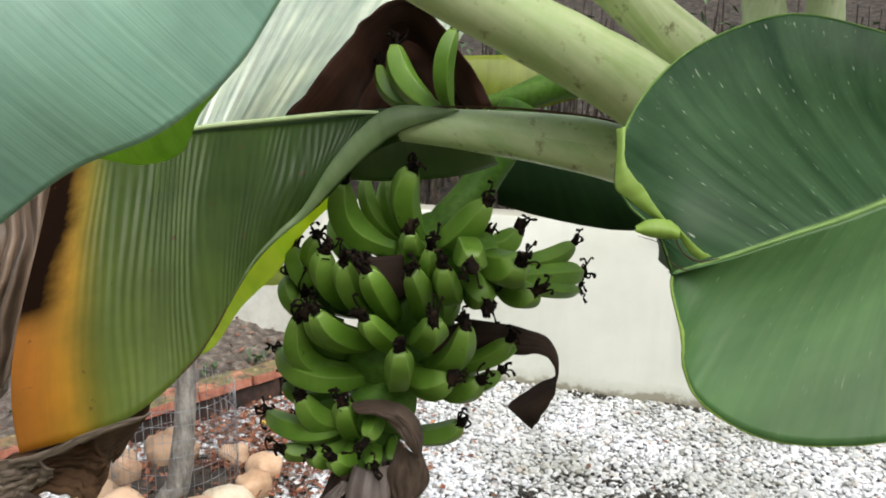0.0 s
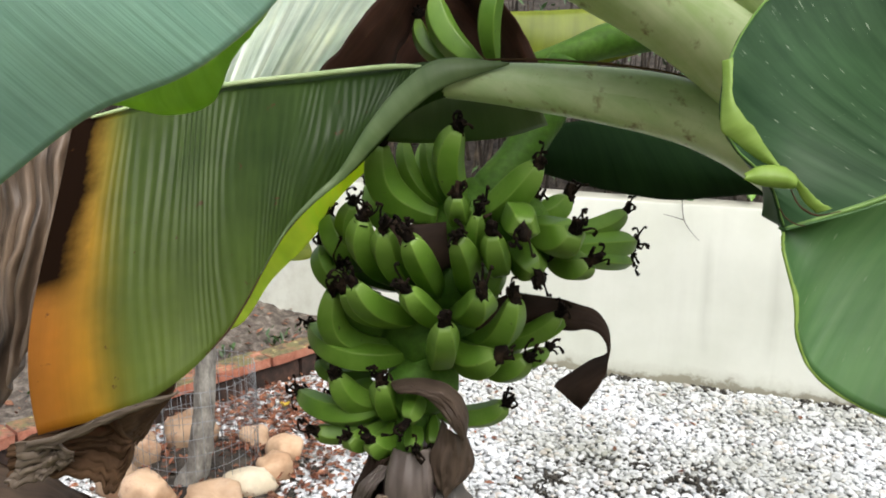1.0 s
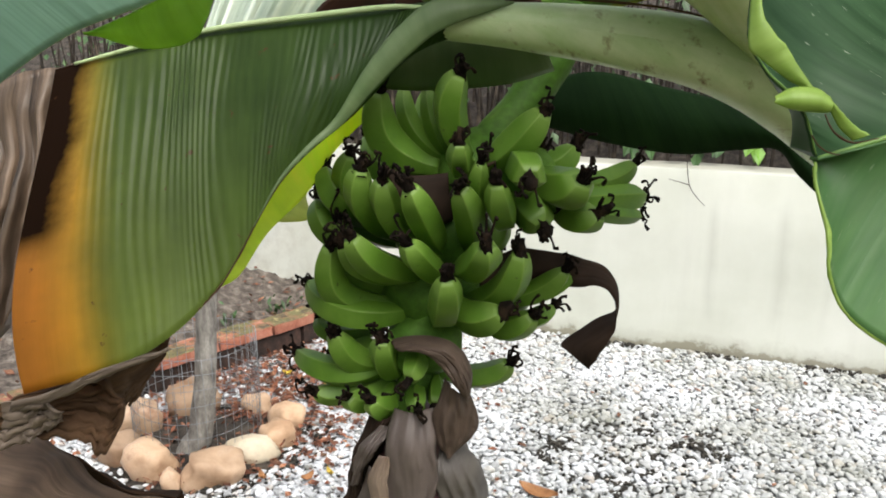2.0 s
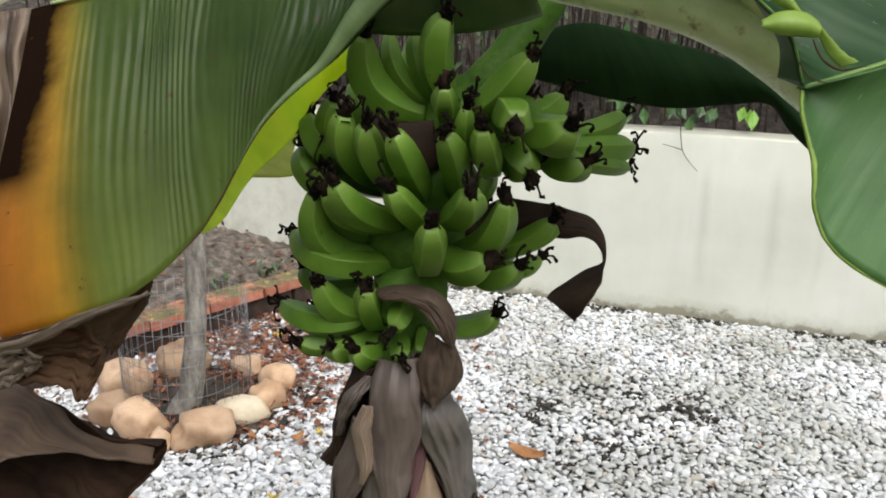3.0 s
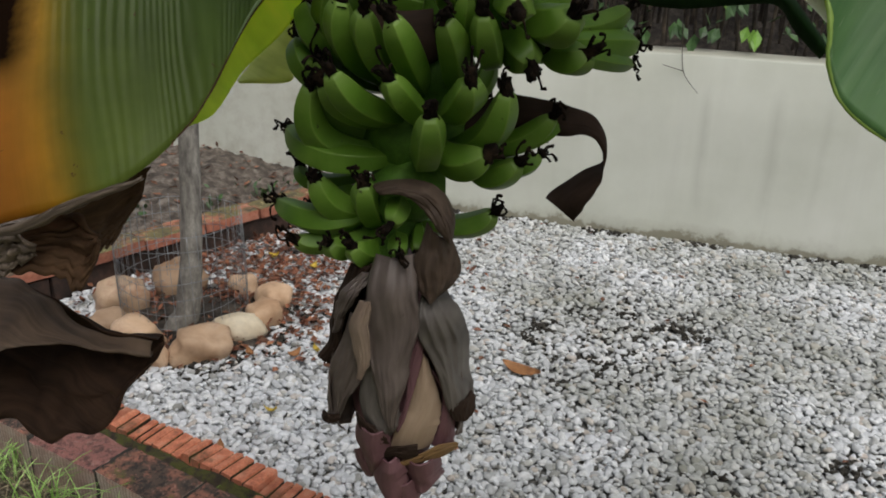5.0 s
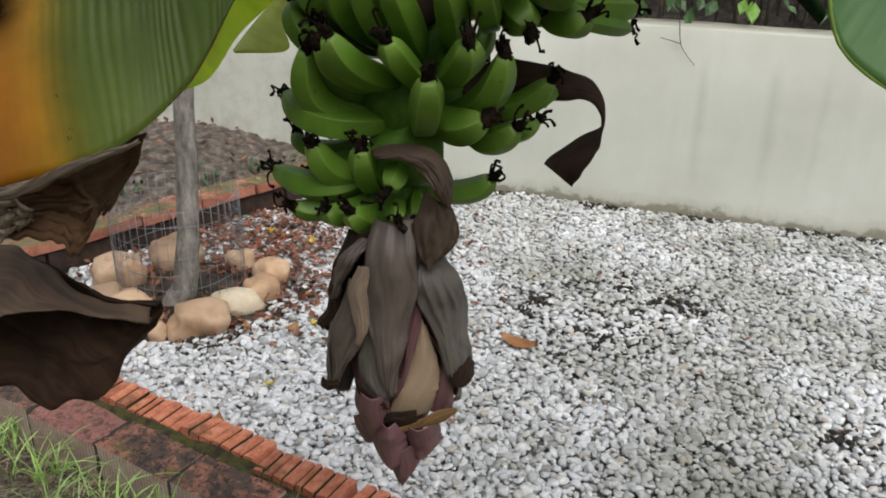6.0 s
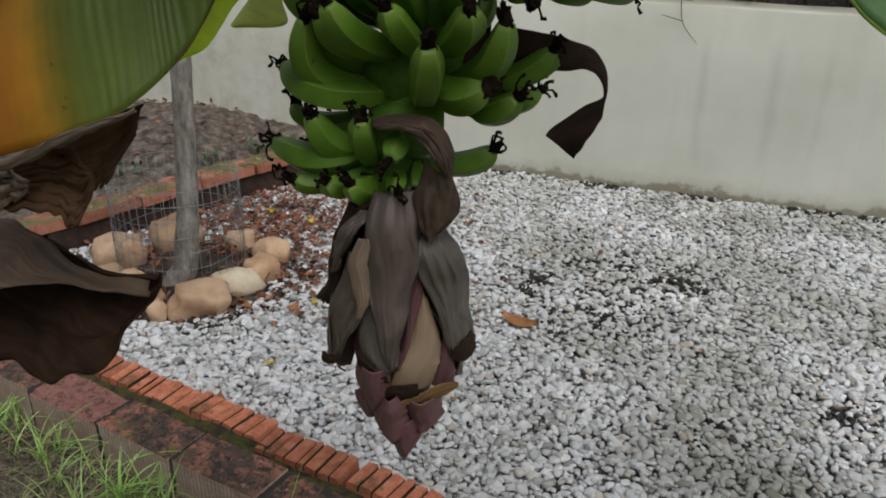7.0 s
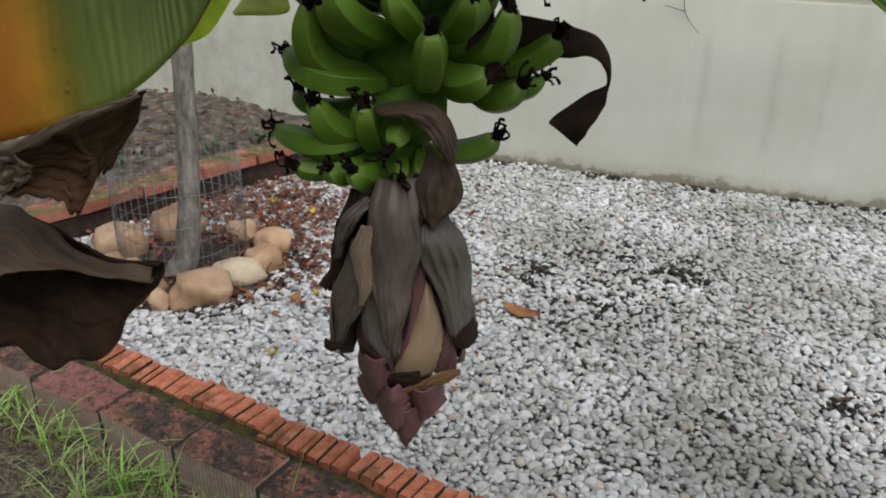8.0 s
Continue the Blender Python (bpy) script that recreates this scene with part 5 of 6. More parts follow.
def banana(base, bend, tip, r, tuft=True):
    """A finger from its crown along a bend to the blunt tip, angular in section, and its dried flower."""
    base, bend, tip = Vector(base), Vector(bend), Vector(tip)
    base = base + (base - tip) * 0.08
    finger_count[0] += 1
    k = finger_count[0]
    bm = bmesh.new()
    rings, uvs = [], []
    steps, n = 24, 30
    twist = random.uniform(0, 1.2)
    fat = [0.50, 0.52, 0.64, 0.80, 0.90, 0.96, 1.0, 1.02, 1.03, 1.03, 1.02, 0.99, 0.94, 0.86, 0.72, 0.50]
    side = None
    for i in range(steps + 1):
        t = i / steps
        p = base * (1 - t) ** 2 + bend * 2 * t * (1 - t) + tip * t * t
        d = ((bend - base) * (1 - t) + (tip - bend) * t).normalized()
        if side is None:
            side = d.cross(Vector((0.2, -1, 0.3))).normalized()
        side = (side - d * side.dot(d)).normalized()
        up = side.cross(d)
        rr = r * value(fat, t)
        rings.append([p + (side * math.cos(a + twist) + up * math.sin(a + twist)) * rr * ridged(a) for a in ANGLES])
        uvs.append([(t, a * 2.5 / math.pi) for a in ANGLES + [2 * math.pi]])
    skin(bm, rings, uvs)
    f = part("banana", bm, M_BANANA, bunch)
    if tuft:
        d = (tip - bend).normalized()
        bm = bmesh.new()
        rnd = random.Random(k)
        lean = Vector((rnd.uniform(-1, 1), rnd.uniform(-1, 1), rnd.uniform(-0.6, 1)))
        tube(bm, [tip - d * 0.003, tip + d * 0.004, tip + d * 0.012 + lean * 0.004], [r * 0.42, r * 0.36, r * 0.18], 8, 8, wobble=1.0)
        for q in range(rnd.randint(4, 7)):
            o = Vector((rnd.uniform(-1, 1), rnd.uniform(-1, 1), rnd.uniform(-1, 1)))
            o = (o - d * o.dot(d)).normalized()
            a = tip + d * 0.004 + o * r * 0.25
            ln = rnd.uniform(0.008, 0.021)
            b = a + d * ln * 0.55 + o * ln * rnd.uniform(0.1, 0.45) + lean * 0.003
            c = b + d * ln * rnd.uniform(-0.2, 0.5) + o * ln * rnd.uniform(-0.5, 0.4) + Vector((0, 0, rnd.uniform(-0.5, 0.4))) * ln
            e = c + Vector((rnd.uniform(-1, 1), rnd.uniform(-1, 1), rnd.uniform(-1, 0.4))) * ln * 0.35
            tube(bm, [a, b, c, e], [0.0016, 0.0012, 0.0010, 0.0014, 0.0019], 5, 9, wobble=0.8)
        part("dried_flower", bm, M_BLACK, f, "black shrivelled flower remnant")
    return f


banana((-0.027, 0.790, 1.155), (-0.092, 0.799, 1.162), (-0.079, 0.785, 1.222), 0.0184)
banana((-0.019, 0.800, 1.162), (-0.058, 0.800, 1.180), (-0.057, 0.820, 1.222), 0.0105)
banana((-0.013, 0.800, 1.160), (-0.034, 0.793, 1.190), (-0.034, 0.815, 1.223), 0.0092)
banana((0.004, 0.780, 1.168), (-0.024, 0.759, 1.206), (-0.004, 0.745, 1.241), 0.0157)
banana((0.007, 0.780, 1.160), (-0.006, 0.704, 1.156), (-0.004, 0.690, 1.188), 0.0118)
banana((0.024, 0.780, 1.113), (0.007, 0.719, 1.133), (0.015, 0.705, 1.169), 0.0103)
banana((0.045, 0.780, 1.104), (0.032, 0.709, 1.115), (0.028, 0.695, 1.153), 0.0137)
banana((0.026, 0.780, 1.157), (0.049, 0.764, 1.169), (0.072, 0.750, 1.208), 0.0177)
banana((0.049, 0.780, 1.160), (0.057, 0.704, 1.162), (0.056, 0.690, 1.158), 0.0168)
banana((0.066, 0.790, 1.147), (0.097, 0.739, 1.129), (0.105, 0.725, 1.151), 0.0199)
banana((0.072, 0.820, 1.153), (0.092, 0.817, 1.136), (0.111, 0.825, 1.165), 0.0159)
banana((0.097, 0.810, 1.129), (0.154, 0.860, 1.117), (0.180, 0.870, 1.141), 0.0132)
banana((0.093, 0.800, 1.117), (0.159, 0.845, 1.108), (0.191, 0.870, 1.107), 0.0158)
banana((0.099, 0.800, 1.111), (0.157, 0.830, 1.094), (0.187, 0.860, 1.088), 0.0098)
banana((0.089, 0.790, 1.122), (0.110, 0.764, 1.097), (0.125, 0.750, 1.115), 0.0163)
banana((0.055, 0.780, 1.127), (0.063, 0.749, 1.116), (0.073, 0.735, 1.106), 0.0178)
banana((0.013, 0.800, 1.068), (0.045, 0.795, 1.068), (0.039, 0.810, 1.103), 0.0105)
banana((-0.084, 0.800, 1.092), (-0.125, 0.784, 1.127), (-0.106, 0.770, 1.165), 0.0126)
banana((-0.064, 0.790, 1.086), (-0.104, 0.744, 1.119), (-0.091, 0.730, 1.159), 0.0150)
banana((-0.044, 0.780, 1.081), (-0.074, 0.724, 1.118), (-0.070, 0.710, 1.152), 0.0141)
banana((-0.022, 0.780, 1.075), (-0.035, 0.714, 1.119), (-0.046, 0.700, 1.148), 0.0151)
banana((0.006, 0.780, 1.076), (0.010, 0.714, 1.122), (-0.003, 0.700, 1.148), 0.0145)
banana((-0.095, 0.820, 1.091), (-0.128, 0.760, 1.120), (-0.133, 0.800, 1.144), 0.0144)
banana((-0.104, 0.820, 1.065), (-0.140, 0.770, 1.088), (-0.141, 0.800, 1.113), 0.0134)
banana((-0.085, 0.800, 1.064), (-0.124, 0.789, 1.073), (-0.120, 0.775, 1.101), 0.0122)
banana((-0.036, 0.780, 1.051), (-0.084, 0.729, 1.059), (-0.099, 0.715, 1.100), 0.0156)
banana((-0.045, 0.790, 1.044), (-0.100, 0.759, 1.049), (-0.111, 0.745, 1.084), 0.0126)
banana((-0.017, 0.780, 1.045), (-0.038, 0.714, 1.073), (-0.048, 0.700, 1.099), 0.0137)
banana((-0.004, 0.780, 1.053), (0.022, 0.699, 1.076), (0.020, 0.685, 1.101), 0.0162)
banana((-0.051, 0.790, 1.018), (-0.146, 0.774, 1.005), (-0.125, 0.760, 1.079), 0.0160)
banana((-0.051, 0.800, 1.024), (-0.113, 0.794, 1.025), (-0.115, 0.780, 1.074), 0.0137)
banana((-0.051, 0.790, 1.009), (-0.118, 0.740, 1.002), (-0.153, 0.810, 1.025), 0.0160)
banana((-0.081, 0.810, 0.981), (-0.132, 0.805, 0.961), (-0.144, 0.820, 0.981), 0.0098)
banana((-0.023, 0.770, 1.007), (-0.012, 0.704, 1.031), (-0.014, 0.690, 1.070), 0.0160)
banana((-0.000, 0.790, 1.019), (0.049, 0.734, 1.026), (0.052, 0.720, 1.085), 0.0158)
banana((0.042, 0.800, 1.014), (0.087, 0.804, 1.019), (0.102, 0.790, 1.048), 0.0125)
banana((0.055, 0.820, 1.003), (0.101, 0.800, 1.025), (0.111, 0.820, 1.036), 0.0095)
banana((-0.009, 0.770, 1.028), (0.010, 0.739, 1.005), (0.037, 0.725, 1.027), 0.0183)
banana((0.028, 0.790, 0.991), (0.051, 0.784, 0.981), (0.070, 0.770, 1.007), 0.0143)
banana((0.055, 0.810, 0.988), (0.077, 0.792, 0.993), (0.093, 0.805, 1.004), 0.0108)
banana((-0.076, 0.790, 0.950), (-0.126, 0.765, 0.932), (-0.170, 0.820, 0.945), 0.0153)
banana((-0.076, 0.785, 0.952), (-0.117, 0.779, 0.949), (-0.124, 0.765, 0.990), 0.0157)
banana((-0.064, 0.780, 0.942), (-0.076, 0.749, 0.963), (-0.075, 0.735, 0.995), 0.0146)
banana((-0.101, 0.810, 0.972), (-0.144, 0.805, 0.964), (-0.149, 0.820, 0.984), 0.0091)
banana((-0.045, 0.770, 0.973), (-0.040, 0.729, 0.972), (-0.048, 0.715, 0.964), 0.0119)
banana((-0.019, 0.790, 0.938), (0.033, 0.799, 0.923), (0.049, 0.785, 0.951), 0.0135)
banana((-0.082, 0.790, 0.931), (-0.128, 0.799, 0.902), (-0.149, 0.785, 0.918), 0.0124)
banana((-0.076, 0.780, 0.932), (-0.104, 0.764, 0.907), (-0.111, 0.750, 0.928), 0.0126)
banana((-0.068, 0.775, 0.931), (-0.075, 0.749, 0.906), (-0.087, 0.735, 0.932), 0.0136)
banana((-0.044, 0.770, 0.937), (-0.043, 0.734, 0.929), (-0.042, 0.720, 0.932), 0.0103)
banana((-0.025, 0.770, 0.943), (-0.024, 0.754, 0.931), (-0.026, 0.740, 0.927), 0.0080)
banana((0.021, 0.830, 1.300), (-0.027, 0.845, 1.320), (-0.027, 0.860, 1.364), 0.0153)
banana((0.036, 0.830, 1.300), (0.014, 0.795, 1.338), (0.037, 0.820, 1.380), 0.0120)
banana((-0.001, 0.860, 1.301), (-0.044, 0.867, 1.304), (-0.046, 0.885, 1.342), 0.0100)
banana((-0.002, 0.830, 1.136), (-0.063, 0.835, 1.138), (-0.086, 0.860, 1.190), 0.0152)
banana((0.003, 0.830, 1.138), (-0.041, 0.865, 1.165), (-0.035, 0.880, 1.214), 0.0154)
banana((-0.042, 0.830, 1.124), (-0.088, 0.820, 1.127), (-0.095, 0.850, 1.171), 0.0138)
banana((-0.041, 0.820, 1.074), (-0.094, 0.800, 1.087), (-0.111, 0.820, 1.125), 0.0137)
banana((-0.053, 0.830, 1.066), (-0.110, 0.810, 1.078), (-0.118, 0.830, 1.106), 0.0127)
banana((-0.016, 0.830, 1.078), (-0.016, 0.850, 1.104), (-0.022, 0.870, 1.126), 0.0130)
banana((-0.030, 0.820, 1.021), (-0.084, 0.785, 1.038), (-0.097, 0.810, 1.055), 0.0126)
banana((-0.024, 0.830, 1.036), (0.008, 0.780, 1.064), (0.004, 0.810, 1.074), 0.0125)
banana((-0.013, 0.830, 1.060), (-0.036, 0.780, 1.081), (-0.031, 0.810, 1.094), 0.0124)
banana((-0.041, 0.820, 0.984), (-0.093, 0.800, 1.004), (-0.107, 0.820, 1.041), 0.0142)
banana((-0.012, 0.830, 1.006), (0.032, 0.810, 1.031), (0.038, 0.830, 1.055), 0.0142)
banana((-0.012, 0.820, 0.994), (0.040, 0.815, 0.989), (0.070, 0.830, 1.007), 0.0131)
banana((-0.042, 0.830, 0.999), (-0.089, 0.825, 0.982), (-0.113, 0.840, 1.008), 0.0132)
banana((-0.053, 0.820, 0.914), (-0.114, 0.815, 0.922), (-0.135, 0.830, 0.935), 0.0134)
banana((-0.053, 0.820, 0.930), (-0.093, 0.785, 0.960), (-0.108, 0.810, 0.965), 0.0130)
banana((-0.052, 0.800, 0.920), (-0.057, 0.784, 0.911), (-0.073, 0.770, 0.914), 0.0116)
banana((-0.040, 0.800, 0.936), (-0.026, 0.779, 0.934), (-0.024, 0.765, 0.923), 0.0102)
banana((0.060, 0.820, 1.116), (0.099, 0.830, 1.118), (0.117, 0.840, 1.127), 0.0139)
banana((0.031, 0.820, 1.149), (0.066, 0.790, 1.143), (0.075, 0.800, 1.163), 0.0145)
banana((0.051, 0.800, 1.125), (0.078, 0.800, 1.111), (0.099, 0.800, 1.108), 0.0163)
banana((0.042, 0.790, 1.139), (0.060, 0.784, 1.116), (0.071, 0.770, 1.112), 0.0160)
blade("dry_bract", [(-0.072, 0.770, 1.153), (-0.045, 0.765, 1.149), (-0.013, 0.770, 1.148)], [(-0.051, 0.765, 1.110), (-0.029, 0.760, 1.100), (-0.008, 0.765, 1.105)], M_BRACT_DARK, bunch, "dark dry bract between the fruit tiers", nu=24, nv=10, belly=0.005, crumple=0.004)
blade("dry_bract", [(0.021, 0.800, 1.052), (0.062, 0.810, 1.067), (0.109, 0.820, 1.055), (0.149, 0.825, 1.039), (0.162, 0.820, 1.021), (0.161, 0.820, 0.998), (0.143, 0.830, 0.984), (0.115, 0.835, 0.956), (0.109, 0.830, 0.951)],
      [(0.022, 0.800, 1.028), (0.063, 0.810, 1.025), (0.104, 0.815, 1.024), (0.138, 0.810, 1.026), (0.155, 0.810, 1.014), (0.157, 0.810, 0.997), (0.153, 0.800, 0.977), (0.143, 0.800, 0.955), (0.135, 0.810, 0.935)], M_BRACT_DARK, bunch, "curled dark brown dry bract", nu=80, nv=20, crumple=0.006, seed=3.3, belly=0.004, ragged=0.1, wrinkle=0.001)

# ---- flower bud ----
bud = thing("banana_flower_bud", (-0.045, 0.765, 0.60), "hanging purple banana flower bud with greyish dry bracts", "flower bud")
BX, BY = -0.045, 0.775
bm = bmesh.new()
tube(bm, [(BX, BY, 0.91), (BX, BY, 0.84), (BX, BY, 0.75), (BX, BY, 0.70), (BX + 0.002, BY - 0.004, 0.668), (BX + 0.003, BY - 0.008, 0.638), (BX + 0.004, BY - 0.012, 0.61), (BX + 0.004, BY - 0.014, 0.594)], [0.022, 0.04, 0.05, 0.042, 0.030, 0.019, 0.009, 0.003], 24, 48, up=(0, 1, 0))
part("heart", bm, M_BRACT_PINK, bud, "purple pink closed bud core")


def bract(a, b, material, label="", belly=0.010, seed=0.0, crumple=0.002, nv=24, wrinkle=0.004):
    """A dry scale of the bud, bellied outwards, with a thin papery edge."""
    return blade("bract", a, b, material, bud, label, nu=40, nv=nv, belly=belly, crumple=crumple * 1.7, seed=seed, thick=0.0018, ragged=0.06, wrinkle=wrinkle, taper=0.03)


bract([(-0.090, 0.757, 0.911), (-0.105, 0.746, 0.881), (-0.116, 0.761, 0.842), (-0.118, 0.764, 0.815), (-0.129, 0.768, 0.793)],
      [(-0.063, 0.739, 0.919), (-0.084, 0.752, 0.885), (-0.093, 0.735, 0.865), (-0.103, 0.744, 0.831), (-0.113, 0.756, 0.792)], M_BRACT_DARK, "dark withered outer bract", 0.008, 1, 0.004, wrinkle=0.004)
bract([(-0.078, 0.738, 0.907), (-0.096, 0.728, 0.890), (-0.103, 0.735, 0.864), (-0.110, 0.743, 0.837)],
      [(-0.062, 0.729, 0.911), (-0.076, 0.715, 0.898), (-0.087, 0.721, 0.877), (-0.103, 0.735, 0.843)], M_BRACT, "", 0.006, 17, 0.003, wrinkle=0.003)
bract([(-0.088, 0.727, 0.865), (-0.109, 0.747, 0.808), (-0.122, 0.764, 0.761), (-0.121, 0.764, 0.730), (-0.127, 0.764, 0.716)],
      [(-0.069, 0.717, 0.870), (-0.071, 0.718, 0.827), (-0.078, 0.721, 0.799), (-0.089, 0.728, 0.773), (-0.107, 0.745, 0.729)], M_BRACT, "grey-brown bract with a curled brown tip", 0.010, 2, 0.003, wrinkle=0.003)
bract([(-0.078, 0.710, 0.887), (-0.089, 0.717, 0.858), (-0.087, 0.715, 0.835), (-0.083, 0.713, 0.816), (-0.082, 0.712, 0.800)],
      [(-0.066, 0.705, 0.889), (-0.068, 0.705, 0.864), (-0.067, 0.705, 0.834), (-0.071, 0.707, 0.817), (-0.077, 0.710, 0.800)], M_BRACT_TAN, "pale tan strip of bract", 0.006, 5, 0.002, wrinkle=0.002)
bract([(-0.076, 0.721, 0.816), (-0.084, 0.725, 0.785), (-0.084, 0.726, 0.761), (-0.076, 0.721, 0.744), (-0.059, 0.719, 0.727)],
      [(-0.051, 0.714, 0.817), (-0.043, 0.714, 0.785), (-0.039, 0.714, 0.759), (-0.042, 0.714, 0.744), (-0.052, 0.718, 0.728)], M_BRACT_STEEL, "bluish grey inner bract", 0.010, 14, 0.003, wrinkle=0.003)
bract([(-0.062, 0.726, 0.927), (-0.069, 0.709, 0.898), (-0.073, 0.710, 0.856), (-0.069, 0.709, 0.820), (-0.061, 0.706, 0.788), (-0.050, 0.704, 0.748)],
      [(-0.025, 0.726, 0.928), (-0.022, 0.706, 0.899), (-0.021, 0.707, 0.870), (-0.032, 0.704, 0.832), (-0.033, 0.704, 0.798), (-0.045, 0.704, 0.751)], M_BRACT, "long grey-brown streaked bract", 0.012, 4, 0.003, wrinkle=0.004)
bract([(-0.024, 0.717, 0.846), (-0.034, 0.715, 0.819), (-0.033, 0.715, 0.791), (-0.037, 0.715, 0.765), (-0.044, 0.715, 0.744)],
      [(-0.017, 0.719, 0.834), (-0.020, 0.718, 0.809), (-0.027, 0.716, 0.784), (-0.034, 0.715, 0.758), (-0.042, 0.715, 0.737)], M_BRACT_PINK, "purple pink bract edge", 0.004, 7, 0.001, wrinkle=0.001)
bract([(-0.019, 0.723, 0.825), (-0.025, 0.722, 0.797), (-0.032, 0.720, 0.765), (-0.044, 0.720, 0.741), (-0.053, 0.728, 0.711)],
      [(-0.014, 0.725, 0.817), (-0.004, 0.730, 0.783), (0.002, 0.734, 0.754), (-0.002, 0.731, 0.733), (-0.008, 0.738, 0.705)], M_BRACT_CREAM, "cream inner bract", 0.010, 6, 0.001, wrinkle=0.001)
bract([(-0.010, 0.730, 0.802), (0.002, 0.737, 0.769), (-0.000, 0.736, 0.742), (-0.008, 0.740, 0.705)],
      [(0.006, 0.741, 0.777), (0.015, 0.750, 0.744), (0.017, 0.752, 0.718), (0.017, 0.765, 0.688)], M_BRACT_PINK, "", 0.006, 8, 0.001, wrinkle=0.001)
bract([(-0.018, 0.734, 0.895), (-0.022, 0.711, 0.874), (-0.022, 0.711, 0.850), (-0.013, 0.715, 0.822), (-0.001, 0.722, 0.785), (0.013, 0.733, 0.746)],
      [(-0.001, 0.748, 0.889), (0.017, 0.738, 0.862), (0.028, 0.757, 0.821), (0.031, 0.760, 0.786), (0.037, 0.760, 0.766), (0.035, 0.760, 0.734)], M_BRACT_STEEL, "grey bract with a black curled tip", 0.012, 3, 0.003, wrinkle=0.004)
bract([(-0.056, 0.720, 0.713), (-0.045, 0.717, 0.719), (-0.033, 0.717, 0.720), (-0.022, 0.719, 0.720)],
      [(-0.056, 0.724, 0.700), (-0.045, 0.722, 0.703), (-0.034, 0.724, 0.699), (-0.022, 0.725, 0.702)], M_BRACT_DARK, "ragged dark lower edge", 0.003, 9, 0.001, wrinkle=0.001)
bract([(-0.040, 0.723, 0.695), (-0.017, 0.724, 0.706), (-0.001, 0.728, 0.714), (0.020, 0.752, 0.701)],
      [(-0.037, 0.726, 0.689), (-0.017, 0.729, 0.692), (0.002, 0.740, 0.691), (0.020, 0.760, 0.690)], M_BRACT_OCHRE, "ochre curled lower edge", 0.003, 15, 0.001, wrinkle=0.001)
bract([(-0.085, 0.727, 0.743), (-0.087, 0.732, 0.719), (-0.080, 0.739, 0.692), (-0.073, 0.746, 0.663)],
      [(-0.052, 0.715, 0.743), (-0.050, 0.723, 0.716), (-0.055, 0.731, 0.694), (-0.069, 0.743, 0.667)], M_BRACT_PINK, "pale purple bract", 0.018, 12, 0.001, wrinkle=0.001)
bract([(-0.084, 0.719, 0.759), (-0.083, 0.718, 0.746), (-0.078, 0.716, 0.735)],
      [(-0.064, 0.710, 0.747), (-0.057, 0.709, 0.739), (-0.052, 0.714, 0.724)], M_BRACT_DARK, "withered brown fold", 0.004, 19, 0.002, wrinkle=0.002)
bract([(-0.091, 0.745, 0.694), (-0.089, 0.754, 0.671), (-0.081, 0.757, 0.651)],
      [(-0.081, 0.737, 0.703), (-0.075, 0.742, 0.680), (-0.068, 0.746, 0.661)], M_BRACT_PINK, "small curled purple bract", 0.006, 13, 0.001, wrinkle=0.001)
bract([(-0.060, 0.721, 0.702), (-0.070, 0.735, 0.673), (-0.065, 0.741, 0.647), (-0.052, 0.745, 0.623)],
      [(-0.044, 0.718, 0.705), (-0.032, 0.728, 0.680), (-0.034, 0.738, 0.647), (-0.047, 0.745, 0.624)], M_BRACT_PINK, "rounded purple bract", 0.018, 16, 0.001, wrinkle=0.001)
bract([(-0.035, 0.726, 0.697), (-0.034, 0.733, 0.676), (-0.030, 0.740, 0.658), (-0.025, 0.750, 0.634)],
      [(0.001, 0.740, 0.695), (0.004, 0.754, 0.670), (0.006, 0.768, 0.647), (-0.016, 0.753, 0.638)], M_BRACT_PINK, "folded purple bract", 0.018, 11, 0.001, wrinkle=0.001)
bract([(-0.058, 0.740, 0.663), (-0.055, 0.749, 0.634), (-0.047, 0.757, 0.607), (-0.040, 0.758, 0.592)],
      [(-0.024, 0.743, 0.662), (-0.016, 0.756, 0.636), (-0.025, 0.760, 0.612), (-0.037, 0.759, 0.592)], M_BRACT_PINK, "purple bud tip", 0.018, 10, 0.001, wrinkle=0.001)
bract([(0.014, 0.728, 0.766), (0.011, 0.726, 0.759), (0.015, 0.730, 0.746), (0.021, 0.738, 0.740)],
      [(0.033, 0.754, 0.767), (0.037, 0.754, 0.757), (0.036, 0.754, 0.742), (0.031, 0.754, 0.733)], M_BRACT_DARK, "black withered bract tip", 0.006, 18, 0.003, wrinkle=0.002)
bract([(-0.123, 0.758, 0.734), (-0.125, 0.758, 0.726), (-0.125, 0.758, 0.721)],
      [(-0.103, 0.735, 0.745), (-0.103, 0.735, 0.739), (-0.106, 0.739, 0.732)], M_BRACT_DARK, "black withered bract tip", 0.004, 21, 0.002, wrinkle=0.002)
blade("loose_bract", [(-0.069, 0.745, 0.990), (-0.045, 0.735, 1.000), (-0.018, 0.715, 1.004), (-0.001, 0.715, 0.994), (0.007, 0.715, 0.974), (0.006, 0.715, 0.951)],
      [(-0.059, 0.735, 0.987), (-0.041, 0.715, 0.992), (-0.026, 0.705, 0.986), (-0.017, 0.703, 0.975), (-0.009, 0.703, 0.963), (0.001, 0.715, 0.949)], M_BRACT_BROWN, bud, "dark brown loose bract peeling from the stalk", nu=60, nv=24, belly=0.012, crumple=0.004, wrinkle=0.005, seed=50)
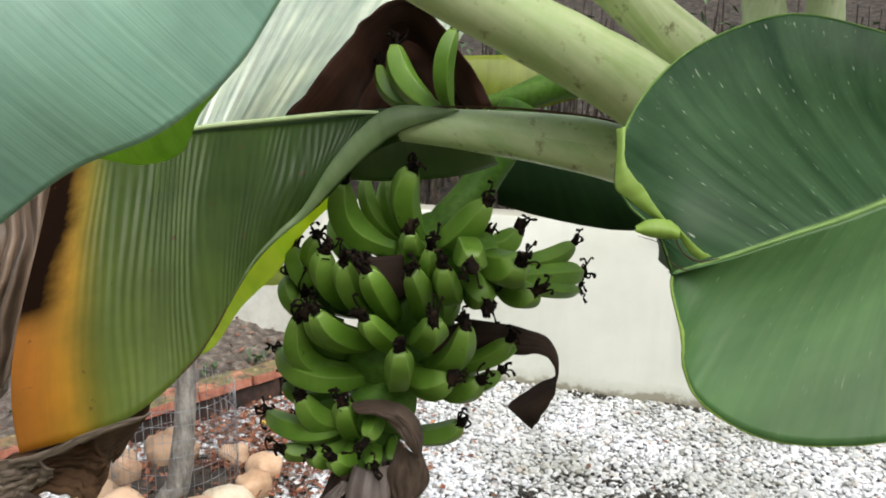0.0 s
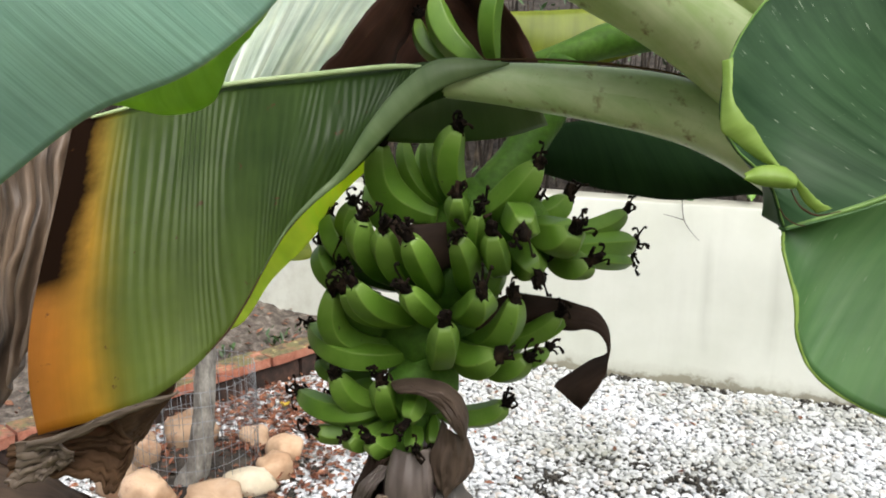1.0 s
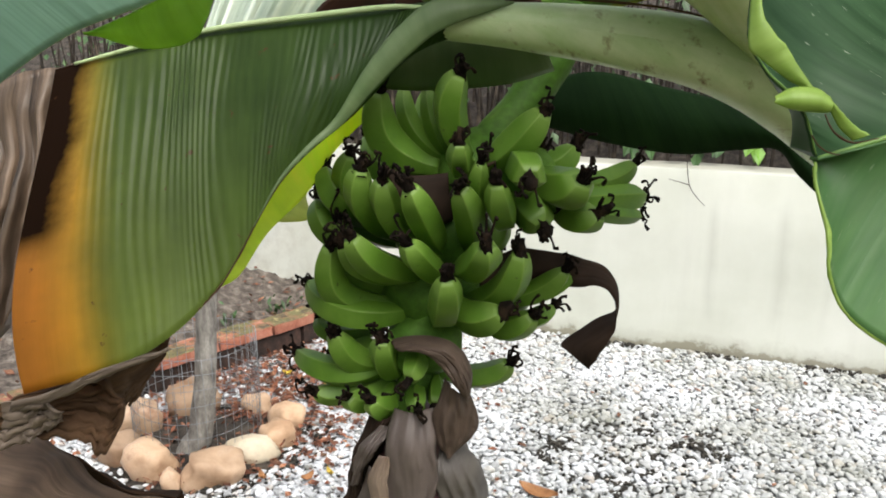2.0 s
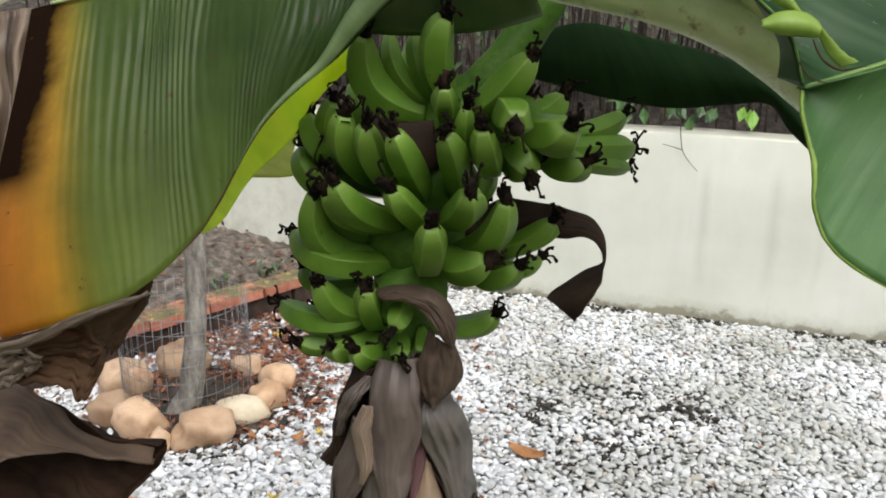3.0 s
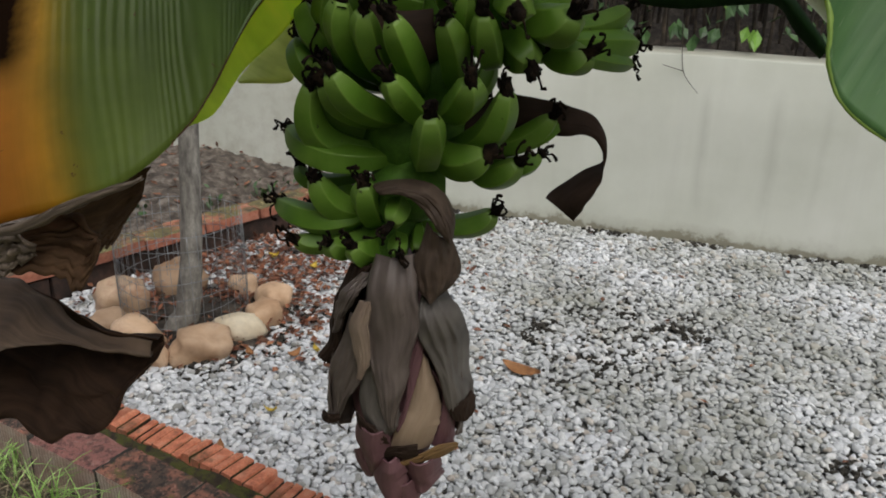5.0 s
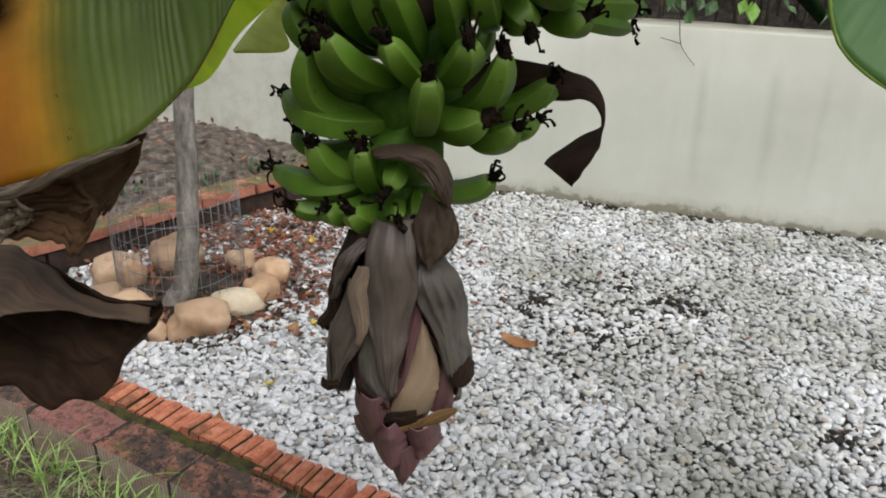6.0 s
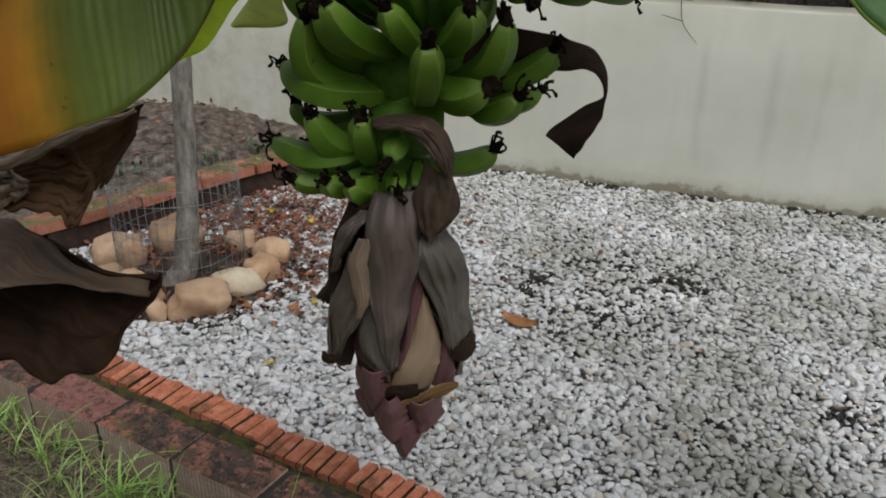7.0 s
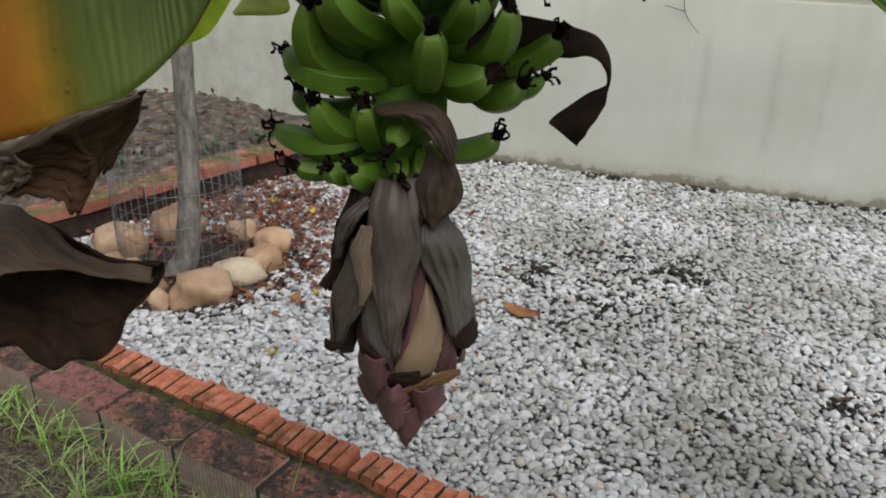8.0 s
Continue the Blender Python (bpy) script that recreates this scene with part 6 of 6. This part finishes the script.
blade("loose_bract", [(-0.017, 0.715, 0.968), (-0.021, 0.715, 0.946), (-0.026, 0.715, 0.924), (-0.024, 0.715, 0.901), (-0.014, 0.715, 0.888)],
      [(0.006, 0.725, 0.948), (0.012, 0.725, 0.932), (0.017, 0.725, 0.914), (0.012, 0.725, 0.901), (-0.008, 0.725, 0.883)], M_BRACT_BROWN, bud, "brown twisted end of the loose bract", nu=60, nv=24, belly=0.012, crumple=0.004, wrinkle=0.005, seed=51)
for k, a in enumerate((100, 150, 200, 255)):
    ca, sa = math.sin(radians(a)), -math.cos(radians(a))
    px_, py_ = -sa, ca
    ea = [(BX + ca * r - px_ * w, BY + sa * r - py_ * w, z) for r, w, z in ((0.03, 0.02, 0.90), (0.058, 0.045, 0.80), (0.06, 0.04, 0.73), (0.06, 0.008, 0.69))]
    eb = [(BX + ca * r + px_ * w, BY + sa * r + py_ * w, z) for r, w, z in ((0.03, 0.02, 0.90), (0.058, 0.045, 0.80), (0.06, 0.04, 0.73), (0.06, 0.008, 0.69))]
    blade("bract", ea, eb, M_BRACT, bud, nu=24, nv=10, belly=0.012, out=(ca, sa, 0), crumple=0.003, seed=20.0 + k)



# ---- hedge on the bank behind the wall ----
def little_leaf(verts, faces, c, d, up, ln, wd):
    """A folded pointed leaf of six points."""
    s = d.cross(up).normalized()
    i = len(verts)
    verts.extend([c, c + d * ln * 0.45 + s * wd + up * ln * 0.06, c + d * ln, c + d * ln * 0.45 - s * wd + up * ln * 0.06, c + d * ln * 0.5 - up * ln * 0.05])
    faces.extend([(i, i + 4, i + 1), (i + 1, i + 4, i + 2), (i + 2, i + 4, i + 3), (i + 3, i + 4, i)])


def stuff(name, verts, faces, material, label, category):
    me = bpy.data.meshes.new(name)
    me.from_pydata([tuple(v) for v in verts], [], faces)
    me.materials.append(material)
    return tagged(new(name, me), label, category, kind="stuff")


rnd = random.Random(7)
verts, faces = [], []
for k in range(2600):
    s = rnd.uniform(-3.4, 3.2)
    clump = noise.noise(Vector((s * 2.2, 0.4, 0)))
    d = rnd.uniform(0.16, 1.1)
    z = 0.72 + d * 0.4 + abs(rnd.gauss(0, 0.3)) * (1 + clump) + (0.0 if d > 0.3 else 0.02)
    dirn = Vector((rnd.uniform(-1, 1), rnd.uniform(-1.2, 0.3), rnd.uniform(-1.3, 0.3))).normalized()
    ln = rnd.uniform(0.03, 0.075)
    little_leaf(verts, faces, on_wall(s, d, z), dirn, Vector((rnd.uniform(-0.4, 0.4), rnd.uniform(-0.4, 0.4), 1)).normalized(), ln, ln * rnd.uniform(0.2, 0.32))
stuff("hedge_foliage", verts, faces, M_IVY, "dark green creeper foliage above the wall", "foliage")
verts, faces = [], []
for k in range(620):
    s, d = rnd.uniform(-3.2, 3.0), rnd.uniform(0.18, 0.7)
    z0, h = 0.62 + d * 0.4, rnd.uniform(0.3, 0.9)
    lean = Vector((rnd.uniform(-0.15, 0.15), rnd.uniform(-0.1, 0.1), 1))
    r = rnd.uniform(0.003, 0.011)
    i = len(verts)
    for q in range(4):
        c = on_wall(s, d, z0) + lean * (h * q / 3) + Vector((rnd.uniform(-1, 1), rnd.uniform(-1, 1), 0)) * 0.01
        for a in range(5):
            verts.append(c + Vector((math.cos(a * 1.2566), math.sin(a * 1.2566), 0)) * r * (1 - 0.2 * q))
    for q in range(3):
        for a in range(5):
            b = (a + 1) % 5
            faces.append((i + q * 5 + a, i + q * 5 + b, i + q * 5 + 5 + b, i + q * 5 + 5 + a))
stuff("hedge_stems", verts, faces, M_STEM, "thin brown and grey dry stems", "stems")
# creeper sprigs hanging to the wall's top
for s0, z0, count, mat_, spread in ((0.36, 0.80, 5, M_CREEPER, 0.025), (0.19, 0.80, 5, M_IVY, 0.05), (0.05, 0.81, 4, M_IVY, 0.045), (-0.07, 0.82, 6, M_IVY, 0.06), (0.62, 0.83, 5, M_IVY, 0.06), (0.30, 0.93, 5, M_IVY, 0.05), (0.26, 0.94, 2, M_CREEPER, 0.03)):
    sprig = thing("creeper_sprig", tuple(on_wall(s0, 0.09, z0 - 0.05)), "green creeper sprig hanging over the wall top", "creeper", "creeper sprigs")
    for k in range(count):
        verts, faces = [], []
        d = Vector((rnd.uniform(-0.5, 0.5), rnd.uniform(-0.5, -0.1), rnd.uniform(-1.2, -0.5))).normalized()
        little_leaf(verts, faces, on_wall(s0 + rnd.uniform(-spread, spread), 0.05 + rnd.uniform(0, 0.08), z0 + rnd.uniform(-0.01, 0.05)), d, Vector((rnd.uniform(-0.3, 0.3), -1, 0.4)).normalized(), rnd.uniform(0.05, 0.075), 0.021)
        me = bpy.data.meshes.new("leaf")
        me.from_pydata([tuple(v) for v in verts], [], faces)
        me.materials.append(mat_)
        piece("leaf", me, Matrix.Identity(4), sprig)
# bare twig in front of the wall
twig = thing("hanging_twig", tuple(on_wall(0.12, -0.012, 0.6)), "thin bare grey twig hanging over the wall", "twig")
bm = bmesh.new()
for pts in ([(0.11, 0.86), (0.12, 0.75), (0.133, 0.68), (0.16, 0.64), (0.194, 0.605)], [(0.133, 0.682), (0.10, 0.69), (0.055, 0.70)]):
    tube(bm, [on_wall(s, -0.012, z) for s, z in pts], [0.0018, 0.0014, 0.001], 6, 14, up=(0.3, 1, 0), wobble=0.2)
part("stem", bm, M_STEM, twig)

# ---- mulch inside the ring of stones ----
bm = bmesh.new()
rings = []
for i in range(8):
    rr = 0.03 + 0.31 * i / 7
    rings.append([Vector((-0.79 + rr * math.cos(a * math.pi / 20), 2.335 + rr * 0.95 * math.sin(a * math.pi / 20), 0.030 - 0.034 * (i / 7) ** 2 + 0.012 * noise.noise(Vector((rr * 40 * math.cos(a), rr * 40 * math.sin(a), 1))))) for a in range(40)])
skin(bm, rings, None, caps=True)
tagged(part("mulch", bm, M_SOIL, None), "dark damp mulch heaped round the sapling", "mulch", kind="stuff")

# ---- weeds on the raised bed ----
verts, faces = [], []
for cx, cy, cnt in ((-1.32, 2.78, 40), (-1.2, 3.0, 30), (-0.72, 3.30, 40), (-0.95, 3.12, 30)):
    for k in range(cnt):
        x, y = rnd.gauss(cx, 0.05), rnd.gauss(cy, 0.05)
        if (Vector((x, y, 0)) - BED_A).dot(BED_OUT) < 0.1:
            continue
        d = Vector((rnd.uniform(-1, 1), rnd.uniform(-1, 1), rnd.uniform(0.2, 1.5))).normalized()
        little_leaf(verts, faces, Vector((x, y, bed_height(x, y) + rnd.uniform(0, 0.04))), d, Vector((rnd.uniform(-0.4, 0.4), rnd.uniform(-0.4, 0.4), 1)).normalized(), rnd.uniform(0.02, 0.045), 0.008)
stuff("weeds", verts, faces, M_IVY, "small green weeds on the raised bed", "weeds")

# ---- leaf litter ----
verts, faces = [], []
for k in range(3400):
    a = rnd.random()
    x, y = rnd.gauss(-0.66, 0.30), rnd.gauss(2.72, 0.33)
    q = Vector((x, y, 0)) - BED_A
    if q.dot(BED_OUT) > -0.02 or y < 2.05:
        continue
    dirn = Vector((rnd.uniform(-1, 1), rnd.uniform(-1, 1), rnd.uniform(-0.1, 0.3))).normalized()
    ln = rnd.uniform(0.012, 0.038)
    little_leaf(verts, faces, Vector((x, y, rnd.uniform(0.012, 0.028))), dirn, Vector((rnd.uniform(-0.5, 0.5), rnd.uniform(-0.5, 0.5), 1)).normalized(), ln, ln * rnd.uniform(0.2, 0.35))
for k in range(600):
    x, y = rnd.uniform(-2.2, -0.5), rnd.uniform(2.6, 4.1)
    if (Vector((x, y, 0)) - BED_A).dot(BED_OUT) < 0.12:
        continue
    dirn = Vector((rnd.uniform(-1, 1), rnd.uniform(-1, 1), rnd.uniform(-0.1, 0.3))).normalized()
    ln = rnd.uniform(0.012, 0.05)
    little_leaf(verts, faces, Vector((x, y, bed_height(x, y) + 0.005)), dirn, Vector((rnd.uniform(-0.4, 0.4), rnd.uniform(-0.4, 0.4), 1)).normalized(), ln, ln * rnd.uniform(0.15, 0.3))
for k in range(260):
    a, r = rnd.uniform(0, 6.283), 0.25 * math.sqrt(rnd.random())
    x, y = -0.79 + r * math.cos(a), 2.335 + r * math.sin(a)
    dirn = Vector((rnd.uniform(-1, 1), rnd.uniform(-1, 1), rnd.uniform(-0.1, 0.4))).normalized()
    ln = rnd.uniform(0.012, 0.04)
    little_leaf(verts, faces, Vector((x, y, rnd.uniform(0.014, 0.03))), dirn, Vector((rnd.uniform(-0.5, 0.5), rnd.uniform(-0.5, 0.5), 1)).normalized(), ln, ln * rnd.uniform(0.15, 0.33))
for k in range(130):
    x, y = rnd.uniform(-0.7, 1.5), rnd.uniform(1.6, 3.3)
    wall_gap = -(Vector((x, y, 0)) - WALL_P).dot(WALL_OUT)
    if over_edge(x, y) < 0.25 or wall_gap < 0.03 or rnd.random() < min(0.75, wall_gap):
        continue
    dirn = Vector((rnd.uniform(-1, 1), rnd.uniform(-1, 1), rnd.uniform(-0.1, 0.2))).normalized()
    ln = rnd.uniform(0.015, 0.035)
    little_leaf(verts, faces, Vector((x, y, 0.022)), dirn, Vector((0.1, 0.2, 1)).normalized(), ln, ln * 0.28)
stuff("leaf_litter", verts, faces, M_LITTER, "scattered reddish brown dead leaves on the gravel", "leaf litter")


def fallen_leaf(x, y, z, ln, wd, turn, material, label):
    a, b = [], []
    c, s = math.cos(radians(turn)), math.sin(radians(turn))
    for i in range(7):
        t = i / 6 - 0.5
        w = wd * (math.cos(math.pi * t) ** 0.7 if abs(t) < 0.499 else 0.02)
        zz = z + 0.012 * (2 * t) ** 2
        a.append((x + c * t * ln - s * w, y + s * t * ln + c * w, zz + 0.006))
        b.append((x + c * t * ln + s * w, y + s * t * ln - c * w, zz))
    bm = bmesh.new()
    sheet(bm, a, b, nu=20, nv=8, belly=-0.005, out=(0, 0, 1), thick=0.0008)
    tagged(part("fallen_leaf", bm, material, None), label, "leaf", "fallen leaves on the gravel")


fallen_leaf(0.231, 2.059, 0.024, 0.12, 0.022, -32, M_TANLEAF, "dry tan leaf lying on white gravel")
for x, y in ((-0.432, 1.83), (-0.62, 2.85), (-0.46, 2.76), (-0.36, 2.15)):
    fallen_leaf(x, y, 0.024, 0.035, 0.010, rnd.uniform(0, 180), M_YELLOW, "small yellow leaf lying on white gravel")
for x, y in ((-0.52, 1.66), (-0.55, 2.12), (-0.42, 2.12)):
    fallen_leaf(x, y, 0.026, 0.045, 0.011, rnd.uniform(0, 180), M_TANLEAF, "small curled orange-brown leaf on the gravel")

# ---- grass in front of the edging ----
def blades(count, h0, h1, w0, w1, b0, b1, spread, thin):
    verts, faces = [], []
    for k in range(count):
        x = rnd.uniform(-1.5, -0.1)
        y = EDGE_A.y + (x - EDGE_A.x) * EDGE_DIR.y / EDGE_DIR.x - abs(rnd.gauss(0, spread)) - 0.012
        if noise.noise(Vector((x * 7, y * 7, 2))) < 0.0 and rnd.random() < thin:
            continue
        h, a = rnd.uniform(h0, h1), rnd.uniform(0, 6.28)
        d = Vector((math.cos(a), math.sin(a), 0))
        s = Vector((-d.y, d.x, 0)) * rnd.uniform(w0, w1)
        bend = rnd.uniform(b0, b1)
        i = len(verts)
        for q in range(6):
            t = q / 5
            c = Vector((x, y, 0.01)) + d * (h * bend * t * t) + Vector((0, 0, max(0.004 * q, h * (t - 0.42 * bend * t * t))))
            w = 1 - t * 0.92
            verts.extend([c - s * w, c + s * w + Vector((0, 0, 0.0008))])
        for q in range(5):
            faces.append((i + 2 * q, i + 2 * q + 1, i + 2 * q + 3, i + 2 * q + 2))
    return verts, faces


def tufts(seed, count, per, h0, h1):
    """Clumps of long arching blades, each fanning from one root."""
    rr = random.Random(seed)
    verts, faces = [], []
    for k in range(count):
        x = rr.uniform(-1.3, -0.25)
        out_ = 0.012 + abs(rr.gauss(0, 0.11))
        root = EDGE_A + EDGE_DIR * ((x - EDGE_A.x) / EDGE_DIR.x) - EDGE_OUT * out_
        if noise.noise(Vector((root.x * 6, root.y * 6, 2))) < -0.12:
            continue
        for b in range(rr.randint(per // 2, per)):
            a, h = rr.uniform(0, 6.28), rr.uniform(h0, h1)
            d = Vector((math.cos(a), math.sin(a), 0))
            s = Vector((-d.y, d.x, 0)) * rr.uniform(0.0008, 0.0019)
            reach, arch = h * rr.uniform(0.4, 1.2), rr.uniform(0.5, 1.25)
            o = root + Vector((rr.gauss(0, 0.012), rr.gauss(0, 0.012), 0.008))
            i = len(verts)
            for q in range(8):
                t = q / 7
                c = o + d * (reach * t ** 1.6) + Vector((0, 0, max(0.003 * q, h * (t - 0.55 * arch * t ** 2.4))))
                w = 1 - t ** 1.5 * 0.94
                verts.extend([c - s * w, c + s * w + Vector((0, 0, 0.001))])
            for q in range(7):
                faces.append((i + 2 * q, i + 2 * q + 1, i + 2 * q + 3, i + 2 * q + 2))
    return verts, faces


stuff("grass", *tufts(31, 46, 16, 0.06, 0.19), M_GRASS, "long arching green grass tufts below the brick edging", "grass")
stuff("short_grass", *blades(500, 0.02, 0.06, 0.001, 0.002, 0.4, 1.4, 0.15, 0.7), M_GRASS, "short green grass shoots in bare soil", "grass")
stuff("dry_grass", *blades(1300, 0.015, 0.07, 0.0008, 0.0022, 1.6, 2.4, 0.22, 0.4), M_STRAW, "dead straw-coloured grass lying on the soil", "dry grass")

# ---- pebbles ----
bm = bmesh.new()
bmesh.ops.create_icosphere(bm, subdivisions=2, radius=1.0)
bm.verts.ensure_lookup_table()
BASE_V = np.array([v.co for v in bm.verts])
BASE_F = np.array([[v.index for v in f.verts] for f in bm.faces])
bm.free()
npr = np.random.RandomState(5)
PEBBLES = []
# the first five also stand for shade at the boulders' feet, beside real soil
DIRT = [(-0.62, 2.115, 0.045), (-0.50, 2.25, 0.045), (-0.55, 2.19, 0.045), (-0.46, 2.38, 0.05), (-0.70, 2.06, 0.03), (0.56, 2.44, 0.14), (0.396, 2.074, 0.07), (0.634, 1.608, 0.07), (0.968, 1.636, 0.05), (0.586, 2.25, 0.16), (0.75, 2.35, 0.12), (0.50, 2.15, 0.10), (0.30, 2.35, 0.08)]
step = 0.0148
for ix in range(int(3.9 / step)):
    for iy in range(int(2.75 / step)):
        x = -1.5 + ix * step + npr.uniform(-0.5, 0.5) * step
        y = 1.15 + iy * step + npr.uniform(-0.5, 0.5) * step
        if over_edge(x, y) < 0.24 or x > 0.62 * y + 0.35:
            continue
        q = Vector((x, y, 0))
        if (q - WALL_P).dot(WALL_OUT) > -0.012:
            continue
        if (q - BED_A).dot(BED_OUT) > -0.015 and (q - BED_A).dot(BED_DIR) < 1.1:
            continue
        if (x + 0.79) ** 2 + (y - 2.335) ** 2 < 0.275 ** 2 and npr.rand() < 0.88:
            continue
        lit = math.exp(-((x + 0.75) ** 2 / 0.12 + (y - 2.85) ** 2 / 0.14))
        if npr.rand() < 0.62 * lit:
            continue
        gap = max(math.exp(-((x - px) ** 2 + (y - py) ** 2) / r ** 2) for px, py, r in DIRT)
        if npr.rand() < 0.58 * gap * (0.6 + 0.8 * noise.noise(Vector((x * 14, y * 14, 2)))):
            continue
        PEBBLES.append((x, y))
near = sorted(range(len(PEBBLES)), key=lambda i: over_edge(*PEBBLES[i]) + 0.15 * abs(PEBBLES[i][0] + 0.2))[:300]
near = set(near)
gravel = thing("white_gravel", (0.2, 2.0, 0), "loose white and grey garden pebbles", "gravel")


def lump(v):
    """Broad facets: a few random planes cut into the shape."""
    k = np.zeros((len(v), 1))
    for c in range(5):
        d = npr.randn(3)
        d /= np.linalg.norm(d)
        k[:, 0] -= 0.36 * np.maximum(0, v @ d - npr.uniform(0.45, 0.8))
    return k


def pebble_shape():
    a = 0.0065 + 0.011 * npr.rand() ** 1.6
    size = np.array([a, a * npr.uniform(0.6, 0.95), a * npr.uniform(0.3, 0.6)])
    p = npr.uniform(0.62, 0.9)
    q = np.sign(BASE_V) * np.abs(BASE_V) ** p * (1 + 0.06 * npr.randn(len(BASE_V), 1) + lump(BASE_V)) * size * 0.96
    q[:, 0] += q[:, 1] * npr.uniform(-0.5, 0.5)
    e = Euler((npr.uniform(-0.5, 0.5), npr.uniform(-0.5, 0.5), npr.uniform(0, 6.28))).to_matrix()
    return q @ np.array(e).T


SHAPES = []
for k in range(12):
    me = bpy.data.meshes.new("pebble")
    me.from_pydata(pebble_shape().tolist(), [], BASE_F.tolist())
    me.materials.append(M_PEBBLE)
    me.shade_smooth()
    SHAPES.append(me)
vs, fs, n0 = [], [], 0
for i, (x, y) in enumerate(PEBBLES):
    z = 0.006 + bumps(x, y, 4, 0.008) + npr.uniform(-0.003, 0.008)
    if i in near:
        piece("pebble", SHAPES[i % 12], Matrix.Translation((x, y, z)) @ Matrix.Rotation(npr.uniform(0, 6.28), 4, "Z"), gravel)
        continue
    vs.append(pebble_shape() + np.array([x, y, z]))
    fs.append(BASE_F + n0)
    n0 += len(BASE_V)
# lower layer of chips between the pebbles, and dark crumbs of earth in the bare patches
PHI = (1 + 5 ** 0.5) / 2
ICO_V = np.array([(-1, PHI, 0), (1, PHI, 0), (-1, -PHI, 0), (1, -PHI, 0), (0, -1, PHI), (0, 1, PHI), (0, -1, -PHI), (0, 1, -PHI), (PHI, 0, -1), (PHI, 0, 1), (-PHI, 0, -1), (-PHI, 0, 1)]) / 1.9
ICO_F = np.array([(0, 11, 5), (0, 5, 1), (0, 1, 7), (0, 7, 10), (0, 10, 11), (1, 5, 9), (5, 11, 4), (11, 10, 2), (10, 7, 6), (7, 1, 8)] +
                 [(3, 9, 4), (3, 4, 2), (3, 2, 6), (3, 6, 8), (3, 8, 9), (4, 9, 5), (2, 4, 11), (6, 2, 10), (8, 6, 7), (9, 8, 1)])


def chip(a0, a1, flat):
    a = npr.uniform(a0, a1)
    q = ICO_V * (1 + 0.14 * npr.randn(12, 1)) * np.array([a, a * npr.uniform(0.6, 1.0), a * flat])
    e = Euler((npr.uniform(-0.5, 0.5), npr.uniform(-0.5, 0.5), npr.uniform(0, 6.28))).to_matrix()
    return q @ np.array(e).T


cv, cf, cn = [], [], 0
for x, y in PEBBLES:
    for rep in range(1 if npr.rand() < (0.97 if x < 0.2 else 0.66) else 0):
        q = np.array([x + npr.uniform(-0.012, 0.012), y + npr.uniform(-0.012, 0.012), -0.002 + bumps(x, y, 4, 0.008) + npr.uniform(-0.003, 0.004)])
        cv.append(chip(0.006, 0.012, 0.6) + q)
        cf.append(ICO_F + cn)
        cn += 12
ev, ef, en = [], [], 0
for ix in range(160):
    for iy in range(190):
        x, y = 0.6 + 0.0125 * ix * 1.1, 0.3 + 0.017 * iy
        if x < 0.62 * y + 0.35 or over_edge(x, y) < 0.24 or (Vector((x, y, 0)) - WALL_P).dot(WALL_OUT) > -0.012:
            continue
        cv.append(chip(0.010, 0.017, 0.6) + np.array([x + npr.uniform(-0.01, 0.01), y + npr.uniform(-0.01, 0.01), 0.004 + bumps(x, y, 4, 0.008)]))
        cf.append(ICO_F + cn)
        cn += 12
for px, py, r in DIRT:
    for k in range(int((3500 if px < 0 else 1500) * r)):
        x, y = px + npr.randn() * r * 0.8, py + npr.randn() * r * 0.8
        if over_edge(x, y) < 0.24 or noise.noise(Vector((x * 14, y * 14, 2))) < -0.1:
            continue
        ev.append(chip(0.004, 0.011, 0.7) + np.array([x, y, 0.006 + npr.uniform(0, 0.007)]))
        ef.append(ICO_F + en)
        en += 12
for k in range(900):
    sv = npr.uniform(-1.2, 2.2)
    q = on_wall(sv, -0.015 - abs(npr.randn()) * 0.02, 0.012)
    if noise.noise(Vector((sv * 5, 1, 1))) > 0.0:
        ev.append(chip(0.004, 0.012, 0.8) + np.array(q))
        ef.append(ICO_F + en)
        en += 12
for nm, vv, ff, mt, lb, ct in (("stone_chips", cv, cf, M_PEBBLE, "small white and grey stone chips", "gravel"), ("earth_crumbs", ev, ef, M_CRUMB, "dark crumbs of earth among the gravel", "earth")):
    me = bpy.data.meshes.new(nm)
    me.from_pydata(np.concatenate(vv).tolist(), [], np.concatenate(ff).tolist())
    me.materials.append(mt)
    tagged(new(nm, me), lb, ct, kind="stuff")
me = bpy.data.meshes.new("pebbles")
va, fa = np.concatenate(vs), np.concatenate(fs)
me.from_pydata(va.tolist(), [], fa.tolist())
me.materials.append(M_PEBBLE)
soft_one = np.repeat(npr.rand(len(fs)) < 0.75, len(BASE_F))
me.polygons.foreach_set("use_smooth", soft_one.tolist())
ob = new("pebbles", me)
ob.parent = gravel
ob.matrix_parent_inverse = world_of(gravel).inverted()
tagged(ob, kind="stuff")
